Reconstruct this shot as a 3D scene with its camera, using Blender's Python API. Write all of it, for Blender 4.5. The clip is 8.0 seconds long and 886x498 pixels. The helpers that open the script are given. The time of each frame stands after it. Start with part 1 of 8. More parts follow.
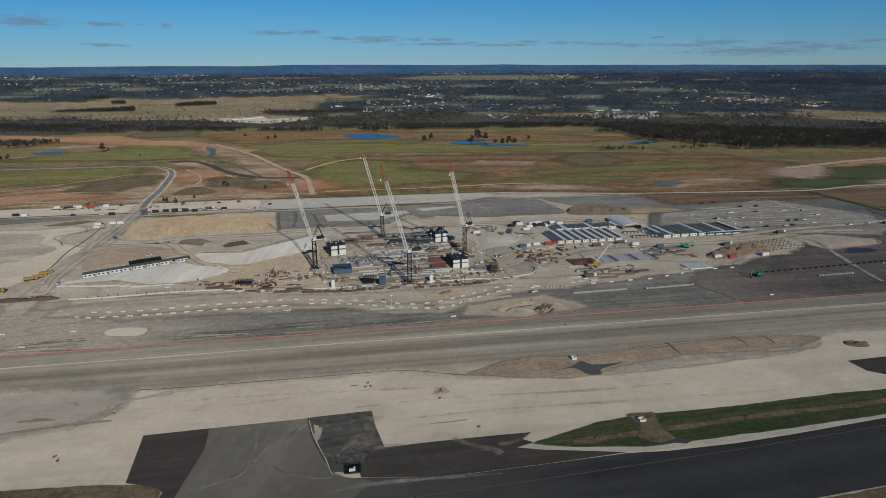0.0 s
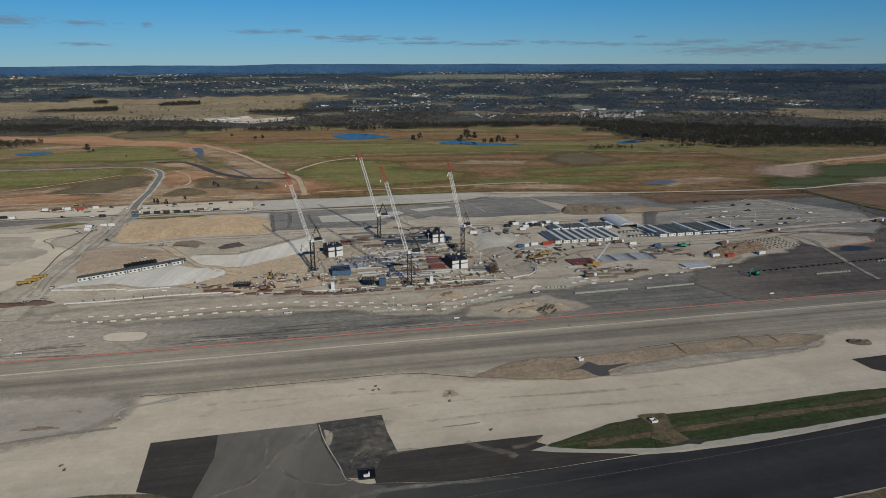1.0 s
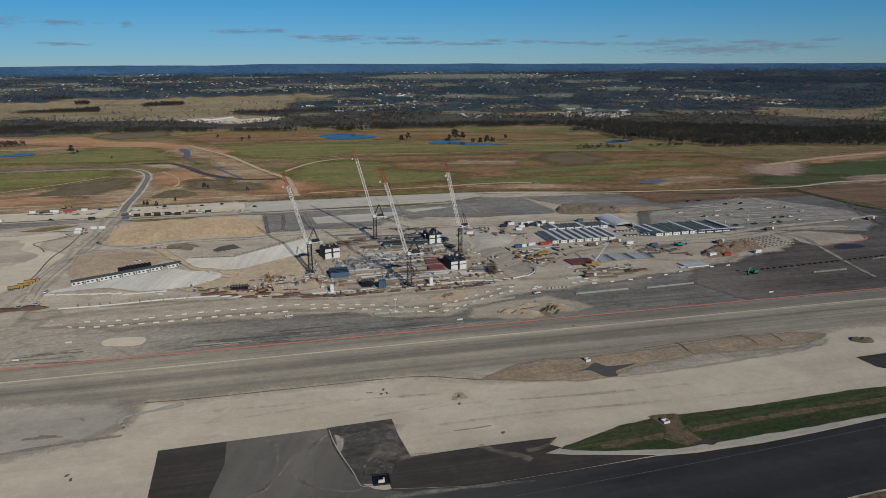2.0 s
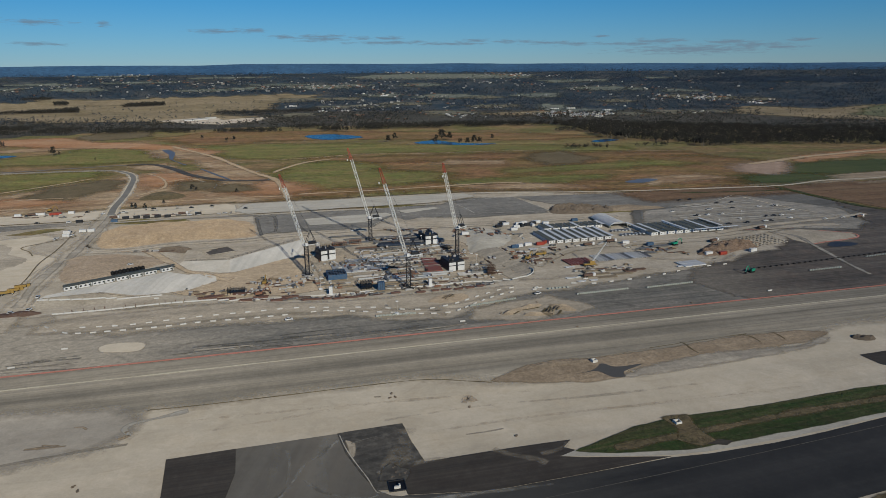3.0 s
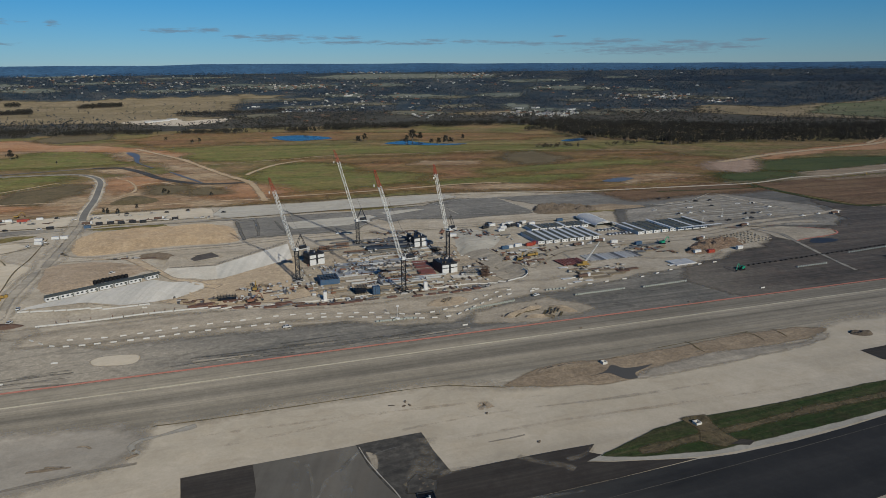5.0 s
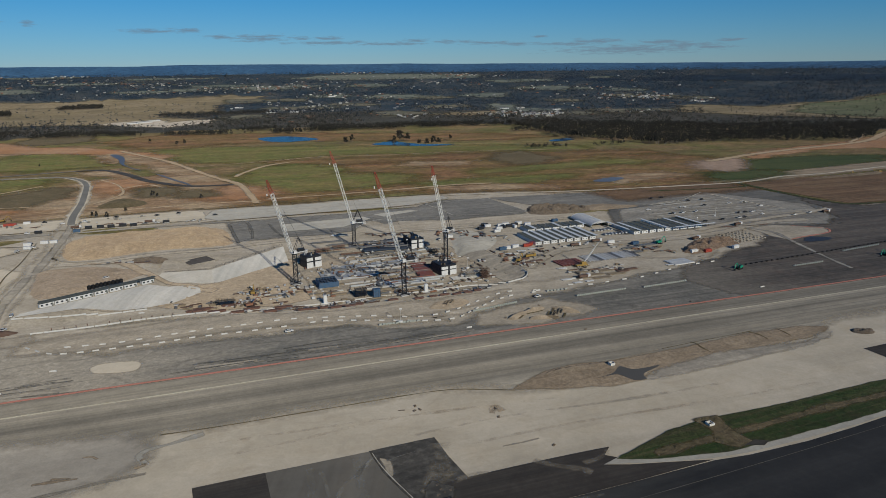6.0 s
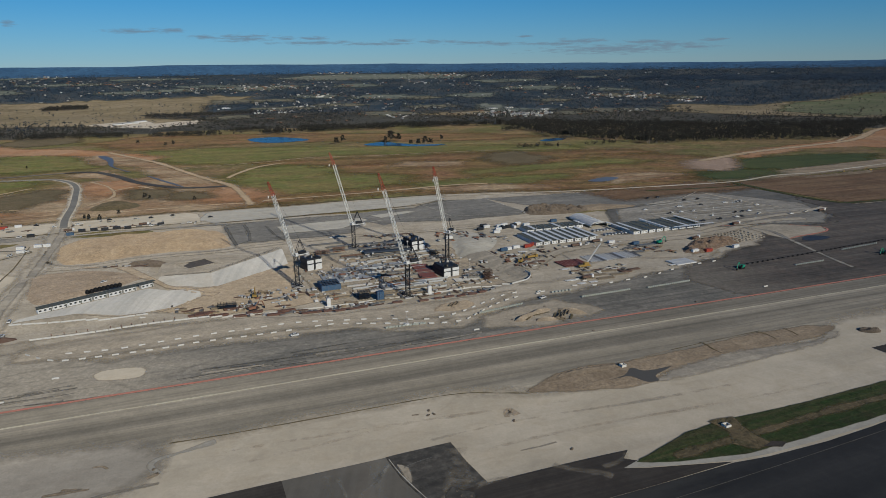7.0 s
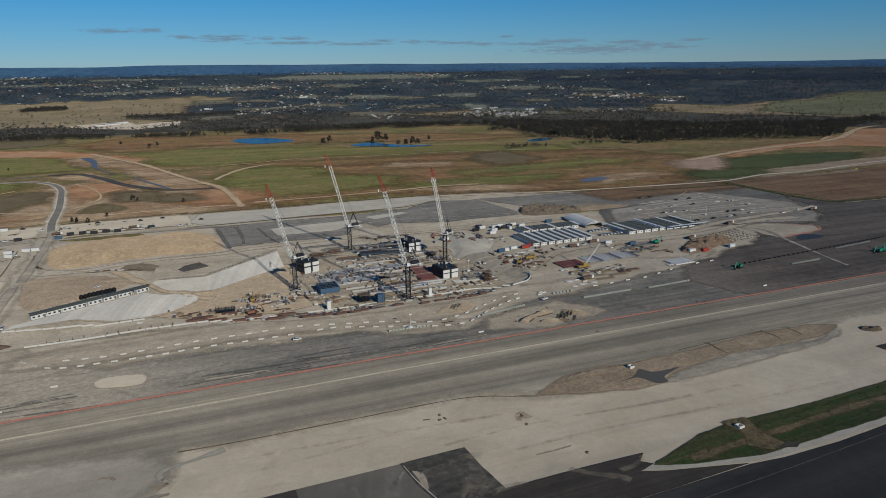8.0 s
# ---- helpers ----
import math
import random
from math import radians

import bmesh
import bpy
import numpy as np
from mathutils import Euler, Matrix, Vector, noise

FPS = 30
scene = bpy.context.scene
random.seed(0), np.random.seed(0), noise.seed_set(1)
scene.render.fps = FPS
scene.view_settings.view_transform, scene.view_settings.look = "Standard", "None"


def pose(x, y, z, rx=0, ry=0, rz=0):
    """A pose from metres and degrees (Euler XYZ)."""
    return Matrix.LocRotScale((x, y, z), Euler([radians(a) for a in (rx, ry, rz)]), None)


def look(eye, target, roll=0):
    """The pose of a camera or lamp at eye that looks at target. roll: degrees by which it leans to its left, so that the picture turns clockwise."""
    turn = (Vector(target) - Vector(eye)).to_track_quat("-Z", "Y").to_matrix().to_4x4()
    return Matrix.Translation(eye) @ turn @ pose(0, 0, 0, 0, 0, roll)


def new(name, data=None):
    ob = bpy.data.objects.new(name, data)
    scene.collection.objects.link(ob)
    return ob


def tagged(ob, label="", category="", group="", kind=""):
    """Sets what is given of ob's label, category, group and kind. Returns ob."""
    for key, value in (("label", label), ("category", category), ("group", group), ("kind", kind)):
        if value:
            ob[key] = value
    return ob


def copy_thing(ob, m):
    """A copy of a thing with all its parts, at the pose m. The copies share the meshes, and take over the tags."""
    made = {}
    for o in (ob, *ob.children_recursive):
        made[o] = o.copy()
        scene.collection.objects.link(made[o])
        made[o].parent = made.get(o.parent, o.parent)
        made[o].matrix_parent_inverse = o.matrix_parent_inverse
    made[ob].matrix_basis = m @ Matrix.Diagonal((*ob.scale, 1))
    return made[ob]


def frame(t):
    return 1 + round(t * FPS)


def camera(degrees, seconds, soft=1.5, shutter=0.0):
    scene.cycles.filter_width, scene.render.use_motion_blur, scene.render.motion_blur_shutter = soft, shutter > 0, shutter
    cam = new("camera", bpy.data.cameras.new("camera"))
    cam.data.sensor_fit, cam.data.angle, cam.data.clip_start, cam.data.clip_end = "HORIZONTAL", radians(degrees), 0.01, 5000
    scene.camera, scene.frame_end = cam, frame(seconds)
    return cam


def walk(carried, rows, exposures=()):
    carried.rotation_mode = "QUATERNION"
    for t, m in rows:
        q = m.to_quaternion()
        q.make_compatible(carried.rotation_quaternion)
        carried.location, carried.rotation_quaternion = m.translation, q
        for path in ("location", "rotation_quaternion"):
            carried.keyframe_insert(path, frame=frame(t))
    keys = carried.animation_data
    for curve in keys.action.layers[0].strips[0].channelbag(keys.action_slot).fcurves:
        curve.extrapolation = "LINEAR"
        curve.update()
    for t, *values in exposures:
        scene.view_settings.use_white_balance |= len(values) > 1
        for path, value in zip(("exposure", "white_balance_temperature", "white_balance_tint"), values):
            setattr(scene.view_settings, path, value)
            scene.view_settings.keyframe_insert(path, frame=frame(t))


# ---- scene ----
cam = camera(65.07, 8.0, 0.85)
PATH = [
    (0, (0.00, 0.00, 144.00), (0.00, 290.31, 68.36), -0.36),
    (0.5, (-5.29, 1.35, 144.31), (-1.67, 291.58, 68.48), -0.37),
    (1, (-10.68, 2.81, 144.60), (-4.11, 292.94, 68.59), -0.39),
    (1.5, (-15.91, 4.39, 144.76), (-6.20, 294.41, 68.65), -0.42),
    (3, (-32.67, 10.03, 144.96), (-11.76, 299.41, 68.67), -0.51),
    (3.5, (-38.12, 12.08, 145.11), (-13.93, 301.19, 68.75), -0.54),
    (4, (-43.59, 14.13, 145.27), (-15.54, 302.87, 68.84), -0.55),
    (4.5, (-49.03, 16.31, 145.37), (-16.32, 304.55, 68.89), -0.55),
    (6, (-65.59, 23.21, 145.87), (-21.27, 309.90, 69.41), -0.67),
    (6.5, (-70.67, 25.91, 146.02), (-23.71, 312.18, 69.57), -0.71),
    (7, (-76.28, 28.56, 146.24), (-26.31, 314.29, 69.69), -0.74),
    (7.5, (-81.62, 31.20, 146.33), (-28.09, 316.29, 69.78), -0.77),
    (8, (-87.16, 34.35, 146.49), (-29.87, 318.70, 69.90), -0.77),
]
walk(cam, [(t, look(eye, target, roll)) for t, eye, target, roll in PATH], [(0, 0.0, 6400, 4), (8, 0.0, 6400, 4)])

# ---- sky, sun, exposure ----
SUN_ELEV, SUN_AZ = radians(24), radians(-70)      # the sun stands behind the viewer, to the right
world = bpy.data.worlds.new("sky")
scene.world = world
world.use_nodes = True
wt = world.node_tree
wt.nodes.clear()


def node(tree, kind, **sets):
    n = tree.nodes.new(kind)
    for key, value in sets.items():
        if key in n.inputs:
            n.inputs[key].default_value = value
    return n


w_out = wt.nodes.new("ShaderNodeOutputWorld")
w_bg = node(wt, "ShaderNodeBackground", Strength=0.058)
w_sky = wt.nodes.new("ShaderNodeTexSky")
w_sky.sky_type, w_sky.sun_disc = "NISHITA", False
w_sky.sun_elevation, w_sky.sun_rotation = SUN_ELEV, radians(90) - SUN_AZ
w_sky.air_density, w_sky.dust_density, w_sky.ozone_density, w_sky.altitude = 1.0, 0.0, 4.0, 600
# thin flat clouds low over the horizon
L = wt.links.new
w_tc = wt.nodes.new("ShaderNodeTexCoord")
w_sep = wt.nodes.new("ShaderNodeSeparateXYZ")
L(w_tc.outputs["Generated"], w_sep.inputs[0])
w_az = wt.nodes.new("ShaderNodeMath")
w_az.operation = "ARCTAN2"
L(w_sep.outputs["X"], w_az.inputs[0])
L(w_sep.outputs["Y"], w_az.inputs[1])
w_dir = wt.nodes.new("ShaderNodeCombineXYZ")      # bearing and height in the sky
L(w_az.outputs[0], w_dir.inputs[0])
L(w_sep.outputs["Z"], w_dir.inputs[1])
# low flat clouds: bearing, height, half width, half height
CLOUDS_WEST = ((-0.518, 0.0568, 0.037, 0.0057), (-0.435, 0.0554, 0.029, 0.0027), (-0.362, 0.0546, 0.007, 0.0028), (-0.435, 0.0305, 0.029, 0.002), (-0.23, 0.0473, 0.024, 0.0029), (-0.186, 0.0482, 0.02, 0.0029), (-0.091, 0.0387, 0.035, 0.0044), (-0.141, 0.0402, 0.019, 0.0022), (-0.036, 0.0385, 0.011, 0.0022), (-0.001, 0.0383, 0.019, 0.0022), (0.006, 0.0323, 0.055, 0.0022), (0.12, 0.0343, 0.017, 0.0022))
CLOUDS_EAST = ((0.084, 0.0302, 0.039, 0.0022), (0.169, 0.0323, 0.023, 0.0022), (0.364, 0.0302, 0.032, 0.0028), (0.29, 0.0378, 0.011, 0.0014), (0.258, 0.0283, 0.029, 0.0022), (0.214, 0.0303, 0.03, 0.0022), (0.33, 0.0272, 0.041, 0.0021), (0.45, 0.0278, 0.025, 0.0027), (0.482, 0.0232, 0.036, 0.0033), (0.412, 0.0189, 0.082, 0.0055), (0.534, 0.0286, 0.017, 0.0019), (0.512, 0.02, 0.023, 0.002))
nearest = None
for az_, el_, wide_, high_ in CLOUDS_WEST + CLOUDS_EAST:
    w_at = wt.nodes.new("ShaderNodeVectorMath")
    w_at.operation = "MULTIPLY_ADD"
    L(w_dir.outputs[0], w_at.inputs[0])
    w_at.inputs[1].default_value = (0.8 / wide_, 0.8 / high_, 0)
    w_at.inputs[2].default_value = (-0.8 * az_ / wide_, -0.8 * el_ / high_, 0)
    w_len = wt.nodes.new("ShaderNodeVectorMath")
    w_len.operation = "LENGTH"
    L(w_at.outputs[0], w_len.inputs[0])
    if nearest is None:
        nearest = w_len.outputs["Value"]
    else:
        w_min = wt.nodes.new("ShaderNodeMath")
        w_min.operation = "MINIMUM"
        L(nearest, w_min.inputs[0])
        L(w_len.outputs["Value"], w_min.inputs[1])
        nearest = w_min.outputs[0]
w_map = node(wt, "ShaderNodeMapping")
w_map.inputs["Scale"].default_value = (60, 420, 1)
L(w_dir.outputs[0], w_map.inputs["Vector"])
w_noise = node(wt, "ShaderNodeTexNoise", Scale=1.0, Detail=6.0, Roughness=0.62)
L(w_map.outputs[0], w_noise.inputs["Vector"])
w_fray = wt.nodes.new("ShaderNodeMath")
w_fray.operation = "MULTIPLY_ADD"
w_fray.inputs[1].default_value = -3.6
L(w_noise.outputs["Fac"], w_fray.inputs[0])
L(nearest, w_fray.inputs[2])
w_thick = wt.nodes.new("ShaderNodeMapRange")
w_thick.inputs[1].default_value, w_thick.inputs[2].default_value, w_thick.inputs[4].default_value = -0.75, -1.7, 0.72
L(w_fray.outputs[0], w_thick.inputs[0])
w_lit = wt.nodes.new("ShaderNodeMix")            # paler upper parts
w_lit.data_type = "RGBA"
w_lit.inputs[6].default_value, w_lit.inputs[7].default_value = (1.9, 2.75, 4.0, 1), (3.1, 3.9, 5.0, 1)
L(w_noise.outputs["Fac"], w_lit.inputs[0])
# the sky pales towards the horizon
w_low = wt.nodes.new("ShaderNodeMapRange")
w_low.inputs[1].default_value, w_low.inputs[2].default_value = 0.005, 0.10
L(w_sep.outputs["Z"], w_low.inputs[0])
w_hue = wt.nodes.new("ShaderNodeMix")
w_hue.data_type = "RGBA"
w_hue.inputs[6].default_value, w_hue.inputs[7].default_value = (0.47, 0.71, 1.12, 1), (0.235, 0.68, 1.07, 1)
L(w_low.outputs[0], w_hue.inputs[0])
w_tint = wt.nodes.new("ShaderNodeMix")
w_tint.data_type, w_tint.blend_type = "RGBA", "MULTIPLY"
w_tint.inputs[0].default_value = 1.0
L(w_sky.outputs[0], w_tint.inputs[6])
L(w_hue.outputs[2], w_tint.inputs[7])
w_mix = wt.nodes.new("ShaderNodeMix")
w_mix.data_type = "RGBA"
L(w_thick.outputs[0], w_mix.inputs[0])
L(w_tint.outputs[2], w_mix.inputs[6])
L(w_lit.outputs[2], w_mix.inputs[7])
L(w_mix.outputs[2], w_bg.inputs["Color"])
L(w_bg.outputs[0], w_out.inputs[0])

sun = new("sun", bpy.data.lights.new("sun", "SUN"))
sun.data.energy, sun.data.angle, sun.data.color = 2.75, radians(0.5), (1.0, 0.905, 0.775)
sun.matrix_world = look((0, 0, 900), (-math.cos(SUN_AZ) * math.cos(SUN_ELEV), -math.sin(SUN_AZ) * math.cos(SUN_ELEV), 900 - math.sin(SUN_ELEV)))

# ---- materials ----
RUN = radians(10.4)               # direction of the runway in the plan


def material(name, rough=0.9, metal=0.0):
    m = bpy.data.materials.new(name)
    m.use_nodes = True
    b = m.node_tree.nodes["Principled BSDF"]
    b.inputs["Roughness"].default_value, b.inputs["Metallic"].default_value = rough, metal
    b.inputs["Specular IOR Level"].default_value = 0.25
    return m, m.node_tree, b


def ramp(tree, source, lo, hi):
    n = tree.nodes.new("ShaderNodeMapRange")
    n.inputs[1].default_value, n.inputs[2].default_value = lo, hi
    tree.links.new(source, n.inputs[0])
    return n.outputs[0]


def blend(tree, fac, a, b, mode="MIX"):
    n = tree.nodes.new("ShaderNodeMix")
    n.data_type, n.blend_type = "RGBA", mode
    for socket, v in ((n.inputs[0], fac), (n.inputs[6], a), (n.inputs[7], b)):
        if isinstance(v, (int, float)):
            socket.default_value = v
        elif isinstance(v, tuple):
            socket.default_value = (*v, 1)
        else:
            tree.links.new(v, socket)
    return n.outputs[2]


def noise_of(tree, vector, scale, detail=5.0, rough=0.6, turn=0.0, stretch=None, distort=0.0):
    if stretch:
        rot = tree.nodes.new("ShaderNodeVectorRotate")
        rot.rotation_type = "Z_AXIS"
        rot.inputs["Angle"].default_value = -turn
        tree.links.new(vector, rot.inputs["Vector"])
        mp = tree.nodes.new("ShaderNodeMapping")
        mp.inputs["Scale"].default_value = stretch
        tree.links.new(rot.outputs[0], mp.inputs["Vector"])
        vector = mp.outputs[0]
    n = node(tree, "ShaderNodeTexNoise", Scale=scale, Detail=detail, Roughness=rough, Distortion=distort)
    tree.links.new(vector, n.inputs["Vector"])
    return n.outputs["Fac"]


def shifted(tree, pos, axis, wob, amount):
    """The distance along an axis, pushed to and fro by a noise."""
    dp = tree.nodes.new("ShaderNodeVectorMath")
    dp.operation = "DOT_PRODUCT"
    tree.links.new(pos, dp.inputs[0])
    dp.inputs[1].default_value = axis
    ma = tree.nodes.new("ShaderNodeMath")
    ma.operation = "MULTIPLY_ADD"
    tree.links.new(wob, ma.inputs[0])
    ma.inputs[1].default_value, ma.inputs[2].default_value = amount, -amount / 2
    ad = tree.nodes.new("ShaderNodeMath")
    tree.links.new(dp.outputs["Value"], ad.inputs[0])
    tree.links.new(ma.outputs[0], ad.inputs[1])
    return ad.outputs[0]


def soil(name, a, b, c, big=70.0, mid=9.0, fine=0.9, streak=0.0, streak_dark=(0.3, 0.28, 0.26), turn=RUN, lane=5.0, rough=0.95, bump=0.25, third=0.55, patchy=0.2, ruts=0.0, rut_size=22.0, grit=0.3, dust=None, profile=None, relief=0.0):
    """Ground: a and b by wide stains, c in smaller blotches, fine grain, and wheel lanes along a direction."""
    m, tr, bs = material(name, rough)
    bs.inputs["Diffuse Roughness"].default_value = 1.0
    pos = tr.nodes.new("ShaderNodeNewGeometry").outputs["Position"]
    wide = ramp(tr, noise_of(tr, pos, 1 / big, 6, 0.62, distort=0.4), 0.42, 0.58)
    col = blend(tr, wide, a, b)
    blot = ramp(tr, noise_of(tr, pos, 1 / mid, 7, 0.68), 0.47, 0.68)
    k = tr.nodes.new("ShaderNodeMath")
    k.operation = "MULTIPLY"
    k.inputs[1].default_value = third
    tr.links.new(blot, k.inputs[0])
    col = blend(tr, k.outputs[0], col, c)
    if streak:
        lanes = ramp(tr, noise_of(tr, pos, 1.0, 5, 0.7, turn, (1 / 260, 1 / lane, 0.01)), 0.44, 0.66)
        s = tr.nodes.new("ShaderNodeMath")
        s.operation = "MULTIPLY"
        s.inputs[1].default_value = streak
        tr.links.new(lanes, s.inputs[0])
        col = blend(tr, s.outputs[0], col, streak_dark)
        broad = ramp(tr, noise_of(tr, pos, 1.0, 3, 0.55, turn, (1 / 700, 1 / (lane * 4.2), 0.01)), 0.36, 0.64)
        w = 0.30 * streak
        col = blend(tr, 1.0, col, blend(tr, broad, (1 - w,) * 3, (1 + w * 1.1, 1 + w, 1 + w * 0.85)), "MULTIPLY")
    if dust:                      # blown dust over one stretch along the runway, torn into streaks
        u0, u1, u2, u3, tint = dust
        torn = noise_of(tr, pos, 1.0, 5, 0.72, RUN, (1 / 90, 1 / 11, 0.01))
        u_ = shifted(tr, pos, (math.cos(RUN), math.sin(RUN), 0), torn, 170)
        f_ = tr.nodes.new("ShaderNodeMath")
        f_.operation = "MULTIPLY"
        tr.links.new(ramp(tr, u_, u0, u1), f_.inputs[0])
        tr.links.new(ramp(tr, u_, u3, u2), f_.inputs[1])
        col = blend(tr, f_.outputs[0], col, tint)
    if profile:                   # worn and swept bands across the runway
        jit = noise_of(tr, pos, 1.0, 4, 0.6, RUN, (1 / 160, 1 / 9, 0.01))
        v_ = shifted(tr, pos, (-math.sin(RUN), math.cos(RUN), 0), jit, 5)
        cr_ = tr.nodes.new("ShaderNodeValToRGB")
        e_ = cr_.color_ramp
        base_v = 2 * -math.sin(RUN) + 378 * math.cos(RUN)
        tr.links.new(ramp(tr, v_, base_v - 90, base_v), cr_.inputs[0])
        for i_, (v0_, k_) in enumerate(profile):
            q_ = e_.elements[i_] if i_ < 2 else e_.elements.new((v0_ + 90) / 90)
            q_.position = (v0_ + 90) / 90
            q_.color = (k_ / 2, k_ / 2 * 0.99, k_ / 2 * 0.97, 1)
        col = blend(tr, 1.0, blend(tr, 1.0, col, cr_.outputs[0], "MULTIPLY"), (2.0, 2.0, 2.0), "MULTIPLY")
    patch = ramp(tr, noise_of(tr, pos, 1 / (mid * 0.35), 6, 0.7, distort=0.6), 0.36, 0.64)
    col = blend(tr, 1.0, col, blend(tr, patch, (1 - patchy,) * 3, (1 + patchy * 0.8,) * 3), "MULTIPLY")
    if ruts:
        for k_, sz in enumerate((rut_size, rut_size * 0.45)):
            n_ = noise_of(tr, pos, 1 / sz, 2.0, 0.4, turn, (0.35, 1.0, 1.0) if k_ == 0 else (1.0, 1.0, 1.0), 0.5)
            off = tr.nodes.new("ShaderNodeMath")
            off.operation = "SUBTRACT"
            off.inputs[1].default_value = 0.5
            tr.links.new(n_, off.inputs[0])
            ab = tr.nodes.new("ShaderNodeMath")
            ab.operation = "ABSOLUTE"
            tr.links.new(off.outputs[0], ab.inputs[0])
            line = ramp(tr, ab.outputs[0], 0.004 + 0.003 * k_, 0.022 + 0.01 * k_)
            dark_ = k_ == 0
            tone_ = (1 - ruts,) * 3 if dark_ else (1 + ruts * 0.7,) * 3
            col = blend(tr, 1.0, col, blend(tr, line, tone_, (1.0, 1.0, 1.0)), "MULTIPLY")
    grain = noise_of(tr, pos, 1 / fine, 6, 0.75)
    g = ramp(tr, grain, 0.25, 0.75)
    tone = blend(tr, g, (1 - grit * 1.1,) * 3, (1 + grit,) * 3)
    col = blend(tr, 1.0, col, tone, "MULTIPLY")
    tr.links.new(col, bs.inputs["Base Color"])
    bp = node(tr, "ShaderNodeBump", Strength=bump, Distance=0.3)
    tr.links.new(grain, bp.inputs["Height"])
    if relief:                    # humps, scrapes and gullies
        bp2 = node(tr, "ShaderNodeBump", Strength=1.0, Distance=relief)
        tr.links.new(noise_of(tr, pos, 1 / (mid * 1.3), 6, 0.62, distort=0.8), bp2.inputs["Height"])
        tr.links.new(bp2.outputs[0], bp.inputs["Normal"])
    tr.links.new(bp.outputs[0], bs.inputs["Normal"])
    # ragged thinning-out towards the rim of a sheet: 0 within, 1 at the rim
    rim = node(tr, "ShaderNodeAttribute")
    rim.attribute_name = "rim"
    ragged = noise_of(tr, pos, 1 / 5.0, 5, 0.68)
    wide_rag = tr.nodes.new("ShaderNodeMix")
    wide_rag.inputs[0].default_value = 0.55
    tr.links.new(ragged, wide_rag.inputs[2])
    tr.links.new(noise_of(tr, pos, 1 / 38.0, 4, 0.6), wide_rag.inputs[3])
    ragged = wide_rag.outputs[0]
    f = rim.outputs["Fac"]

    def calc(op, a_, b_):
        n_ = tr.nodes.new("ShaderNodeMath")
        n_.operation = op
        for sock, v_ in zip(n_.inputs, (a_, b_)):
            if isinstance(v_, (int, float)):
                sock.default_value = v_
            else:
                tr.links.new(v_, sock)
        return n_.outputs[0]

    lens_ = calc("MULTIPLY", f, calc("SUBTRACT", 1.0, f))
    push = calc("MULTIPLY", calc("MULTIPLY", calc("SUBTRACT", ragged, 0.5), 9.0), lens_)
    gone = ramp(tr, calc("ADD", f, push), 0.12, 0.88)
    clear = tr.nodes.new("ShaderNodeBsdfTransparent")
    mixed = tr.nodes.new("ShaderNodeMixShader")
    tr.links.new(gone, mixed.inputs[0])
    tr.links.new(bs.outputs[0], mixed.inputs[1])
    tr.links.new(clear.outputs[0], mixed.inputs[2])
    tr.links.new(mixed.outputs[0], tr.nodes["Material Output"].inputs["Surface"])
    return m


def paint(name, col, rough=0.6, metal=0.0, wear=(0.25, 0.22, 0.19), amount=0.3, size=1.5, island=0.0):
    """A painted, cast or rolled surface with dirt at two scales."""
    m, tr, bs = material(name, rough, metal)
    pos = tr.nodes.new("ShaderNodeNewGeometry").outputs["Position"]
    k = ramp(tr, noise_of(tr, pos, 1 / size, 6, 0.65), 0.45, 0.8)
    s = tr.nodes.new("ShaderNodeMath")
    s.operation = "MULTIPLY"
    s.inputs[1].default_value = amount
    tr.links.new(k, s.inputs[0])
    c = blend(tr, s.outputs[0], col, wear)
    tone = blend(tr, ramp(tr, noise_of(tr, pos, 4.0 / size, 4), 0.3, 0.7), (0.86, 0.86, 0.86), (1.1, 1.1, 1.1))
    c = blend(tr, 1.0, c, tone, "MULTIPLY")
    if island:
        rnd = tr.nodes.new("ShaderNodeObjectInfo").outputs["Random"]
        t2 = blend(tr, rnd, (1 - island,) * 3, (1 + island,) * 3)
        c = blend(tr, 1.0, c, t2, "MULTIPLY")
    tr.links.new(c, bs.inputs["Base Color"])
    return m


def leaves(name, a, b, c):
    m, tr, bs = material(name, 0.8)
    bs.inputs["Diffuse Roughness"].default_value = 1.0
    geo = tr.nodes.new("ShaderNodeNewGeometry")
    rnd = geo.outputs["Random Per Island"]
    col = blend(tr, rnd, a, b)
    col = blend(tr, ramp(tr, noise_of(tr, geo.outputs["Position"], 1 / 160, 3), 0.4, 0.65), col, c)
    tone = blend(tr, ramp(tr, noise_of(tr, geo.outputs["Position"], 0.5, 4), 0.3, 0.7), (0.7, 0.7, 0.7), (1.25, 1.25, 1.25))
    tr.links.new(blend(tr, 1.0, col, tone, "MULTIPLY"), bs.inputs["Base Color"])
    return m


def water(name, col=(0.02, 0.05, 0.09), rough=0.08):
    m, tr, bs = material(name, rough)
    bs.inputs["Base Color"].default_value = (*col, 1)
    bs.inputs["Specular IOR Level"].default_value = 0.5
    pos = tr.nodes.new("ShaderNodeNewGeometry").outputs["Position"]
    bp = node(tr, "ShaderNodeBump", Strength=0.12, Distance=0.05)
    tr.links.new(noise_of(tr, pos, 0.7, 3), bp.inputs["Height"])
    tr.links.new(bp.outputs[0], bs.inputs["Normal"])
    return m


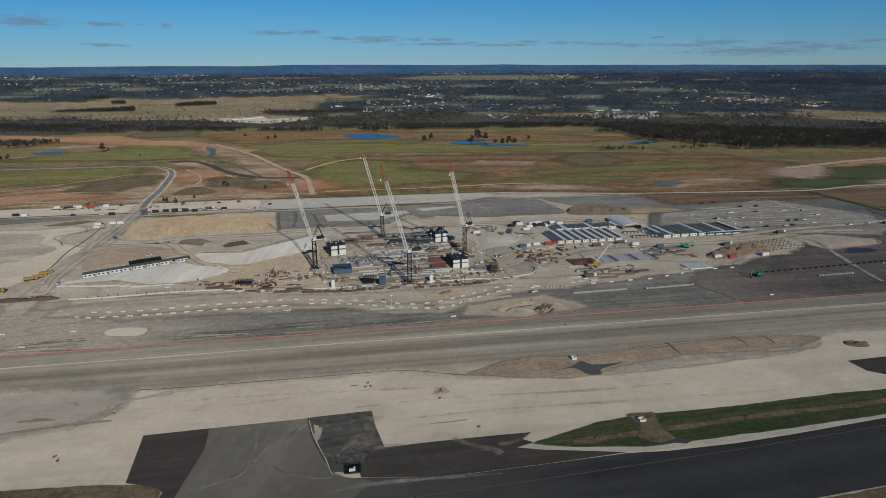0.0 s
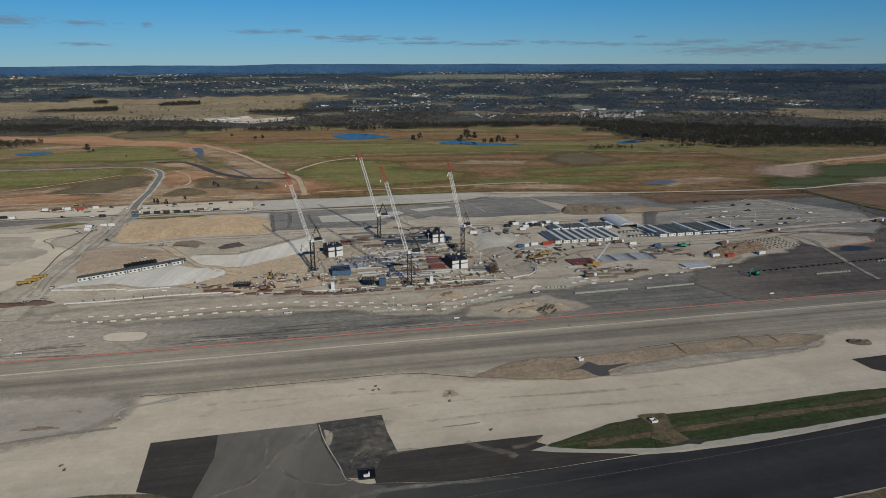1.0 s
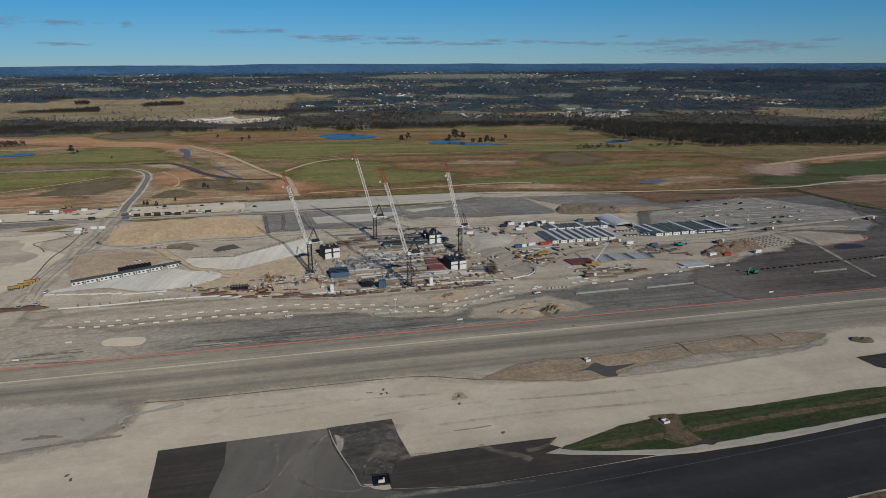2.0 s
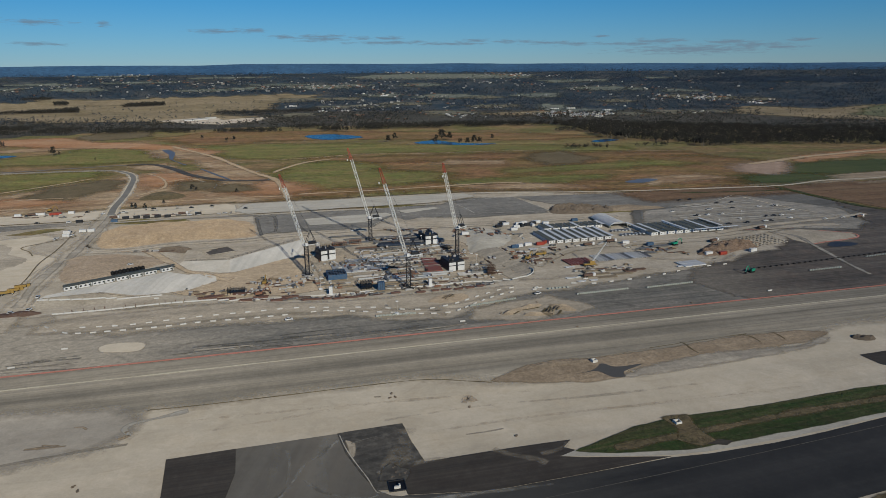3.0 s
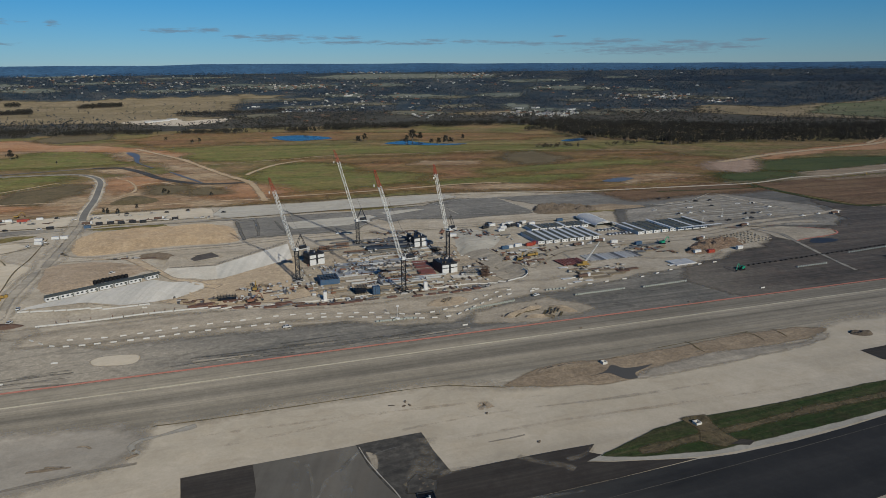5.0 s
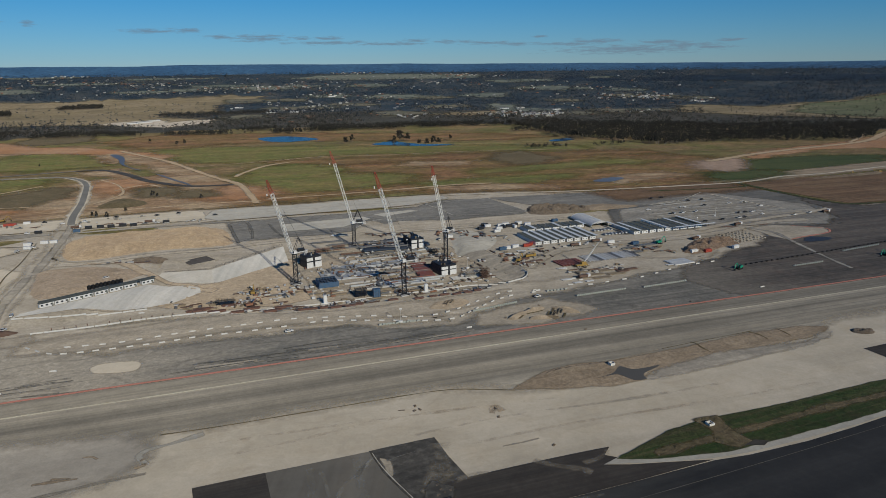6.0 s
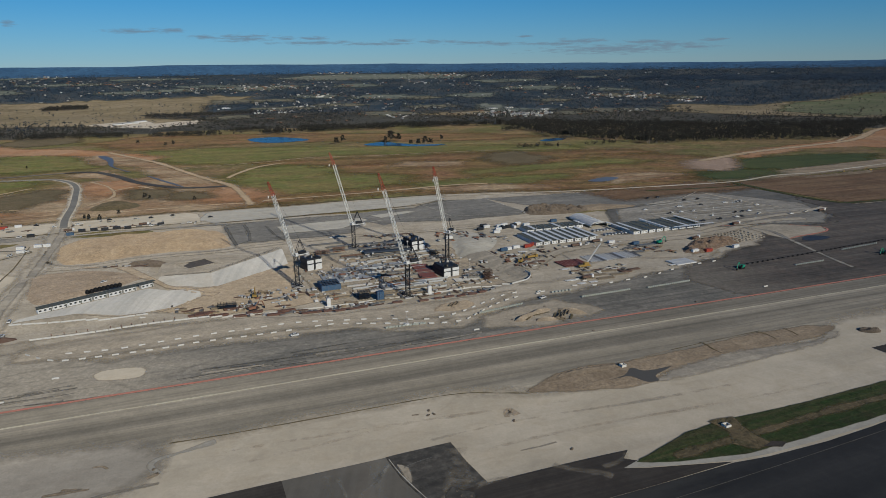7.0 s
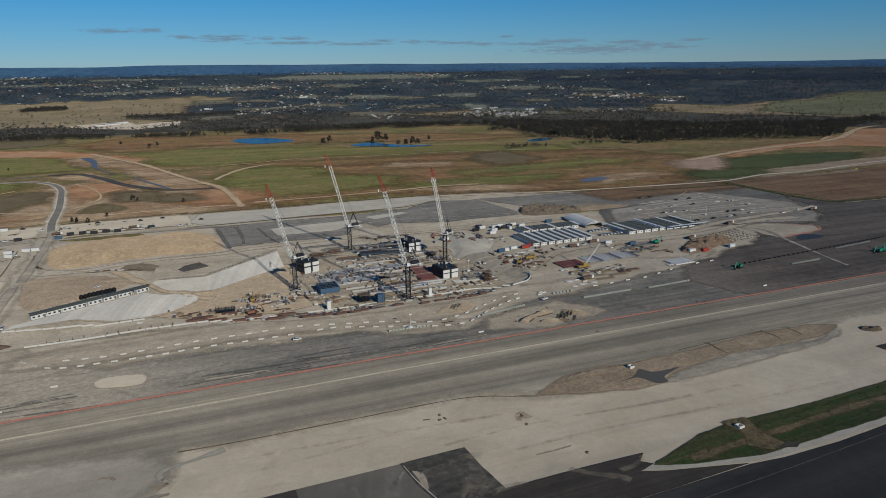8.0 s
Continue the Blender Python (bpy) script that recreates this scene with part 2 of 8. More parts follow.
M_FIELD = soil("field_grass", (0.134, 0.129, 0.0454), (0.215, 0.145, 0.0757), (0.0947, 0.105, 0.0324), 140, 26, 2.5, 0.5, (0.25, 0.175, 0.092), radians(4), 16, bump=0.5, patchy=0.34, ruts=0.22, rut_size=60, relief=7)
M_EARTH = soil("bare_earth", (0.235, 0.15, 0.0869), (0.342, 0.258, 0.169), (0.206, 0.155, 0.0869), 60, 24, 2.0, 0.3, (0.44, 0.32, 0.21), radians(5), 9, patchy=0.24, ruts=0.3, rut_size=40, relief=6)
M_ORANGE = soil("red_earth", (0.33, 0.17, 0.085), (0.36, 0.22, 0.13), (0.26, 0.15, 0.08), 120, 20, 2.0, 0.3, (0.4, 0.28, 0.18), radians(-20), 16, relief=5)
M_FIELDBROWN = soil("dry_field", (0.217, 0.12, 0.0633), (0.175, 0.118, 0.0515), (0.295, 0.182, 0.104), 80, 20, 2.0, 0.6, (0.15, 0.125, 0.045), radians(3), 11, patchy=0.32, ruts=0.3, rut_size=50, relief=7)
M_TAN = soil("dry_pasture", (0.229, 0.183, 0.117), (0.18, 0.144, 0.0858), (0.268, 0.218, 0.148), 200, 50, 5, 0.4, (0.22, 0.18, 0.095), radians(12), 30, ruts=0.2, rut_size=120, relief=8)
M_GRASS = soil("green_pasture", (0.12, 0.138, 0.0375), (0.166, 0.148, 0.0505), (0.212, 0.148, 0.0727), 70, 18, 2.0, 0.5, (0.21, 0.16, 0.075), radians(5), 8, bump=0.5, patchy=0.32, ruts=0.2, rut_size=45, relief=4)
M_LAWN = soil("turf", (0.027, 0.048, 0.013), (0.038, 0.054, 0.017), (0.068, 0.058, 0.03), 30, 6, 0.6, 0.5, (0.11, 0.088, 0.05), radians(14), 3.5, bump=0.6, patchy=0.3, ruts=0.2, rut_size=10, relief=0.8)
M_SITE = soil("compacted_fill", (0.306, 0.268, 0.213), (0.385, 0.342, 0.281), (0.453, 0.398, 0.32), 40, 9, 1.2, 0.28, (0.225, 0.2, 0.168), RUN, 4, patchy=0.12, ruts=0.07, rut_size=18)
M_SAND = soil("sandy_fill", (0.395, 0.316, 0.227), (0.358, 0.288, 0.208), (0.523, 0.419, 0.301), 35, 7, 1.0, 0.15, (0.31, 0.245, 0.168), RUN, 4, patchy=0.18, ruts=0.08, rut_size=14, relief=1.2)
M_PALE = soil("crushed_stone", (0.428, 0.378, 0.301), (0.49, 0.435, 0.352), (0.408, 0.345, 0.259), 60, 14, 0.8, 0.22, (0.365, 0.325, 0.27), RUN, 5, third=0.55, bump=0.12, patchy=0.05, ruts=0.05, rut_size=26, grit=0.09)
M_RUNWAY = soil("runway_base", (0.219, 0.201, 0.169), (0.262, 0.24, 0.202), (0.289, 0.261, 0.217), 140, 16, 1.0, 0.75, (0.15, 0.139, 0.12), RUN, 3.2, third=0.3, patchy=0.08, ruts=0.06, rut_size=40, grit=0.16, profile=((-90, 1.75), (0, 1.05), (-62, 1.7), (-54, 1.25), (-50, 0.98), (-44, 0.9), (-40, 0.94), (-37.5, 1.08), (-35, 1.04), (-31, 0.93), (-25, 0.95), (-22.5, 1.14), (-18, 1.25), (-16.7, 1.4), (-15.6, 1.0), (-6, 0.96)))

M_DARKGRAVEL = soil("dark_gravel", (0.143, 0.139, 0.128), (0.198, 0.186, 0.168), (0.276, 0.255, 0.219), 45, 7, 1.0, 0.7, (0.10, 0.096, 0.088), RUN, 3.0, third=0.5, patchy=0.2, ruts=0.2, rut_size=20, grit=0.2, dust=(-255, -185, -130, -40, (0.31, 0.277, 0.228)))
M_LOT = soil("dark_subbase", (0.07, 0.064, 0.059), (0.088, 0.078, 0.07), (0.14, 0.105, 0.088), 60, 12, 1.0, 0.7, (0.125, 0.112, 0.1), RUN, 3.5, patchy=0.2, ruts=0.15, rut_size=30, grit=0.22, dust=(-1000, -999, 200, 330, (0.185, 0.168, 0.143)))
M_PARK = soil("gravel_lot", (0.263, 0.246, 0.219), (0.188, 0.177, 0.16), (0.375, 0.344, 0.297), 50, 8, 1.0, 0.6, (0.15, 0.143, 0.13), radians(8), 4.5, patchy=0.2, ruts=0.2, rut_size=20)
M_ASPHALT = soil("new_asphalt", (0.0468, 0.0403, 0.0351), (0.0559, 0.0494, 0.0429), (0.0728, 0.065, 0.0572), 18, 3, 0.3, 0.5, (0.028, 0.026, 0.024), RUN, 1.6, 0.85, 0.1, patchy=0.05, grit=0.1)
M_ASPHALTOLD = soil("dusty_asphalt", (0.109, 0.101, 0.0885), (0.126, 0.116, 0.101), (0.146, 0.133, 0.113), 30, 9, 0.4, 0.6, (0.15, 0.144, 0.13), radians(80), 9, 0.85, 0.1, patchy=0.04, grit=0.07)
M_TAXI = soil("taxiway_asphalt", (0.03, 0.03, 0.0298), (0.036, 0.0357, 0.0355), (0.046, 0.045, 0.044), 30, 5, 0.4, 0.6, (0.03, 0.03, 0.03), radians(14), 3, 0.8, 0.08, patchy=0.04, ruts=0.08, rut_size=30, grit=0.08, dust=(-1000, -999, -20, 110, (0.078, 0.075, 0.068)))
M_ROAD = soil("road_asphalt", (0.125, 0.122, 0.113), (0.15, 0.145, 0.133), (0.19, 0.18, 0.16), 40, 6, 0.8, 0.2, bump=0.1, patchy=0.06, grit=0.1)
M_ROADNEW = soil("fresh_road", (0.035, 0.034, 0.034), (0.045, 0.043, 0.042), (0.07, 0.065, 0.06), 40, 6, 0.8, 0.2, bump=0.1)
M_TRACK = soil("dirt_track", (0.42, 0.31, 0.20), (0.36, 0.27, 0.17), (0.46, 0.36, 0.25), 40, 6, 1, 0.2, relief=1.0)
M_CONC = paint("concrete", (0.52, 0.50, 0.47), 0.85, amount=0.35, size=3.0)
M_SHOTCRETE = soil("sprayed_concrete", (0.47, 0.455, 0.425), (0.52, 0.50, 0.465), (0.43, 0.41, 0.375), 25, 5, 0.5, 0.4, (0.37, 0.35, 0.315), radians(80), 2.5, 0.9, 0.1, patchy=0.07, grit=0.1)
# slightly paler, warmer sprayed concrete for one face of the bench
M_SHOTCRETE2 = soil("paler_sprayed_concrete", (0.50, 0.47, 0.42), (0.54, 0.51, 0.46), (0.45, 0.41, 0.35), 20, 4, 0.5, 0.3, (0.42, 0.38, 0.32), radians(30), 2.5, 0.9, 0.1, patchy=0.1, grit=0.1)
M_RED = soil("orange_line", (0.43, 0.175, 0.14), (0.38, 0.165, 0.125), (0.33, 0.22, 0.17), 8, 1.6, 0.4, third=0.4)
# floor of the far plain, blue distance haze mixed into its colours
M_PLAINHAZE = soil("hazy_plain_floor", (0.0202, 0.0358, 0.0515), (0.0336, 0.0493, 0.0627), (0.179, 0.162, 0.129), 420, 150, 9, 0.3, (0.022, 0.035, 0.047), radians(2), 60, third=0.42)
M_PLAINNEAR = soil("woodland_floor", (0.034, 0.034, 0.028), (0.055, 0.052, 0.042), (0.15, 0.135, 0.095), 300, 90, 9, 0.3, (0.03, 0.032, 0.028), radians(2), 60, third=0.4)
M_WATER = water("pond_water", (0.035, 0.07, 0.115), 0.22)
M_MUD = water("muddy_water", (0.15, 0.138, 0.118), 0.75)
M_MUD.node_tree.nodes["Principled BSDF"].inputs["Specular IOR Level"].default_value = 0.12
M_SCRUB = soil("scrub", (0.12, 0.095, 0.055), (0.155, 0.12, 0.07), (0.065, 0.065, 0.03), 40, 8, 1.5, bump=1.0, patchy=0.3, relief=1.5)
M_LEAF = leaves("gum_leaves", (0.019, 0.021, 0.017), (0.044, 0.042, 0.034), (0.041, 0.037, 0.03))
# leaves of far trees; their blue is distance haze put into the colour
M_LEAFHAZE = leaves("haze_blue_gum_leaves", (0.0103, 0.0242, 0.0403), (0.023, 0.0414, 0.0633), (0.0161, 0.0322, 0.0563))
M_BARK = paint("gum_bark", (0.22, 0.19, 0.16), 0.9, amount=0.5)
# the range's strong blue is painted haze over dark forest
M_RIDGEHAZE = soil("haze_blue_range", (0.0378, 0.0916, 0.174), (0.0498, 0.113, 0.202), (0.0299, 0.0721, 0.143), 300, 60, 20, bump=0.3)
# dark woods of the hills with some haze blue in the colour
M_HILLSHAZE = soil("haze_blue_hills", (0.016, 0.03, 0.05), (0.026, 0.042, 0.062), (0.05, 0.06, 0.066), 160, 40, 9, bump=1.0, patchy=0.4, third=0.4, relief=20)
M_WHITE = paint("white_paint", (0.74, 0.73, 0.70), 0.55, amount=0.25)
M_REDSTEEL = paint("red_paint", (0.40, 0.065, 0.04), 0.5)
M_DARKSTEEL = paint("dark_steel", (0.035, 0.037, 0.042), 0.5, 0.3, amount=0.2)
M_GREYROOF = paint("grey_roof_sheet", (0.135, 0.142, 0.118), 0.85, 0.0, amount=0.3, size=4)
M_BLUE = paint("blue_formwork", (0.055, 0.115, 0.20), 0.6, amount=0.4)
M_BLUESLAB = paint("blue_deck", (0.042, 0.058, 0.085), 0.85, wear=(0.16, 0.15, 0.14), amount=0.5, size=2.2)
M_REDDECK = paint("red_deck", (0.33, 0.115, 0.085), 0.7, amount=0.35)
M_RUST = paint("rusty_steel", (0.15, 0.09, 0.065), 0.85, wear=(0.26,0.225,0.185), amount=0.5)
M_RUSTLIGHT = paint("orange_steel", (0.29, 0.14, 0.085), 0.8, amount=0.5)
M_YELLOW = paint("yellow_paint", (0.38, 0.24, 0.06), 0.5, amount=0.35)
M_GREEN = paint("green_paint", (0.02, 0.30, 0.17), 0.5, amount=0.2)
M_BLACK = paint("black_plastic", (0.012, 0.012, 0.013), 0.6, amount=0.1)
M_TIMBER = paint("timber", (0.30, 0.235, 0.155), 0.85, amount=0.4)
M_SILVER = paint("galvanised_sheet", (0.68, 0.665, 0.63), 0.55, 0.0, amount=0.2, size=4)
M_GLASS = paint("dark_glass", (0.03, 0.035, 0.04), 0.15, amount=0.05)
M_ROCK = soil("rocky_spoil", (0.17, 0.135, 0.10), (0.215, 0.17, 0.125), (0.13, 0.10, 0.075), 16, 4, 0.8, bump=0.9, patchy=0.25, relief=1.5)
M_CREAM = paint("weathered_white_concrete", (0.70, 0.67, 0.60), 0.85, amount=0.35, size=1.2)
M_GREYSTEEL = paint("grey_steel", (0.19, 0.185, 0.175), 0.6, amount=0.4)
M_JIB = paint("jib_white", (0.80, 0.785, 0.73), 0.6, amount=0.2)
M_PITFLOOR = soil("pit_floor_dirt", (0.353, 0.295, 0.223), (0.282, 0.249, 0.201), (0.447, 0.376, 0.284), 22, 5, 0.8, 0.5, (0.19, 0.17, 0.145), RUN, 3, patchy=0.3, relief=0.9)
M_GREYPAD = soil("grey_gravel_pad", (0.145, 0.14, 0.13), (0.19, 0.182, 0.168), (0.25, 0.235, 0.21), 45, 8, 1.0, 0.5, (0.11, 0.106, 0.1), RUN, 5, patchy=0.15, ruts=0.2, rut_size=25, grit=0.16)
M_BASIN = soil("basin_earth", (0.254, 0.199, 0.141), (0.308, 0.245, 0.175), (0.211, 0.163, 0.114), 25, 6, 0.9, 0.4, (0.19, 0.16, 0.125), RUN, 4, patchy=0.2, ruts=0.1, rut_size=30, relief=0.9)
M_PALEPAD = soil("pale_gravel_pad", (0.352, 0.334, 0.295), (0.396, 0.374, 0.33), (0.317, 0.299, 0.264), 50, 9, 0.9, 0.4, (0.34, 0.32, 0.28), RUN, 5, patchy=0.06, ruts=0.12, rut_size=30, grit=0.1)
M_DUST = soil("dusty_gravel", (0.324, 0.292, 0.243), (0.265, 0.24, 0.205), (0.421, 0.373, 0.308), 35, 8, 1.0, 0.55, (0.185, 0.17, 0.147), RUN, 4, third=0.5, patchy=0.15, ruts=0.1, rut_size=20, grit=0.15)
M_CREEK = water("creek_water", (0.20, 0.22, 0.25), 0.6)
M_BARRIER = paint("grey_barrier_concrete", (0.62, 0.60, 0.55), 0.85, amount=0.3, size=1.0)
M_FALLOW = soil("fallow_soil", (0.128, 0.0782, 0.0476), (0.157, 0.102, 0.062), (0.102, 0.0723, 0.0408), 60, 14, 2.0, 0.6, (0.21, 0.145, 0.09), radians(12), 7, patchy=0.2, ruts=0.15, rut_size=40, relief=1.5)
M_GREENFIELD = soil("irrigated_grass", (0.0475, 0.0684, 0.0228), (0.0665, 0.0836, 0.0285), (0.095, 0.0902, 0.0399), 60, 14, 2.0, 0.5, (0.085, 0.085, 0.04), radians(10), 7, bump=0.5, patchy=0.2)
M_ASPHALTDUSTY = soil("scuffed_asphalt", (0.048, 0.045, 0.041), (0.06, 0.056, 0.051), (0.17, 0.16, 0.14), 9, 3.5, 0.4, 0.4, (0.11, 0.104, 0.092), radians(20), 2.5, 0.85, 0.1, third=0.5, patchy=0.1, grit=0.1)
M_SMEAR = soil("dust_smear", (0.247, 0.237, 0.213), (0.294, 0.281, 0.253), (0.209, 0.201, 0.179), 9, 2.5, 0.4, patchy=0.1, grit=0.1)
M_RUNLINE = soil("pale_runway_line", (0.48, 0.44, 0.34), (0.42, 0.38, 0.30), (0.33, 0.30, 0.24), 30, 4, 0.6, patchy=0.15)
M_DAMP = soil("damp_gravel", (0.07, 0.064, 0.059), (0.09, 0.08, 0.072), (0.12, 0.1, 0.088), 30, 8, 1.0, patchy=0.2)
M_CLEAR = soil("pale_clearing", (0.167, 0.149, 0.108), (0.117, 0.113, 0.0792), (0.0766, 0.081, 0.0586), 90, 30, 5, 0.4, (0.12, 0.11, 0.08), radians(12), 30, patchy=0.3)
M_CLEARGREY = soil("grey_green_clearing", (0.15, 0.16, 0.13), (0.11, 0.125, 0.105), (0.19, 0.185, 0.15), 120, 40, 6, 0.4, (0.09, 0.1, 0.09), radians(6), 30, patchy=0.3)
M_BROWNPAD = soil("brown_pad_earth", (0.30, 0.235, 0.17), (0.34, 0.27, 0.2), (0.26, 0.2, 0.145), 30, 7, 1.0, 0.1, (0.36, 0.3, 0.23), RUN, 4, patchy=0.2, ruts=0.15, rut_size=16, relief=1.2)
M_QUARRY = soil("quarry_stone", (0.50, 0.44, 0.36), (0.44, 0.38, 0.30), (0.38, 0.31, 0.24), 60, 14, 3)
M_PASTURE = soil("pale_green_pasture", (0.11, 0.125, 0.062), (0.14, 0.14, 0.08), (0.17, 0.15, 0.1), 150, 40, 5, 0.5, (0.1, 0.11, 0.06), radians(12), 24, patchy=0.2)
M_CLAY = soil("pinkish_clay", (0.34, 0.246, 0.187), (0.289, 0.212, 0.162), (0.391, 0.306, 0.246), 20, 6, 1.5, 0.3, (0.27, 0.19, 0.15), radians(60), 5, patchy=0.2, relief=2.0)
M_TRENCH = soil("trodden_earth", (0.36, 0.315, 0.255), (0.29, 0.255, 0.205), (0.42, 0.365, 0.29), 14, 5, 0.8, 0.4, (0.25, 0.22, 0.18), RUN, 3, patchy=0.15, ruts=0.1, rut_size=9, relief=0.6)
M_RUBBLE = soil("brown_rubble", (0.27, 0.185, 0.125), (0.22, 0.155, 0.11), (0.36, 0.28, 0.20), 9, 3, 0.7, patchy=0.35, bump=1.0, relief=1.5)
M_LOTGREY = soil("dark_grey_lot", (0.098, 0.095, 0.09), (0.12, 0.116, 0.108), (0.155, 0.146, 0.132), 45, 8, 1.0, 0.5, (0.08, 0.078, 0.075), RUN, 5, patchy=0.15, ruts=0.2, rut_size=25, grit=0.16)
M_PRECAST = paint("grey_green_precast", (0.40, 0.42, 0.37), 0.85, amount=0.4, size=1.0)
M_VEIL = soil("grey_trodden_stone", (0.31, 0.284, 0.245), (0.344, 0.314, 0.271), (0.284, 0.254, 0.215), 60, 14, 0.8, 0.5, (0.31, 0.28, 0.24), RUN, 5, bump=0.12, patchy=0.08, grit=0.14)
M_MOUND = soil("sandy_mound", (0.43, 0.32, 0.205), (0.37, 0.275, 0.18), (0.50, 0.395, 0.275), 30, 7, 1.0, 0.1, (0.33, 0.25, 0.165), RUN, 4, bump=0.5, patchy=0.2, ruts=0.1, rut_size=14, relief=0.8)

# ---- small builders ----
def thing(name, label, category, group="", at=(0, 0, 0), turn=0.0, kind=""):
    ob = new(name)
    ob.empty_display_size = 0.5
    ob.matrix_basis = pose(*at, 0, 0, turn)
    return tagged(ob, label, category, group, kind)


def part(name, bm, mat, parent=None, label=""):
    """Links a bmesh as one mesh object, under a thing or a part."""
    me = bpy.data.meshes.new(name)
    bm.to_mesh(me)
    bm.free()
    for m in mat if isinstance(mat, (list, tuple)) else (mat,):
        me.materials.append(m)
    ob = new(name, me)
    if parent:
        ob.parent = parent
    return tagged(ob, label)


def piece(name, me, parent, m):
    """One more object on mesh data that is there already."""
    ob = new(name, me)
    ob.parent = parent
    ob.matrix_basis = m
    return ob


def raw(name, verts, faces, mats, index=None):
    me = bpy.data.meshes.new(name)
    v, f = np.asarray(verts, np.float32), np.asarray(faces, np.int32)
    me.vertices.add(len(v))
    me.vertices.foreach_set("co", v.ravel())
    me.loops.add(f.size)
    me.loops.foreach_set("vertex_index", f.ravel())
    me.polygons.add(len(f))
    me.polygons.foreach_set("loop_start", np.arange(0, f.size, f.shape[1], dtype=np.int32))
    for m in mats:
        me.materials.append(m)
    if index is not None:
        me.polygons.foreach_set("material_index", np.asarray(index, np.int32))
    me.update(calc_edges=True)
    return new(name, me)


def box(bm, x, y, z, sx, sy, sz, turn=0.0, bevel=0.0, tilt=0.0):
    """A box that stands on z, centred on x, y."""
    m = pose(x, y, z + sz / 2, 0, tilt, turn) @ Matrix.Diagonal((sx, sy, sz, 1))
    made = bmesh.ops.create_cube(bm, size=1, matrix=m)["verts"]
    if bevel:
        edges = list({e for v in made for e in v.link_edges})
        bmesh.ops.bevel(bm, geom=edges, offset=bevel, segments=1, affect="EDGES")


def bar(bm, a, b, r, sides=4):
    """A straight member from a to b."""
    a, b = Vector(a), Vector(b)
    d = b - a
    m = Matrix.Translation((a + b) / 2) @ d.to_track_quat("Z", "Y").to_matrix().to_4x4()
    bmesh.ops.create_cone(bm, cap_ends=True, segments=sides, radius1=r, radius2=r, depth=d.length, matrix=m)


# ---- the lie of the land ----
PIT = np.array([(-190, 462), (-172, 505), (-160, 536), (-138, 560), (-122, 585), (-100, 592), (-70, 585), (10, 578), (36, 572), (50, 540), (70, 500), (66, 480), (30, 458), (-33, 447), (-70, 439), (-131, 438)], float)
SHELF = np.array([(-295, 480), (-262, 438), (-218, 446), (-180, 480), (-186, 526), (-204, 570), (-260, 575), (-298, 545)], float)


def inside(poly, x, y):
    """Distance to the outline, positive within it."""
    x, y = np.asarray(x, float), np.asarray(y, float)
    d, c = np.full(x.shape, 1e9), np.zeros(x.shape, bool)
    for (ax, ay), (bx, by) in zip(poly, np.roll(np.asarray(poly, float), -1, 0)):
        ex, ey = bx - ax, by - ay
        k = np.clip(((x - ax) * ex + (y - ay) * ey) / (ex * ex + ey * ey + 1e-9), 0, 1)
        d = np.minimum(d, np.hypot(x - ax - k * ex, y - ay - k * ey))
        c ^= ((ay > y) != (by > y)) & (x < ax + (y - ay) * ex / (ey if ey else 1e-9))
    return np.where(c, d, -d)


def gz(x, y):
    """Height of the ground: a level works platform with a building pit, then a wide vale that rises to the horizon."""
    x, y = np.asarray(x, float), np.asarray(y, float)
    d = np.hypot(x + 42, y - 17)
    z = np.interp(d, [0, 720, 1020, 1320, 1680, 2400, 3000, 3400, 3800, 4300, 4850, 6000], [0, 0, -6, -11, -18, -26, -26, -8, 25, 75, 130, 140])
    k = np.clip(inside(PIT, x, y) / 12, 0, 1)
    z = z - 3.5 * k
    k = np.clip(inside(SHELF, x, y) / 12, 0, 1)
    return z + 4 * k


def edge_gain(poly, x, y):
    """How far one place lies within an outline, 0 to 1 over its 12 m bank."""
    d, c = 1e9, False
    ax, ay = poly[-1]
    for bx, by in poly:
        ex, ey = bx - ax, by - ay
        k = min(max(((x - ax) * ex + (y - ay) * ey) / (ex * ex + ey * ey), 0.0), 1.0)
        d = min(d, math.hypot(x - ax - k * ex, y - ay - k * ey))
        if (ay > y) != (by > y) and x < ax + (y - ay) * ex / ey:
            c = not c
        ax, ay = bx, by
    return min(d / 12, 1.0) if c else 0.0


PIT_LIST, SHELF_LIST = PIT.tolist(), SHELF.tolist()


def g1(x, y):
    """The same height at one place."""
    x, y = float(x), float(y)
    z = float(np.interp(math.hypot(x + 42, y - 17), [0, 720, 1020, 1320, 1680, 2400, 3000, 3400, 3800, 4300, 4850, 6000], [0, 0, -6, -11, -18, -26, -26, -8, 25, 75, 130, 140]))
    if -300 < x < 75 and 435 < y < 600:
        z += 4 * edge_gain(SHELF_LIST, x, y) - 3.5 * edge_gain(PIT_LIST, x, y)
    return z


def lines(lo, fine_lo, fine_hi, hi, fine, coarse):
    out = list(np.arange(fine_lo, fine_hi + 0.1, fine))
    step, v = fine, fine_hi
    while v < hi:
        step = min(step * 1.35, coarse)
        v += step
        out.append(v)
    step, v = fine, fine_lo
    while v > lo:
        step = min(step * 1.35, coarse)
        v -= step
        out.insert(0, v)
    return np.array(out)


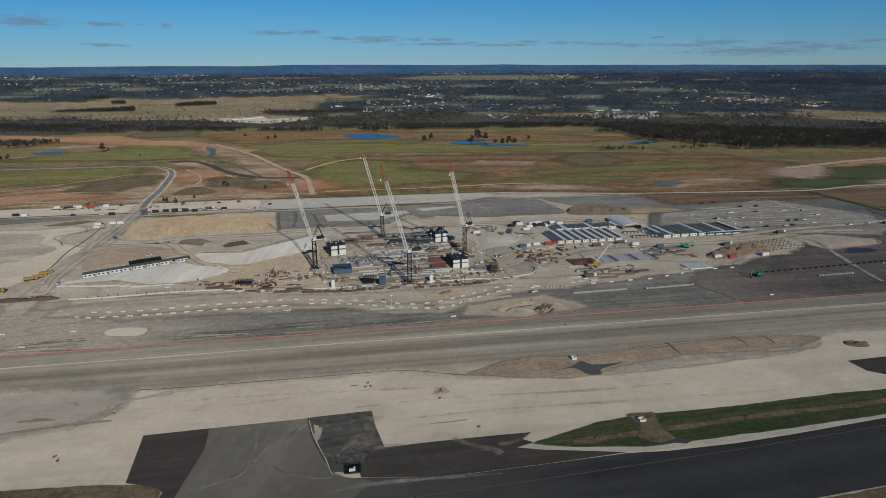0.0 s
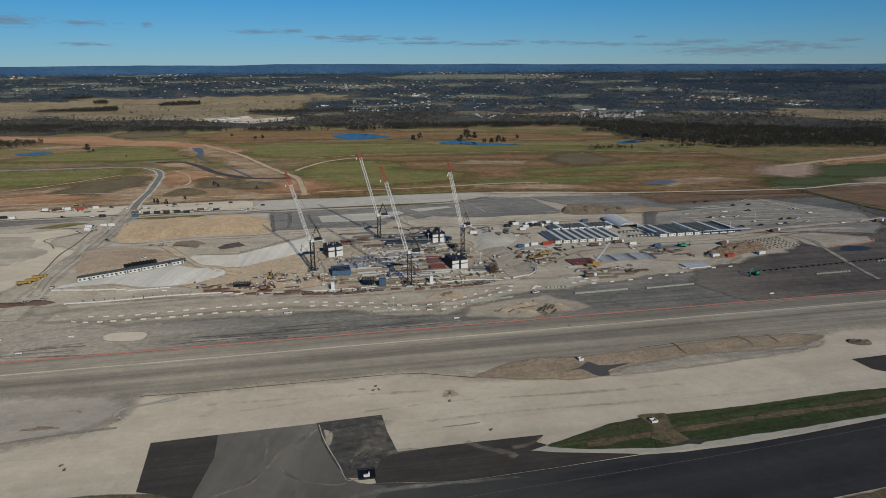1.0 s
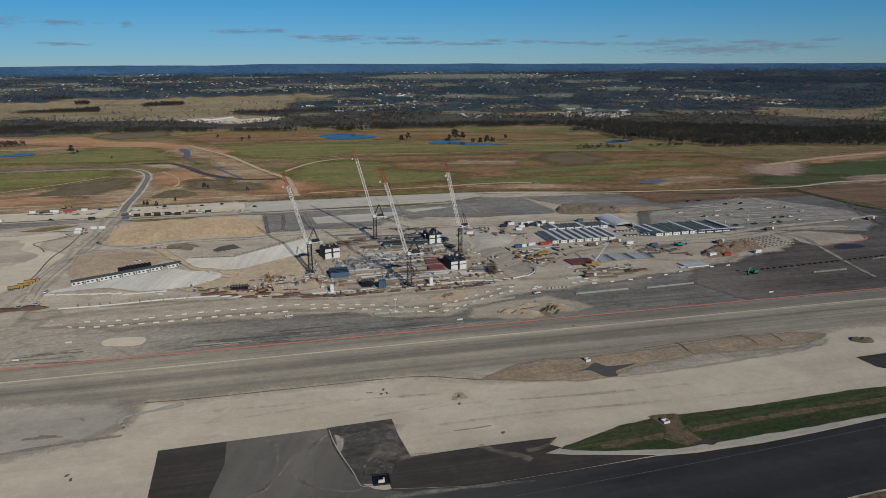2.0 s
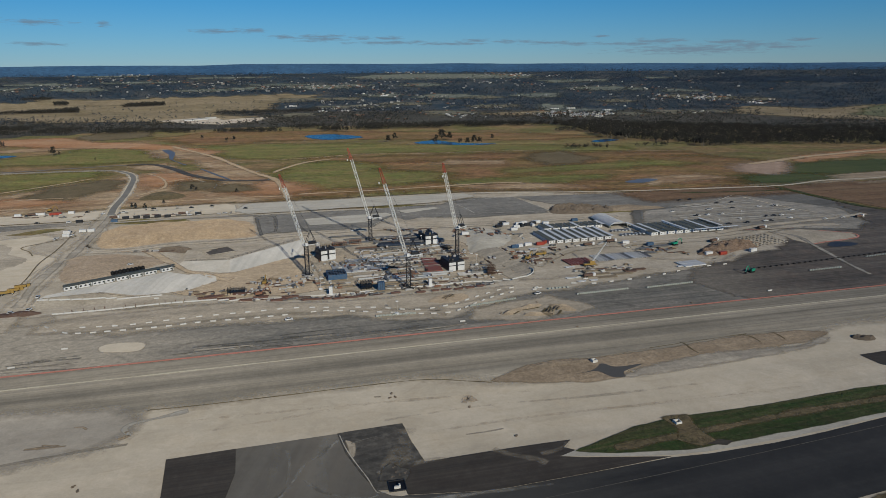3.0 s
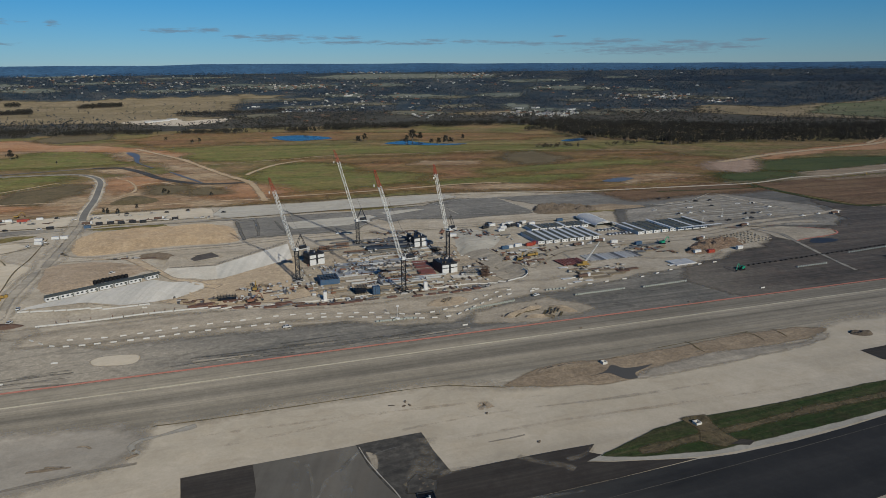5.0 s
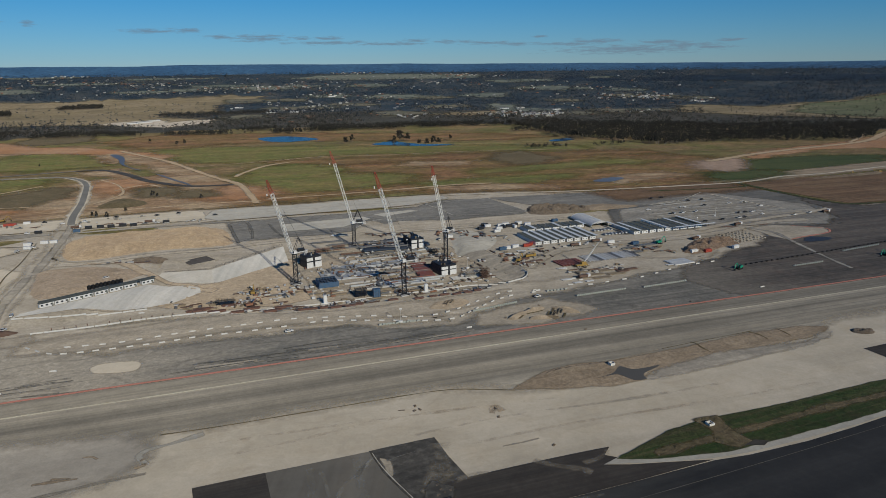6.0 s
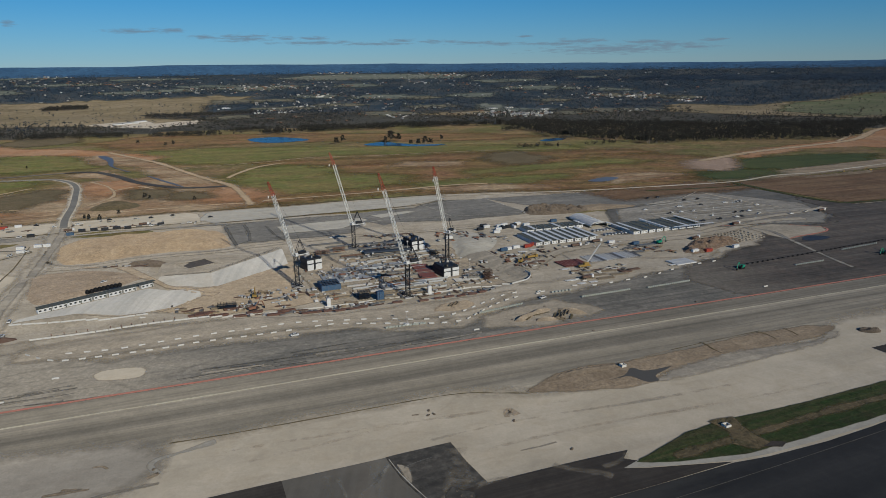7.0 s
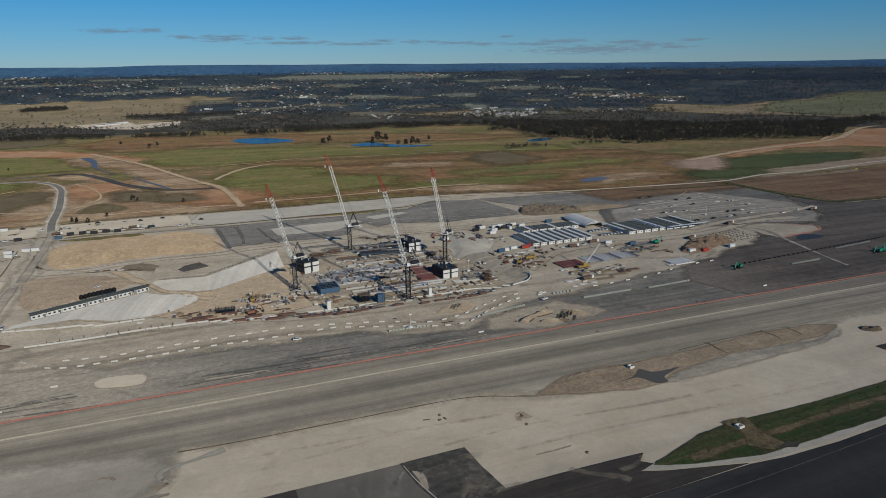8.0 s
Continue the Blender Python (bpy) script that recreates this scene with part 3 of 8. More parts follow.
GX = lines(-5000, -320, 120, 5000, 5.0, 60)
GY = lines(-5000, 400, 650, 5000, 5.0, 60)
xx, yy = np.meshgrid(GX, GY)
zz = gz(xx, yy)
nx, ny = len(GX), len(GY)
ii, jj = np.meshgrid(np.arange(nx - 1), np.arange(ny - 1))
q = (jj * nx + ii).ravel()
quads = np.stack([q, q + 1, q + nx + 1, q + nx], 1)
mid = np.hypot((xx[:-1, :-1] + xx[1:, 1:]) / 2 + 42, (yy[:-1, :-1] + yy[1:, 1:]) / 2 - 17).ravel()
# past 2850 m the ground takes the floor colour that has haze in it
ground = raw("ground", np.stack([xx, yy, zz], -1).reshape(-1, 3), quads[mid < 4880], [M_FIELD, M_PLAINNEAR, M_PLAINHAZE], (mid[mid < 4880] > 2110).astype(int) + (mid[mid < 4880] > 2850))
tagged(ground, "olive and brown grass fields round the works, to the horizon", "ground", kind="structure")

# the far range along the skyline, high to one side and low to the other
az = np.radians(np.arange(-180, 181, 0.25))
shape_az = np.degrees(az)
crest = np.interp(shape_az, [-180, -60, -35, -20, -5, 8, 16, 24, 32, 40, 60, 180], [140, 162, 163, 165, 168, 163, 157, 151, 147, 148, 150, 140])
crest = crest + np.array([4.5 * noise.fractal(Vector((a * 9, 3.3, 0)), 1.0, 2.0, 5) for a in az])
rows_ = []
for r, k in ((4560, 0.0), (4700, 0.45), (4800, 0.85), (4850, 1.0), (4885, 0.9), (4890, -0.4)):
    base = gz(r * np.sin(az) - 42, r * np.cos(az) + 17) - 12
    wob = 1.0 + 0.0 * az
    rows_.append(np.stack([r * np.sin(az) - 42, r * np.cos(az) + 17, base + (crest - base) * k * wob], 1))
n = len(az)
faces = []
for k in range(len(rows_) - 1):
    a = k * n + np.arange(n - 1)
    faces.append(np.stack([a, a + 1, a + n + 1, a + n], 1))
tagged(raw("backdrop", np.concatenate(rows_), np.concatenate(faces), [M_RIDGEHAZE]), "forested range along the horizon, blue haze in its colour", "hills", kind="structure")
# a nearer wooded rise in front of the range, to one side
az2 = np.radians(np.arange(10, 62, 0.12))
rise = np.interp(np.degrees(az2), [10, 15, 19, 23, 29, 33, 38, 45, 62], [45, 60, 74, 70, 80, 77, 82, 82, 80])
rise = rise + np.array([5.5 * noise.fractal(Vector((a * 26, 8.1, 0)), 0.9, 2.0, 6) for a in az2])
rows_ = []
for r, k in ((3980, -0.1), (4150, 0.55), (4280, 0.9), (4340, 1.0), (4400, 0.8), (4520, -0.2)):
    base = gz(r * np.sin(az2) - 42, r * np.cos(az2) + 17) - 4
    rows_.append(np.stack([r * np.sin(az2) - 42, r * np.cos(az2) + 17, base + np.maximum(rise - base, 0) * k - (3 if k < 0 else 0)], 1))
n = len(az2)
faces = [np.stack([k * n + np.arange(n - 1), k * n + np.arange(n - 1) + 1, (k + 1) * n + np.arange(n - 1) + 1, (k + 1) * n + np.arange(n - 1)], 1) for k in range(len(rows_) - 1)]
tagged(raw("hills", np.concatenate(rows_), np.concatenate(faces), [M_HILLSHAZE]), "low dark wooded hills before the range, coloured with blue haze", "hills", kind="structure")


def wobbled(pts, amount, step):
    """The outline in short steps, uneven by about that many metres."""
    out = []
    for (ax, ay), (bx, by) in zip(pts, pts[1:] + pts[:1]):
        n = max(1, int(math.hypot(bx - ax, by - ay) / step))
        for i in range(n):
            x, y = ax + (bx - ax) * i / n, ay + (by - ay) * i / n
            v = noise.noise_vector(Vector((x / 9, y / 9, 0.5))) * 0.5 + noise.noise_vector(Vector((x / 40, y / 40, 7.0)))
            out.append((x + v.x * amount, y + v.y * amount))
    return out


def smooth(pts, closed=False, per=6):
    """A Catmull-Rom line through the points."""
    p = [Vector(v) for v in pts]
    n, out = len(p), []
    for i in range(n if closed else n - 1):
        a, b, c, d = (p[(i + k) % n] if closed else p[min(max(i + k, 0), n - 1)] for k in (-1, 0, 1, 2))
        for s in range(per):
            t = s / per
            out.append(tuple(0.5 * (2 * b + (c - a) * t + (2 * a - 5 * b + 4 * c - d) * t * t + (3 * b - a - 3 * c + d) * t**3)))
    return out if closed else out + [tuple(p[-1])]


def drape(bm, lift):
    """Cut the sheet along a grid, so that it follows the land, and lay it on."""
    xs = [v.co.x for v in bm.verts]
    ys = [v.co.y for v in bm.verts]
    near = min(xs) < 75 and max(xs) > -295 and min(ys) < 640 and max(ys) > 435
    for lo, hi, no, span in ((min(xs), max(xs), Vector((1, 0, 0)), (-300, 76)), (min(ys), max(ys), Vector((0, 1, 0)), (430, 641))):
        cuts = set(np.arange(math.floor(lo / 40) * 40, hi, 40.0)) if max(ys) > 700 or hi - lo > 600 else set()
        if near:
            cuts |= set(np.arange(span[0], span[1], 5.0))
        for v in sorted(cuts):
            if lo < v < hi:
                bmesh.ops.bisect_plane(bm, geom=bm.verts[:] + bm.edges[:] + bm.faces[:], plane_co=no * float(v), plane_no=no)
    bmesh.ops.triangulate(bm, faces=bm.faces[:])
    co = np.array([v.co for v in bm.verts])
    for v, z in zip(bm.verts, gz(co[:, 0], co[:, 1]) + lift):
        v.co.z = z


def thin_out(ob, values):
    """How far each vertex lies out on the rim, where the sheet frays away."""
    a = ob.data.attributes.new("rim", "FLOAT", "POINT")
    a.data.foreach_set("value", np.asarray(values, np.float32))


SOFT = {"earthworks": 6, "dry_field": 70, "green_pasture": 55, "bare_earth": 32, "red_earth": 45, "scrub": 30, "rock_patch": 45, "dry_pasture": 90, "clearing": 60, "quarry": 12, "spoil_yard": 12, "fallow_field": 6, "fill_area": 9, "sandy_fill": 9, "dark_gravel_apron": 9, "subbase_lot": 10, "gravel_lot": 7, "pale_pad": 3, "red_dirt": 5, "dusty_gravel": 7, "runway": 3, "runway_line": 0.5, "pale_apron": 15, "drain_basin": 2.9, "basin_floor": 4, "pit_floor": 4, "haul_ramp": 3, "rubble_patch": 1.5, "scraped_clay": 1.6, "slurry": 1.0, "grass_island": 0.9, "grass_verge": 1.5, "sealed_strip": 4, "bund": 2, "scuffed_asphalt": 0.5, "sand_pad": 2, "dust_veil": 14, "orange_line": 0.4}
sheet_no = [0]


def zone(name, pts, mat, lift, label, category, wobble=0.0, step=4.0, round_=False, kind="structure"):
    """A sheet of ground of its own kind; soft kinds fray away over a rim outside their outline."""
    sheet_no[0] += 1
    lift += 0.0011 * (sheet_no[0] % 9)
    soft = SOFT.get(name, 0)
    pts = list(pts)
    if round_:
        pts = smooth(pts, True)
    if wobble:
        pts = wobbled(pts, wobble, step)
    area = sum(ax * by - bx * ay for (ax, ay), (bx, by) in zip(pts, pts[1:] + pts[:1])) / 2
    if area < 0:
        pts.reverse()

    def pushed(k):
        """The outline moved out by about k metres."""
        n, reach, out = len(pts), max(1, int(soft / max(step if wobble else 12.0, 1.0))), []
        for i, (x, y) in enumerate(pts):
            a, b = pts[(i - reach) % n], pts[(i + reach) % n]
            d = Vector((b[0] - a[0], b[1] - a[1]))
            d = d.normalized() if d.length > 1e-6 else Vector((1, 0))
            w = k * (1 + 0.5 * noise.noise(Vector((x / (3 * soft), y / (3 * soft), 2.0))))
            out.append((x + d.y * w, y - d.x * w))
        return out

    if soft >= 3:
        k = min(0.4 * soft, 0.08 * math.sqrt(abs(area)))
        moved = np.array(pushed(-k))
        deep = inside(np.array(pts, float), moved[:, 0], moved[:, 1]) > 0.45 * k
        pts = [tuple(m_) if ok else p_ for m_, p_, ok in zip(moved.tolist(), pts, deep)]
    bm = bmesh.new()
    bm.faces.new([bm.verts.new((x, y, 0)) for x, y in pts])
    bmesh.ops.recalc_face_normals(bm, faces=bm.faces[:])
    if bm.faces[:][0].normal.z < 0:
        bmesh.ops.reverse_faces(bm, faces=bm.faces[:])
    drape(bm, lift)
    rim = [0.0] * len(bm.verts)
    if soft:
        n, inner, outer = len(pts), pts, pushed(soft)
        zs = gz(*np.array(inner + outer).T) + lift - np.repeat((0.0, 0.03), n)
        ring = [bm.verts.new((x, y, z)) for (x, y), z in zip(inner + outer, zs)]
        rim += [0.0] * n + [1.0] * n
        for i in range(n):
            j = (i + 1) % n
            f = bm.faces.new((ring[i], ring[n + i], ring[n + j], ring[j]))
            f.normal_update()
            if f.normal.z < 0:
                f.normal_flip()
    ob = part(name, bm, mat)
    thin_out(ob, rim)
    return tagged(ob, label, category, kind=kind)


SOFT_LINES = {"haul_road", "dirt_track", "ditch", "lot_row", "white_track", "gravel_edge", "worn_track", "dust_smear", "slurry", "gully", "runway_drain", "red_edge", "slope_edge", "tyre_mark"}


def ribbon(name, pts, width, mat, lift, label, category, uneven=0.0, per=8, core=0.0):
    """A road, track or line along a smooth course."""
    mid_ = smooth(pts, False, per)
    bm, last = bmesh.new(), None
    for i, (x, y) in enumerate(mid_):
        a, b = mid_[max(i - 1, 0)], mid_[min(i + 1, len(mid_) - 1)]
        d = Vector((b[0] - a[0], b[1] - a[1])).normalized()
        w = width / 2 * (1.3 if name in SOFT_LINES else 1.0) * (1 + uneven * noise.noise(Vector((x / 12, y / 12, 0))))
        row = []
        for s in (-1, -0.33, 0.33, 1):
            px_, py_ = x - d.y * w * s, y + d.x * w * s
            row.append(bm.verts.new((px_, py_, g1(px_, py_) + lift)))
        if last:
            for k in range(3):
                bm.faces.new((last[k], row[k], row[k + 1], last[k + 1]))
        last = row
    bmesh.ops.recalc_face_normals(bm, faces=bm.faces[:])
    if bm.faces[:][0].normal.z < 0:
        bmesh.ops.reverse_faces(bm, faces=bm.faces[:])
    ob = part(name, bm, mat)
    if name in SOFT_LINES:
        last_ = len(mid_) - 1
        thin_out(ob, [1.0 if i in (0, last_) else v for i in range(last_ + 1) for v in (1.0, core, core, 1.0)])
    return tagged(ob, label, category, kind="structure")


def along(u, v):
    """Runway plan: u metres along it, v across (away from the viewer is positive), from a point on the orange line."""
    return (2 + u * math.cos(RUN) - v * math.sin(RUN), 378 + u * math.sin(RUN) + v * math.cos(RUN))


def lane(name, u0, u1, v0, v1, mat, lift, label, wobble=0.6):
    return zone(name, [along(u0, v0), along(u1, v0), along(u1, v1), along(u0, v1)], mat, lift, label, name.replace("_", " "), wobble, 9.0)


def pool(name, pts, mat, label, lift=0.7):
    return zone(name, pts, mat, lift, label, "water", 1.5, 6, True)


# ---- the works platform and its pavements ----
zone("earthworks", [(-900, 620), (-478, 745), (-356, 768), (-216, 797), (-195, 790), (52, 832), (160, 835), (250, 806), (300, 795), (440, 812), (455, 720), (463, 691), (485, 675), (560, 690), (1500, 800), (1500, -600), (-900, -600)], M_SITE, 0.06, "grey-tan compacted fill of the works platform", "ground", 2.0, 8.0)

# fields and bare ground beyond the platform
zone("dry_field", [(-160, 835), (12, 862), (160, 846), (250, 826), (330, 798), (440, 815), (420, 880), (520, 960), (600, 1030), (570, 1120), (500, 1190), (400, 1225), (330, 1190), (210, 1185), (90, 1192), (-45, 1175), (-75, 1085), (20, 1040), (70, 1000), (40, 945), (-60, 905), (-150, 880)], M_FIELDBROWN, 0.25, "brown dry grass slope with bare patches", "field", 10, 12)
zone("green_pasture", [(60, 900), (180, 915), (260, 960), (170, 948), (60, 918)], M_GRASS, 0.32, "green strip in the dry field", "field", 6, 10)
zone("green_pasture", [(150, 1010), (300, 1050), (420, 1110), (300, 1090), (160, 1040)], M_GRASS, 0.32, "green strip in the dry field", "field", 9, 10)
zone("bare_earth", [(90, 862), (200, 858), (180, 880), (110, 892), (60, 884)], M_EARTH, 0.34, "bare brown scrape in the dry field", "ground", 5, 8)
zone("bare_earth", [(40, 1130), (140, 1120), (150, 1150), (70, 1170)], M_EARTH, 0.34, "bare eroded scrape on the slope", "ground", 7, 8)
zone("bare_earth", [(300, 880), (420, 930), (400, 960), (300, 920)], M_EARTH, 0.34, "bare brown scrape in the dry field", "ground", 9, 10)
zone("bare_earth", [(680, 1179), (818, 1256), (1032, 1360), (1193, 1480), (1318, 1568), (1496, 1592), (1055, 1151), (965, 1219), (830, 1206), (635, 1094)], M_ORANGE, 0.34, "reddish bare earth below the woods", "ground", 10, 12)
zone("green_pasture", [(-150, 880), (-60, 905), (30, 945), (40, 1010), (-72, 1060), (-60, 1120), (-130, 1190), (-190, 1150), (-198, 1020)], M_GRASS, 0.3, "green pasture in front of the earth bank", "field", 8, 14)
zone("green_pasture", [(-340, 1310), (-240, 1240), (-90, 1310), (180, 1330), (420, 1300), (420, 1390), (180, 1440), (-60, 1500), (-330, 1560), (-440, 1500)], M_GRASS, 0.3, "green pasture below the farm dams", "field", 14, 20)
zone("green_pasture", [(-760, 1320), (-685, 1429), (-664, 1534), (-600, 1520), (-540, 1475), (-450, 1270), (-535, 1226), (-629, 1234), (-760, 1250)], M_GRASS, 0.3, "green pasture beside the creek", "field", 8, 10)
zone("green_pasture", [(-800, 1060), (-601, 1104), (-492, 1117), (-465, 1060), (-471, 1039), (-511, 956), (-560, 940), (-800, 900)], M_GRASS, 0.3, "green pasture inside the road bend", "field", 8, 10)
zone("green_pasture", [(554, 1010), (610, 1058), (700, 1094), (799, 1107), (861, 1092), (791, 1019), (696, 980), (606, 952), (550, 967)], M_GREENFIELD, 0.35, "dark green fenced pasture", "field", 4, 8)
zone("spoil_yard", [(418, 850), (466, 894), (562, 930), (704, 978), (885, 1040), (970, 1066), (884, 980), (680, 914), (585, 887), (544, 868), (476, 857)], M_BASIN, 0.42, "pale graded yard between the fields", "ground", 4, 6)
zone("green_pasture", [(469, 917), (515, 943), (554, 932), (498, 903), (458, 884)], M_GREENFIELD, 0.46, "small green island between tracks", "field", 2, 4)
zone("bare_earth", [(241, 801), (418, 845), (434, 798), (258, 750)], M_FALLOW, 0.42, "red-brown stripped field behind the car park", "field", 1.5, 6)
zone("bare_earth", [(-900, 1500), (-740, 1600), (-600, 1600), (-500, 1520), (-420, 1400), (-440, 1290), (-470, 1340), (-540, 1490), (-660, 1550), (-800, 1480)], M_EARTH, 0.33, "bare tan earth above the creek", "ground", 10, 12)
zone("scrub", [(-816, 1811), (-828, 2040), (-681, 1977), (-640, 1830), (-669, 1780), (-737, 1732)], M_SCRUB, 0.5, "dark scrubby rise below the woods", "scrub", 12, 12)
zone("scrub", [(-295, 900), (-313, 973), (-278, 965), (-278, 906)], M_SCRUB, 0.55, "dry olive scrub on the graded earth", "scrub", 5, 6)
zone("scrub", [(-247, 890), (-242, 931), (-216, 884)], M_SCRUB, 0.55, "dry olive scrub on the graded earth", "scrub", 4, 6)
zone("dry_field", [(-160, 1230), (30, 1245), (170, 1270), (330, 1265), (480, 1240), (330, 1190), (100, 1195), (-40, 1178)], M_FIELDBROWN, 0.28, "brown dry grass along the track", "field", 10, 10)
zone("dry_field", [(-600, 1780), (-440, 1560), (-300, 1640), (-120, 1640), (300, 1560), (420, 1620), (300, 1760), (-200, 1900), (-500, 1960)], M_FIELDBROWN, 0.28, "brown dry paddock round the dams", "field", 20, 16)
zone("bare_earth", [(-700, 800), (-566, 850), (-503, 896), (-469, 982), (-422, 1030), (-403, 1091), (-358, 1087), (-284, 984), (-207, 960), (-158, 822), (-199, 800), (-314, 787), (-371, 769), (-484, 747), (-700, 690)], M_EARTH, 0.35, "bare brown earth beside the access road", "ground", 6, 10)
zone("bare_earth", [(-461, 1173), (-416, 1210), (-345, 1085), (-322, 1120), (-374, 1251), (-460, 1341), (-533, 1521), (-468, 1513), (-345, 1277), (-228, 1042), (-150, 880), (-160, 850), (-274, 977), (-351, 1066)], M_EARTH, 0.4, "graded brown earth round the creek diversion", "ground", 6, 10)
zone("red_earth", [(-1500, 2100), (-1187, 1883), (-977, 1801), (-863, 1838), (-700, 1680), (-600, 1640), (-503, 1555), (-376, 1365), (-452, 1440), (-598, 1521), (-740, 1560), (-888, 1640), (-1500, 1950)], M_ORANGE, 0.4, "orange-red stripped earth", "ground", 12, 18)
zone("fallow_field", [(457, 840), (508, 866), (608, 882), (776, 924), (1200, 980), (1200, 800), (570, 700), (485, 683), (470, 730), (448, 804)], M_FALLOW, 0.35, "brown fallow field with a ditch round it", "field", 2, 14)
zone("scrub", [(-470, 870), (-471, 947), (-437, 1014), (-395, 985), (-403, 923), (-418, 850)], M_SCRUB, 0.5, "dark scrubby patch on the bare slope", "scrub", 9, 6)
zone("rock_patch", [(210, 1188), (243, 1260), (277, 1279), (300, 1180), (260, 1120), (224, 1114)], M_SCRUB, 0.5, "dark stony patch in the pasture", "ground", 9, 8)
QUARRY = [(-819, 2446), (-774, 2526), (-708, 2579), (-668, 2637), (-611, 2456), (-478, 2588), (-460, 2415), (-560, 2232), (-724, 2360)]
DRY_LAND = [(-2041, 3042), (-1814, 3154), (-1615, 3208), (-1562, 3373), (-1291, 3364), (-1108, 3462), (-856, 3562), (-530, 3657), (-394, 3613), (-384, 3391), (-546, 3306), (-564, 3121), (-517, 2977), (-730, 2921), (-691, 2704), (-497, 2560), (-504, 2393), (-716, 2334), (-951, 2458), (-1130, 2420), (-1385, 2610), (-1465, 2530), (-1684, 2494)]
EAST_LAND = [(1384, 2813), (1516, 2667), (1615, 2564), (1821, 2658), (1984, 2645), (2294, 2756), (2514, 2682), (1703, 1841), (1531, 2014), (1437, 2109), (1301, 2256), (1193, 2435)]
FLAT_LAND = [(-318, 4375), (-132, 4523), (65, 4575), (351, 4545), (628, 4468), (870, 4353), (794, 4223), (398, 4268), (60, 4276), (-178, 4316)]
zone("dry_pasture", DRY_LAND, M_TAN, 0.6, "wide tan dry pasture", "field", 50, 40)
zone("dry_pasture", EAST_LAND, M_TAN, 0.6, "tan dry pasture behind the woods", "field", 30, 50)
zone("green_pasture", [(1543, 2318), (1834, 2622), (1986, 2614), (2282, 2740), (2471, 2666), (1878, 2043), (1628, 2030), (1571, 2174)], M_PASTURE, 0.8, "green pasture with farm sheds behind the woods", "field", 25, 40)
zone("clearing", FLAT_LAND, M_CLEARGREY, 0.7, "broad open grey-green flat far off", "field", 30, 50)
zone("quarry", QUARRY, M_QUARRY, 1.0, "pale bare quarry floor", "quarry", 14, 14)

# water
pool("dam", [(-245, 1760), (-192, 1800), (-141, 1765), (-100, 1690), (-163, 1640), (-210, 1664)], M_WATER, "blue farm dam in the pasture")
pool("dam", [(15, 1515), (60, 1577), (84, 1546), (121, 1490), (187, 1470), (130, 1445), (68, 1472)], M_WATER, "blue farm dam with trees on its bank")
pool("dam", [(-815, 1380), (-792, 1421), (-750, 1400), (-770, 1363)], M_WATER, "small blue farm dam")
pool("dam", [(270, 893), (304, 921), (322, 912), (290, 884)], M_CREEK, "shallow blue pool on the dry field")
pool("dam", [(399, 1500), (448, 1550), (470, 1525), (415, 1478)], M_WATER, "blue pond at the edge of the woods")
pool("creek", [(-495, 1458), (-480, 1456), (-449, 1384), (-415, 1261), (-370, 1182), (-384, 1198), (-426, 1276), (-456, 1366)], M_CREEK, "blue creek diversion channel")
pool("creek", [(-329, 1112), (-324, 1110), (-262, 999), (-267, 1000)], M_CREEK, "blue lined channel beside the new road")

# roads and tracks outside
ribbon("haul_road", [(-262, 395), (-268, 430), (-275, 470), (-282, 515), (-293, 575), (-303, 636), (-318, 700), (-330, 750)], 19, M_SITE, 0.50, "tan dirt shoulder of the access road", "road", 0.5)
ribbon("haul_road", [(-270, 440), (-275, 470), (-281, 510), (-291, 570), (-302, 636), (-312, 690), (-324, 740)], 7.5, M_DUST, 0.58, "dusty grey lower part of the access road", "road", 0.3)
ACCESS_ROAD = [(-324, 736), (-338, 785), (-358, 872), (-383, 963), (-401, 1024), (-421, 1071), (-441, 1101), (-473, 1127), (-537, 1129), (-624, 1120), (-708, 1109), (-772, 1095)]
ribbon("haul_road", ACCESS_ROAD, 15, M_PALE, 0.55, "pale gravel verge of the access road", "road", 0.3)
ribbon("road", ACCESS_ROAD, 7, M_ROAD, 0.62, "grey two-lane access road with a sharp bend", "road")
ribbon("ditch", [(-288, 480), (-306, 545), (-312, 590), (-326, 660)], 0.9, M_SCRUB, 0.6, "dark drain beside the access road", "ditch", 0.5)
ribbon("ditch", [(-355, 648), (-318, 640), (-330, 620), (-345, 600), (-332, 585), (-322, 570)], 1.1, M_SCRUB, 0.6, "dark curved drain in the pale fill", "ditch", 0.5)
ribbon("road", [(-900, 1080), (-718, 1125), (-633, 1137), (-570, 1160), (-471, 1199), (-426, 1194)], 9, M_ROAD, 0.6, "grey road along the pasture", "road")
ribbon("road", [(-471, 1199), (-426, 1194), (-374, 1125), (-329, 1050), (-279, 995), (-242, 974), (-190, 978)], 12, M_ROADNEW, 0.75, "freshly sealed black road", "road")
ribbon("dirt_track", [(-298, 1191), (-241, 1221), (-166, 1251), (-87, 1295), (18, 1289), (178, 1313), (337, 1309), (512, 1269)], 4.5, M_TRACK, 0.8, "pale dirt track across the pasture", "track", 0.5)
ribbon("dirt_track", [(-209, 1054), (-201, 1103), (-176, 1181), (-133, 1231)], 9, M_TRACK, 0.7, "pale dirt track", "track", 0.5)
ribbon("dirt_track", [(-503, 1545), (-409, 1391), (-348, 1287), (-285, 1156), (-236, 1056), (-194, 977), (-166, 868), (-155, 815)], 11, M_TRACK, 0.78, "wide pale haul track along the creek", "track", 0.6)
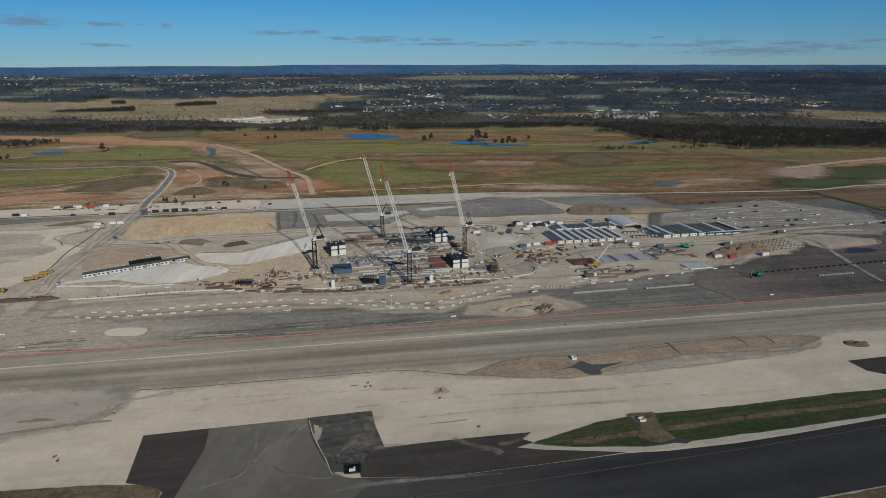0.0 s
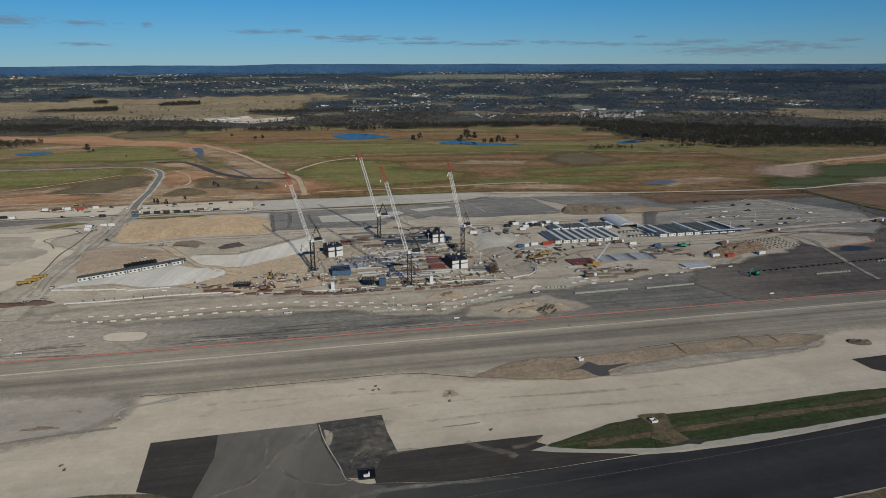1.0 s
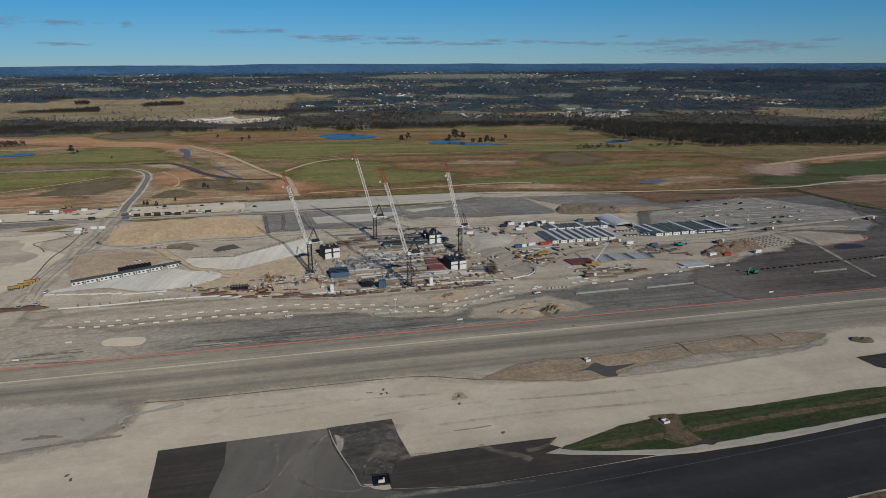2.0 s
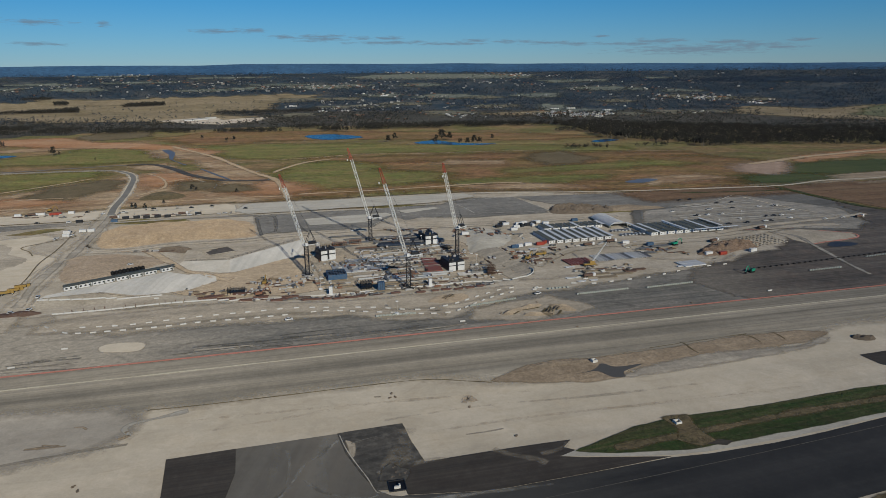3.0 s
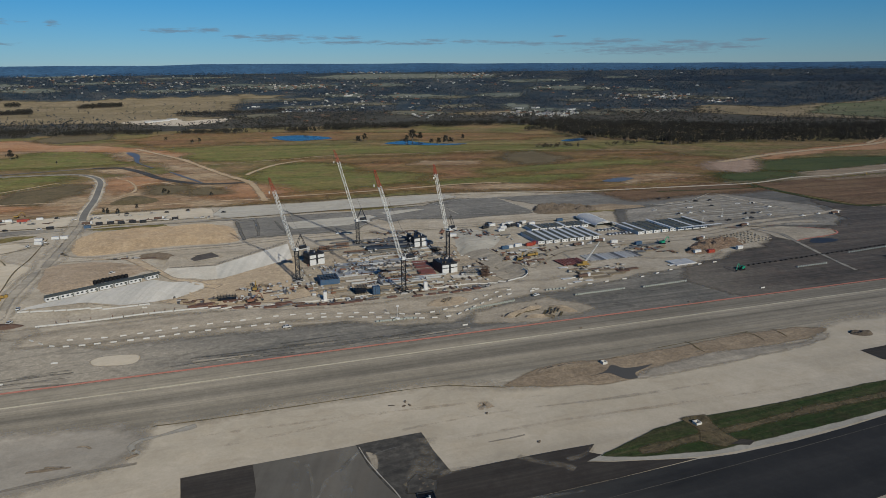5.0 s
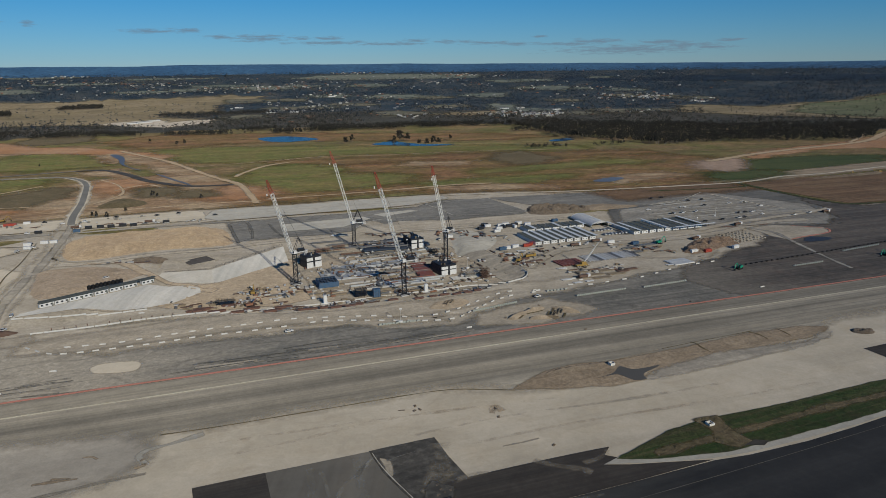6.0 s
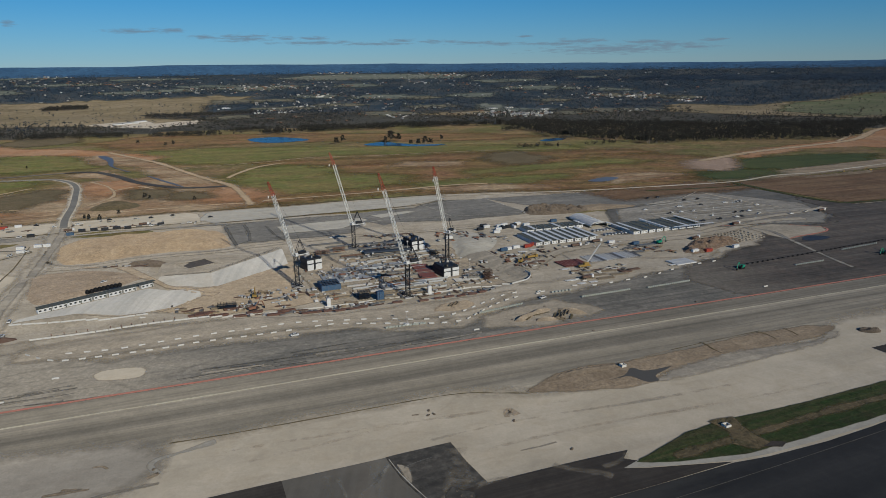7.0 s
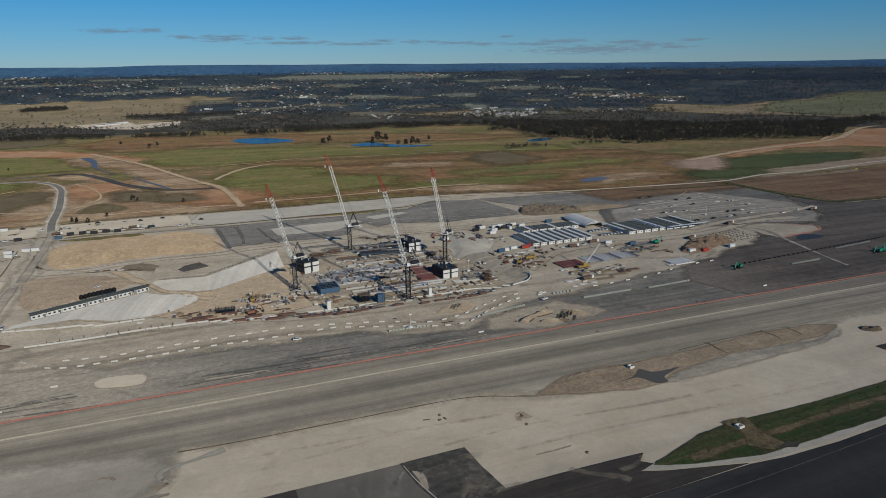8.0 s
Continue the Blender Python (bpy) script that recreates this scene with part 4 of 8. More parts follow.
ribbon("dirt_track", [(-150, 842), (-20, 868), (80, 900), (140, 905)], 8, M_TRACK, 0.6, "pale dirt track behind the platform", "track", 0.6)
ribbon("dirt_track", [(60, 822), (219, 818), (339, 829), (453, 846), (540, 887), (628, 907), (833, 985), (1100, 1060)], 7, M_PALE, 0.6, "pale gravel road along the field", "road", 0.2)
ribbon("dirt_track", [(528, 1064), (585, 1099), (678, 1159), (789, 1216), (906, 1271), (995, 1316), (1095, 1384), (1241, 1517), (1346, 1598), (1457, 1647), (1578, 1675)], 20, M_TRACK, 0.8, "wide pinkish haul road", "road", 0.3)
ribbon("dirt_track", [(996, 1330), (1090, 1416), (1215, 1543), (1325, 1666), (1394, 1757), (1414, 1751)], 11, M_TRACK, 0.85, "pale dirt track", "track", 0.3)
for pts, w_ in (([(-560, 800), (-480, 850), (-420, 860), (-380, 850)], 6), ([(-350, 960), (-320, 1010), (-280, 960), (-230, 900)], 5), ([(-340, 800), (-280, 815), (-200, 830), (-150, 832)], 6), ([(-620, 830), (-540, 900), (-490, 980), (-460, 1040)], 6), ([(-700, 760), (-560, 780), (-400, 790)], 5), ([(-400, 1080), (-360, 1020), (-330, 930), (-345, 850)], 4)):
    ribbon("dirt_track", pts, w_, M_TRACK, 0.5, "pale scraped wheel track over bare earth", "track", 0.9)
zone("red_earth", [(-600, 790), (-520, 830), (-470, 850), (-430, 830), (-480, 800), (-560, 770)], M_ORANGE, 0.44, "orange bare clay beside the road", "ground", 8, 6)
zone("red_earth", [(-390, 1060), (-350, 1070), (-330, 1020), (-350, 950), (-375, 990)], M_ORANGE, 0.44, "orange bare clay inside the road bend", "ground", 8, 6)
zone("red_earth", [(-200, 950), (-165, 930), (-150, 880), (-175, 850), (-215, 880)], M_ORANGE, 0.46, "orange bare clay at the track junction", "ground", 8, 6)
ribbon("ditch", [(446, 838), (453, 777), (459, 720), (468, 691), (490, 679), (600, 696), (900, 740)], 8, M_LAWN, 0.55, "grassy drainage ditch", "ditch", 0.3)
ribbon("ditch", [(300, 798), (430, 810), (446, 838)], 5, M_LAWN, 0.55, "grassy drainage ditch", "ditch", 0.3)

# platform: wide areas first
zone("fill_area", [(-410, 628), (-381, 631), (-346, 645), (-331, 637), (-340, 604), (-331, 583), (-300, 562), (-288, 488), (-296, 474), (-300, 442), (-420, 420), (-600, 500), (-600, 600)], M_PALE, 0.12, "pale levelled fill beside the access road", "ground", 3, 5)
zone("sandy_fill", [(-280, 420), (-240, 425), (-182, 438), (-146, 436), (-100, 425), (-40, 425), (-10, 418), (0, 410), (-43, 402), (-64, 408), (-133, 404), (-164, 396), (-195, 391), (-240, 400)], M_TRENCH, 0.12, "sandy tan fill beside the barriers", "ground", 3, 4)
zone("sandy_fill", [(-240, 425), (-182, 438), (-146, 436), (-100, 428), (-60, 432), (-36, 440), (40, 460), (60, 470), (80, 470), (110, 480), (110, 500), (150, 520), (170, 510), (200, 505), (230, 520), (180, 480), (120, 460), (80, 445), (40, 432), (10, 412), (-10, 420), (-75, 420), (-160, 412), (-230, 410)], M_SITE, 0.16, "tan dusty haul strip", "ground", 3, 4)
zone("dark_gravel_apron", [(-900, 300), (-279, 413), (-241, 409), (-195, 388), (-164, 391), (-133, 400), (-64, 404), (-43, 399), (5, 396), (16, 408), (50, 432), (81, 440), (123, 458), (191, 484), (234, 506), (260, 500), (300, 440), along(300, -14), along(-300, -14), along(-900, -14)], M_DARKGRAVEL, 0.20, "dark streaked gravel apron", "pavement", 6, 3)
zone("subbase_lot", [(191, 484), (234, 506), (275, 530), (300, 550), (331, 590), (384, 584), (420, 620), (440, 690), (455, 725), (485, 672), (1300, 790), along(1300, -16), along(190, -16), (170, 460)], M_LOT, 0.24, "dark reddish-grey graded sub-base", "pavement", 9.0, 3)
zone("gravel_lot", [(180, 590), (215, 700), (250, 806), (300, 797), (438, 812), (456, 722), (446, 690), (425, 612), (384, 580), (331, 588), (276, 598)], M_LOTGREY, 0.22, "dark grey gravel round the car park", "car park", 2.0, 6)
zone("gravel_lot", [(190, 600), (224, 690), (298, 720), (340, 760), (367, 783), (430, 690), (420, 640), (413, 625), (384, 590), (331, 602), (276, 600)], M_PARK, 0.28, "grey streaked gravel car park", "car park", 2.0, 6)
zone("gravel_lot", [(105, 790), (230, 805), (300, 795), (367, 783), (340, 758), (298, 722), (224, 712), (140, 740)], M_GREYPAD, 0.26, "grey gravel behind the sheds", "ground", 2.0, 6)
zone("gravel_lot", [(-172, 712), (-109, 722), (-50, 730), (20, 752), (29, 765), (52, 790), (105, 787), (125, 693), (50, 680), (-37, 690), (-52, 650), (-98, 638), (-148, 632), (-158, 650)], M_GREYPAD, 0.22, "dark grey gravel behind the building pit", "ground", 2.0, 6)
zone("asphalt_square", [(29, 768), (105, 790), (128, 700), (50, 697)], M_GREYPAD, 0.30, "dark grey sealed square", "pavement", 0.5, 8)
zone("asphalt_square", [(-37, 700), (20, 742), (14, 700), (-20, 672)], M_GREYPAD, 0.30, "dark grey sealed square", "pavement", 0.8, 6)
zone("pale_pad", [(-195, 782), (52, 823), (62, 800), (10, 764), (-111, 736), (-180, 718), (-200, 740)], M_PALEPAD, 0.34, "pale grey gravel pad", "pavement", 1.5, 6, False)
zone("pale_pad", [(-600, 712), (-478, 738), (-356, 760), (-216, 787), (-205, 776), (-195, 727), (-314, 712), (-449, 691), (-600, 660)], M_PALE, 0.34, "pale gravel strip with parked machines", "pavement", 1.5, 6)
zone("sealed_strip", [(-600, 650), (-449, 684), (-330, 702), (-326, 690), (-420, 660), (-600, 610)], M_DARKGRAVEL, 0.36, "dark gravel strip", "pavement", 1.0, 6)
zone("pale_pad", [(-120, 690), (-40, 712), (-33, 700), (-60, 668), (-112, 660)], M_PALEPAD, 0.36, "pale grey slab", "pavement", 0.8, 5)
zone("pale_pad", [(-30, 720), (10, 735), (16, 728), (-20, 706)], M_PALEPAD, 0.40, "pale grey slab", "pavement", 0.8, 5)
zone("red_dirt", [(299, 587), (331, 598), (368, 577), (363, 561), (325, 547), (312, 539), (307, 553)], M_SITE, 0.36, "red-edged bare earth", "ground", 4.0, 4)
ribbon("red_edge", [(312, 541), (325, 547), (346, 553), (364, 561), (368, 574), (345, 589)], 2.2, M_RED, 0.46, "red clay edge of the bare earth", "ground", 0.9)
ribbon("red_edge", [(270, 604), (299, 596), (331, 600)], 1.8, M_RED, 0.46, "red clay edge of the bare earth", "ground", 0.9)
pool("tarpaulin_pond", [(322, 537), (335, 548), (349, 542), (342, 535), (325, 532)], M_BLUESLAB, "dark blue lined pond in the sub-base", 0.44)

zone("dusty_gravel", [(13, 393), (17, 409), (37, 421), (66, 430), (82, 418), (88, 406), (76, 399), (49, 389)], M_TRENCH, 0.30, "trodden grey-brown earth round the trenches", "ground", 5, 2.5)

zone("sandy_fill", [(-206, 423), (-162, 436), (-126, 441), (-84, 435), (-46, 437), (-9, 443), (29, 450), (45, 453), (36, 438), (13, 426), (-23, 419), (-66, 414), (-109, 415), (-142, 408), (-168, 404), (-206, 394), (-238, 397), (-239, 412)], M_TRENCH, 0.34, "tan trodden strip in front of the building pit", "ground", 3, 3)

# runway strip and its bands
lane("runway", -1000, 1300, -88, -1.0, M_RUNWAY, 0.32, "grey runway base with long wheel streaks", 0.6)
lane("runway_line", -1000, 1300, -17.3, -16.3, M_RUNLINE, 0.40, "pale dusty seam along the runway", 0.35)
lane("orange_line", -1000, 1300, -0.75, 0.75, M_RED, 0.44, "orange-red sediment fence line", 0.35)

# pale apron, asphalt and grass
PALE_TOP = [(-900, 132), (-183, 262.5), (-170, 265.3), (-150, 269.8), (-146.6, 274.4), (-147.2, 282.8), (-141.5, 288.7), (-140, 294.5), (-119, 297.2), (-77, 304.9), (-23.7, 314), (0, 310.5), (12, 307.7), (31, 307.4), (58, 306.6), (86.6, 311.9), (128, 321), (166, 335), (198, 346), (215, 362), (260, 372), (900, 480)]
zone("pale_apron", PALE_TOP + [(1200, 300), (900, -300), (-900, -300)], M_PALE, 0.42, "pale crushed-stone apron", "pavement", 1.2, 4)
zone("dust_veil", [(-246, 292), (-204, 293), (-175, 296), (-158, 297), (-147, 284), (-146, 275), (-152, 266), (-170, 259), (-181, 254), (-211, 245)], M_VEIL, 0.445, "greyer trodden gravel at the runway edge", "ground", 2, 4)
ribbon("runway_drain", [(-143, 295), (-119, 298), (-77, 305.4), (-23.7, 314.4), (0, 311.2), (12, 308.6)], 0.7, M_SCRUB, 0.5, "thin dark drain line along the runway edge", "ditch", 0.9)
zone("drain_basin", [(12.2, 310), (32.8, 326), (51, 331), (65, 330), (93, 336), (125, 344), (158, 353), (191, 357), (204, 354), (192, 346), (168, 340), (132, 330), (95, 321), (76.7, 316), (81.4, 312), (58, 306.5), (31, 307.5)], M_BASIN, 0.48, "brown scraped earth of a drain basin", "ground", 1.0, 3)
zone("basin_floor", [(76.2, 309.6), (86.8, 317.7), (116, 327.9), (135.7, 332.3), (176.6, 336.7), (200, 346.4), (183.5, 335.2), (131, 320.4), (97.5, 312.2)], M_DUST, 0.52, "grey silt strip along the drain basin", "ground", 0.8, 3)
pool("pond", [(52.6, 313.8), (63.2, 318), (69.4, 324), (74.8, 319.9), (89.1, 322.1), (77.4, 314.9), (76.2, 309.1), (69.9, 308.3), (64.1, 316)], M_MUD, "grey muddy pond in the drain basin", 0.56)
for pts in ([(119, 348), (120.9, 345), (121.1, 339.2), (122.8, 332.6)], [(158, 355.5), (160.5, 352), (161.4, 348.6), (161.9, 343.7)], [(175.5, 357), (176.9, 352), (177, 346.1)]):
    ribbon("gully", pts, 0.9, M_SCRUB, 0.55, "dark eroded gully in the basin bank", "ditch", 0.9)
ribbon("gully", [(99, 341.6), (122, 347.4), (140, 351.5), (161, 356.6)], 0.5, M_SCRUB, 0.55, "dark lip of the basin bank", "ditch", 0.9)
ribbon("gully", [(44, 323), (52, 331), (66, 331.5), (99, 341.6)], 0.5, M_BASIN, 0.56, "earth lip of the basin bank", "ditch", 0.9)

A_OLD = [(-96.9, 259.1), (-57.8, 267.1), (-53.4, 252.1), (-46.8, 237.2), (-40.8, 226.5), (-36, 223), (-26, 221), (-34, 206), (-46, 190), (-94, 190), (-93.6, 222.8), (-93.4, 241.9)]
zone("taxiway", [(-100, 140), (-94, 212), (-30, 222.8), (-0.5, 222.8), (36.6, 230.6), (70.5, 238.2), (86.2, 239.6), (114.6, 244.8), (140.2, 251.4), (187, 265), (300, 300), (700, 420), (900, 440), (900, 300), (156, 216), (128.5, 209), (60, 190), (0, 140)], M_TAXI, 0.50, "dark grey asphalt taxiway", "taxiway", 0.1, 8)
zone("worn_asphalt", A_OLD, M_ASPHALTOLD, 0.54, "dusty grey worn asphalt", "pavement", 0.15, 4)
zone("new_asphalt", [(-122.0, 253.5), (-96.9, 259.1), (-93.4, 241.9), (-93.6, 222.8), (-93.6, 190), (-99, 205), (-98.9, 214.3), (-101.4, 216.5), (-107, 218.5), (-114.5, 220.1)], M_ASPHALT, 0.58, "fresh black asphalt square", "pavement", 0.12, 3)
zone("scuffed_asphalt", [(-57.8, 267.1), (-31.5, 273.2), (-28.2, 258.5), (-23.5, 243.3), (-32.1, 241.1), (-31.8, 229.5), (-36.7, 226.4), (-40.8, 226.5), (-46.8, 237.2), (-53.4, 252.1)], M_ASPHALTDUSTY, 0.60, "dusty dark asphalt square", "pavement", 0.12, 3)
zone("new_asphalt", [(-23.5, 243.3), (-0.5, 248.0), (19.1, 251.6), (35.3, 254.1), (31.3, 248.8), (35.5, 246.3), (28.4, 242.5), (38.1, 240.8), (59.8, 239.4), (70.5, 238.6), (36.6, 230.6), (-0.5, 222.8), (-30.1, 222.8), (-31.8, 229.5), (-32.1, 241.1)], M_ASPHALT, 0.62, "fresh black asphalt strip", "pavement", 0.12, 3)
zone("new_asphalt", [(203, 323), (230, 329), (300, 345), (290, 325), (212, 307), (206, 311)], M_ASPHALT, 0.60, "fresh black asphalt strip", "pavement", 0.12, 3)
ISLAND_TOP = [(35.3, 245.0), (48.9, 252.7), (64.5, 261.6), (83.9, 267.6), (113.3, 272.3), (154.4, 281.7), (180, 287), (200, 290), (320, 330)]
ISLAND_LOW = [(330, 312), (188.6, 268.7), (145.6, 257.5), (104.3, 248.0), (80.3, 243.6), (51.5, 242.8)]
zone("kerb_strip", [(28.4, 242.5), (36, 246.5), (46, 246), (330, 316), (332, 307.5), (188.6, 265.6), (141.6, 252.6), (110, 245.4), (86.2, 240.8), (70.5, 239.4), (50, 240.2)], M_PALEPAD, 0.66, "pale concrete edge strip", "kerb", 0.1, 3)
zone("grass_island", ISLAND_TOP + ISLAND_LOW, M_LAWN, 0.72, "dark green grass island with a worn track", "grass", 0.7, 2.5)
ribbon("worn_track", [(50, 246), (75, 252), (100, 258), (140, 268), (200, 281), (300, 313)], 5, M_SCRUB, 0.78, "worn brown strip through the grass island", "track", 0.7)
zone("grass_verge", [(-170, 213), (-145.0, 216.0), (-129.9, 217.8), (-107.8, 217.8), (-102, 216.3), (-100, 214.3), (-100, 205), (-110, 190), (-170, 190)], M_SCRUB, 0.56, "dry brown-green grass verge", "grass", 0.5, 2)
zone("grass_verge", [(129.0, 207), (156.3, 214.5), (300, 255), (300, 200), (129, 190)], M_SCRUB, 0.56, "dry brown-green grass verge", "grass", 0.5, 3)
for pts, w_, thin_ in (
    ([(-56.9, 262.6), (-63.0, 252.1), (-68.3, 245.7), (-71.2, 235.5), (-75.6, 224.3), (-85.6, 217.3), (-90.8, 215.0)], 2.2, 0.35),
    ([(-76.7, 256.8), (-74.0, 243.7), (-74.0, 229.8), (-78.1, 222.5)], 1.8, 0.4),
    ([(-68.0, 235.5), (-59.6, 226.6), (-46.3, 222.2), (-40.4, 223.5)], 1.6, 0.4),
    ([(-63.3, 264.6), (-62.0, 245.6), (-60.3, 229.6), (-55.7, 213.6)], 5, 0.6),
    ([(-81.1, 260.1), (-79.4, 241.7), (-80.2, 226.1)], 4, 0.62),
    ([(-44.5, 211.9), (-29.5, 217.8), (-5.4, 221.7), (23.5, 225.0)], 2.5, 0.5),
):
    ribbon("dust_smear", pts, w_, M_SMEAR, 0.63, "pale dust smear on the worn asphalt", "dirt", 0.9, core=thin_ * 0.5 + 0.36)
for pts, w_, thin_ in (
    ([(-29.9, 269.1), (-30.5, 258.5), (-32.8, 247.4), (-38.0, 239.1)], 9, 0.5),
    ([(-38.1, 239.9), (-32.5, 244.4), (-27.3, 248.2)], 3.5, 0.35),
    ([(-41.0, 236.4), (-36.5, 241.2), (-34.8, 245.3)], 3, 0.4),
    ([(-29.9, 241.1), (-21.3, 244.3), (-14.7, 245.1)], 3, 0.5),
    ([(3.1, 250.0), (10.8, 244.8), (18.4, 241.3), (22.5, 238.0)], 3.5, 0.5),
    ([(20.8, 244.6), (30.1, 247.9), (34.0, 252.3)], 3, 0.55),
):
    ribbon("dust_smear", pts, w_, M_SITE, 0.68, "pale grey dust dragged over fresh asphalt", "dirt", 0.9, core=thin_ * 0.6 + 0.36)
ribbon("painted_line", [(-60, 199.5), (-0.5, 212.9), (43.8, 223.1), (88.4, 233.9), (137.2, 246.3), (182.1, 258.2), (330, 298)], 0.25, M_ASPHALTOLD, 0.60, "thin pale seam in the taxiway asphalt", "road marking")
zone("sand_pad", [(-192, 370), (-188, 374), (-174, 375), (-169, 369), (-172, 364), (-187, 364)], M_PALE, 0.40, "small pale sand pad", "ground", 0.6, 2, True)

# scrapes and wheel marks on the pale apron
SCRAPES = (
    ([(-180.4, 265.6), (-173.8, 266.5), (-164.6, 267.3)], 1.6, 0.3, M_BASIN),
    ([(-174.9, 268.5), (-167.3, 267.9)], 1.2, 0.3, M_BASIN),
    ([(-146.2, 270.6), (-143.8, 272.0), (-142.3, 273.5)], 2.0, 0.05, M_BASIN),
    ([(-142.0, 273.0), (-146.4, 278.8), (-144.3, 283.5), (-134.7, 287.8), (-123.9, 293.3)], 3.0, 0.35, M_PALEPAD),
    ([(-168.1, 282.2), (-164.6, 282.2), (-162.0, 280.0)], 0.9, 0.1, M_BASIN),
    ([(-185.1, 254.1), (-169.4, 258.9), (-153.3, 263.8), (-140.3, 266.5)], 2.2, 0.35, M_DUST),
)
WHEEL_MARKS = (
    ([(-122.9, 283.8), (-73.6, 289.8), (-22.4, 294.8), (30.3, 298.8)], 3, 0.8, M_SAND),
    ([(-41.0, 276.3), (3.7, 285.9), (55.4, 290.8), (109.8, 298.9)], 2.5, 0.8, M_DUST),
    ([(-20.5, 265.5), (28.1, 274.9), (78.8, 281.1), (159.5, 292.3)], 3, 0.8, M_SAND),
    ([(-111.9, 274.2), (-84.4, 281.7), (-58.1, 289.6)], 3, 0.8, M_SAND),
    ([(-4.0, 288.8), (-1.5, 294.5), (1.1, 289.9)], 4, 0.3, M_SAND),
    ([(-43.8, 298.7), (-40.6, 298.6)], 1.5, 0.1, M_ROCK),
    ([(-6.1, 262.0), (3.3, 263.7), (10.5, 265.6)], 1.2, 0.4, M_DUST),
)
for pts, w_, thin_, mat_ in SCRAPES + WHEEL_MARKS:
    ribbon("tyre_mark", pts, w_, mat_, 0.47, "faint scraped wheel mark on the crushed stone", "dirt", 0.8, core=thin_)

gravel_rng = np.random.default_rng(17)
# dark and pale wheel streaks on the gravel apron, along the runway
for k in range(44):
    u_, v_, l_ = gravel_rng.uniform(-170, -10) if k % 3 else gravel_rng.uniform(-340, -215), gravel_rng.uniform(2.5, 19), gravel_rng.uniform(14, 46)
    bow = gravel_rng.normal(0, 1.0)
    ribbon("tyre_mark", [along(u_, v_), along(u_ + l_ / 2, v_ + bow), along(u_ + l_, v_ + bow * 1.6)], gravel_rng.uniform(0.7, 2.4), M_LOTGREY if k % 4 else M_DUST, 0.36 + 0.001 * k, "dark wheel streak on the gravel apron" if k % 4 else "pale wheel streak on the gravel apron", "dirt", 0.8, core=0.3 + 0.1 * (k % 4))
# bunds and inner tracks behind the pit
zone("pale_pad", [(-166, 696), (-152, 700), (-141, 639), (-151, 627)], M_GREYPAD, 0.40, "grey gravel between the drains", "pavement", 0.8, 4)
for pts, w_ in (([(-169.4, 701.7), (-161.1, 665.0), (-150.6, 622.7)], 3), ([(-168.7, 704.4), (-161.0, 711.7), (-152.7, 705.2), (-144.1, 667.9), (-140.9, 637.0)], 2.6), ([(-132.0, 697.4), (-120.2, 655.5), (-110.1, 631.3)], 2)):
    ribbon("ditch", pts, w_, M_LOTGREY, 0.46, "dark gravel drain behind the mound", "ditch", 0.3)
ribbon("haul_road", [(-306, 640), (-292, 600), (-262, 586), (-218, 602), (-165, 610), (-150, 616)], 3.5, M_DUST, 0.5, "grey dusty track round the mound", "road", 0.6)
ribbon("haul_road", [(-322, 690), (-250, 704), (-180, 712), (-150, 708)], 8, M_DARKGRAVEL, 0.48, "dark gravel haul road round the mound", "road", 0.4)
ribbon("haul_road", [(-300, 580), (-262, 578), (-215, 598), (-160, 606), (-130, 618), (-60, 634), (20, 640), (90, 650), (190, 668)], 9, M_SITE, 0.46, "tan haul road behind the pit", "road", 0.5)
ribbon("haul_road", [(-262, 578), (-228, 560), (-206, 532), (-184, 512), (-150, 500)], 8, M_SAND, 0.5, "sandy track down into the pit", "road", 0.4)
ribbon("haul_road", [(300, 590), (314, 570), (311, 539), (306, 500), (303, 473), (302, 455)], 4, M_PARK, 0.50, "tan dusty track over the sub-base", "road", 0.6)
ribbon("haul_road", [(70, 500), (110, 545), (160, 558), (200, 562), (262, 574), (330, 606), (380, 610)], 12, M_SITE, 0.46, "tan dusty road in front of the offices", "road", 0.5)
ribbon("white_track", [(365, 767), (372, 732), (382, 694), (393, 668)], 3.0, M_PALE, 0.5, "pale strip across the gravel lot", "road", 0.4)
for k in range(13):
    u_ = gravel_rng.uniform(-12, 12)
    ribbon("lot_row", [(228 + 4 * k + u_, 618 + 8.4 * k), (320, 634 + 8.6 * k), (412 - 4 * k + u_, 650 + 8.2 * k)], 2.6 if k % 2 else 3.8, M_PALEPAD if k % 3 else M_DUST, 0.52, "pale gravel row between parked cars", "car park", 0.8, core=0.12)
ribbon("haul_road", [(252, 588), (290, 606), (340, 622), (400, 642), (440, 660)], 10, M_SITE, 0.5, "pale dusty road along the car park", "road", 0.4)
# dark line along the near edge of the pale pad
ribbon("ditch", [(-200, 716), (-110, 733), (8, 760), (60, 792)], 2.5, M_SCRUB, 0.5, "dark line along the pale pad", "ditch", 0.5)

# clearings in the wooded plain
gq = np.random.default_rng(63)
CLEARINGS = []
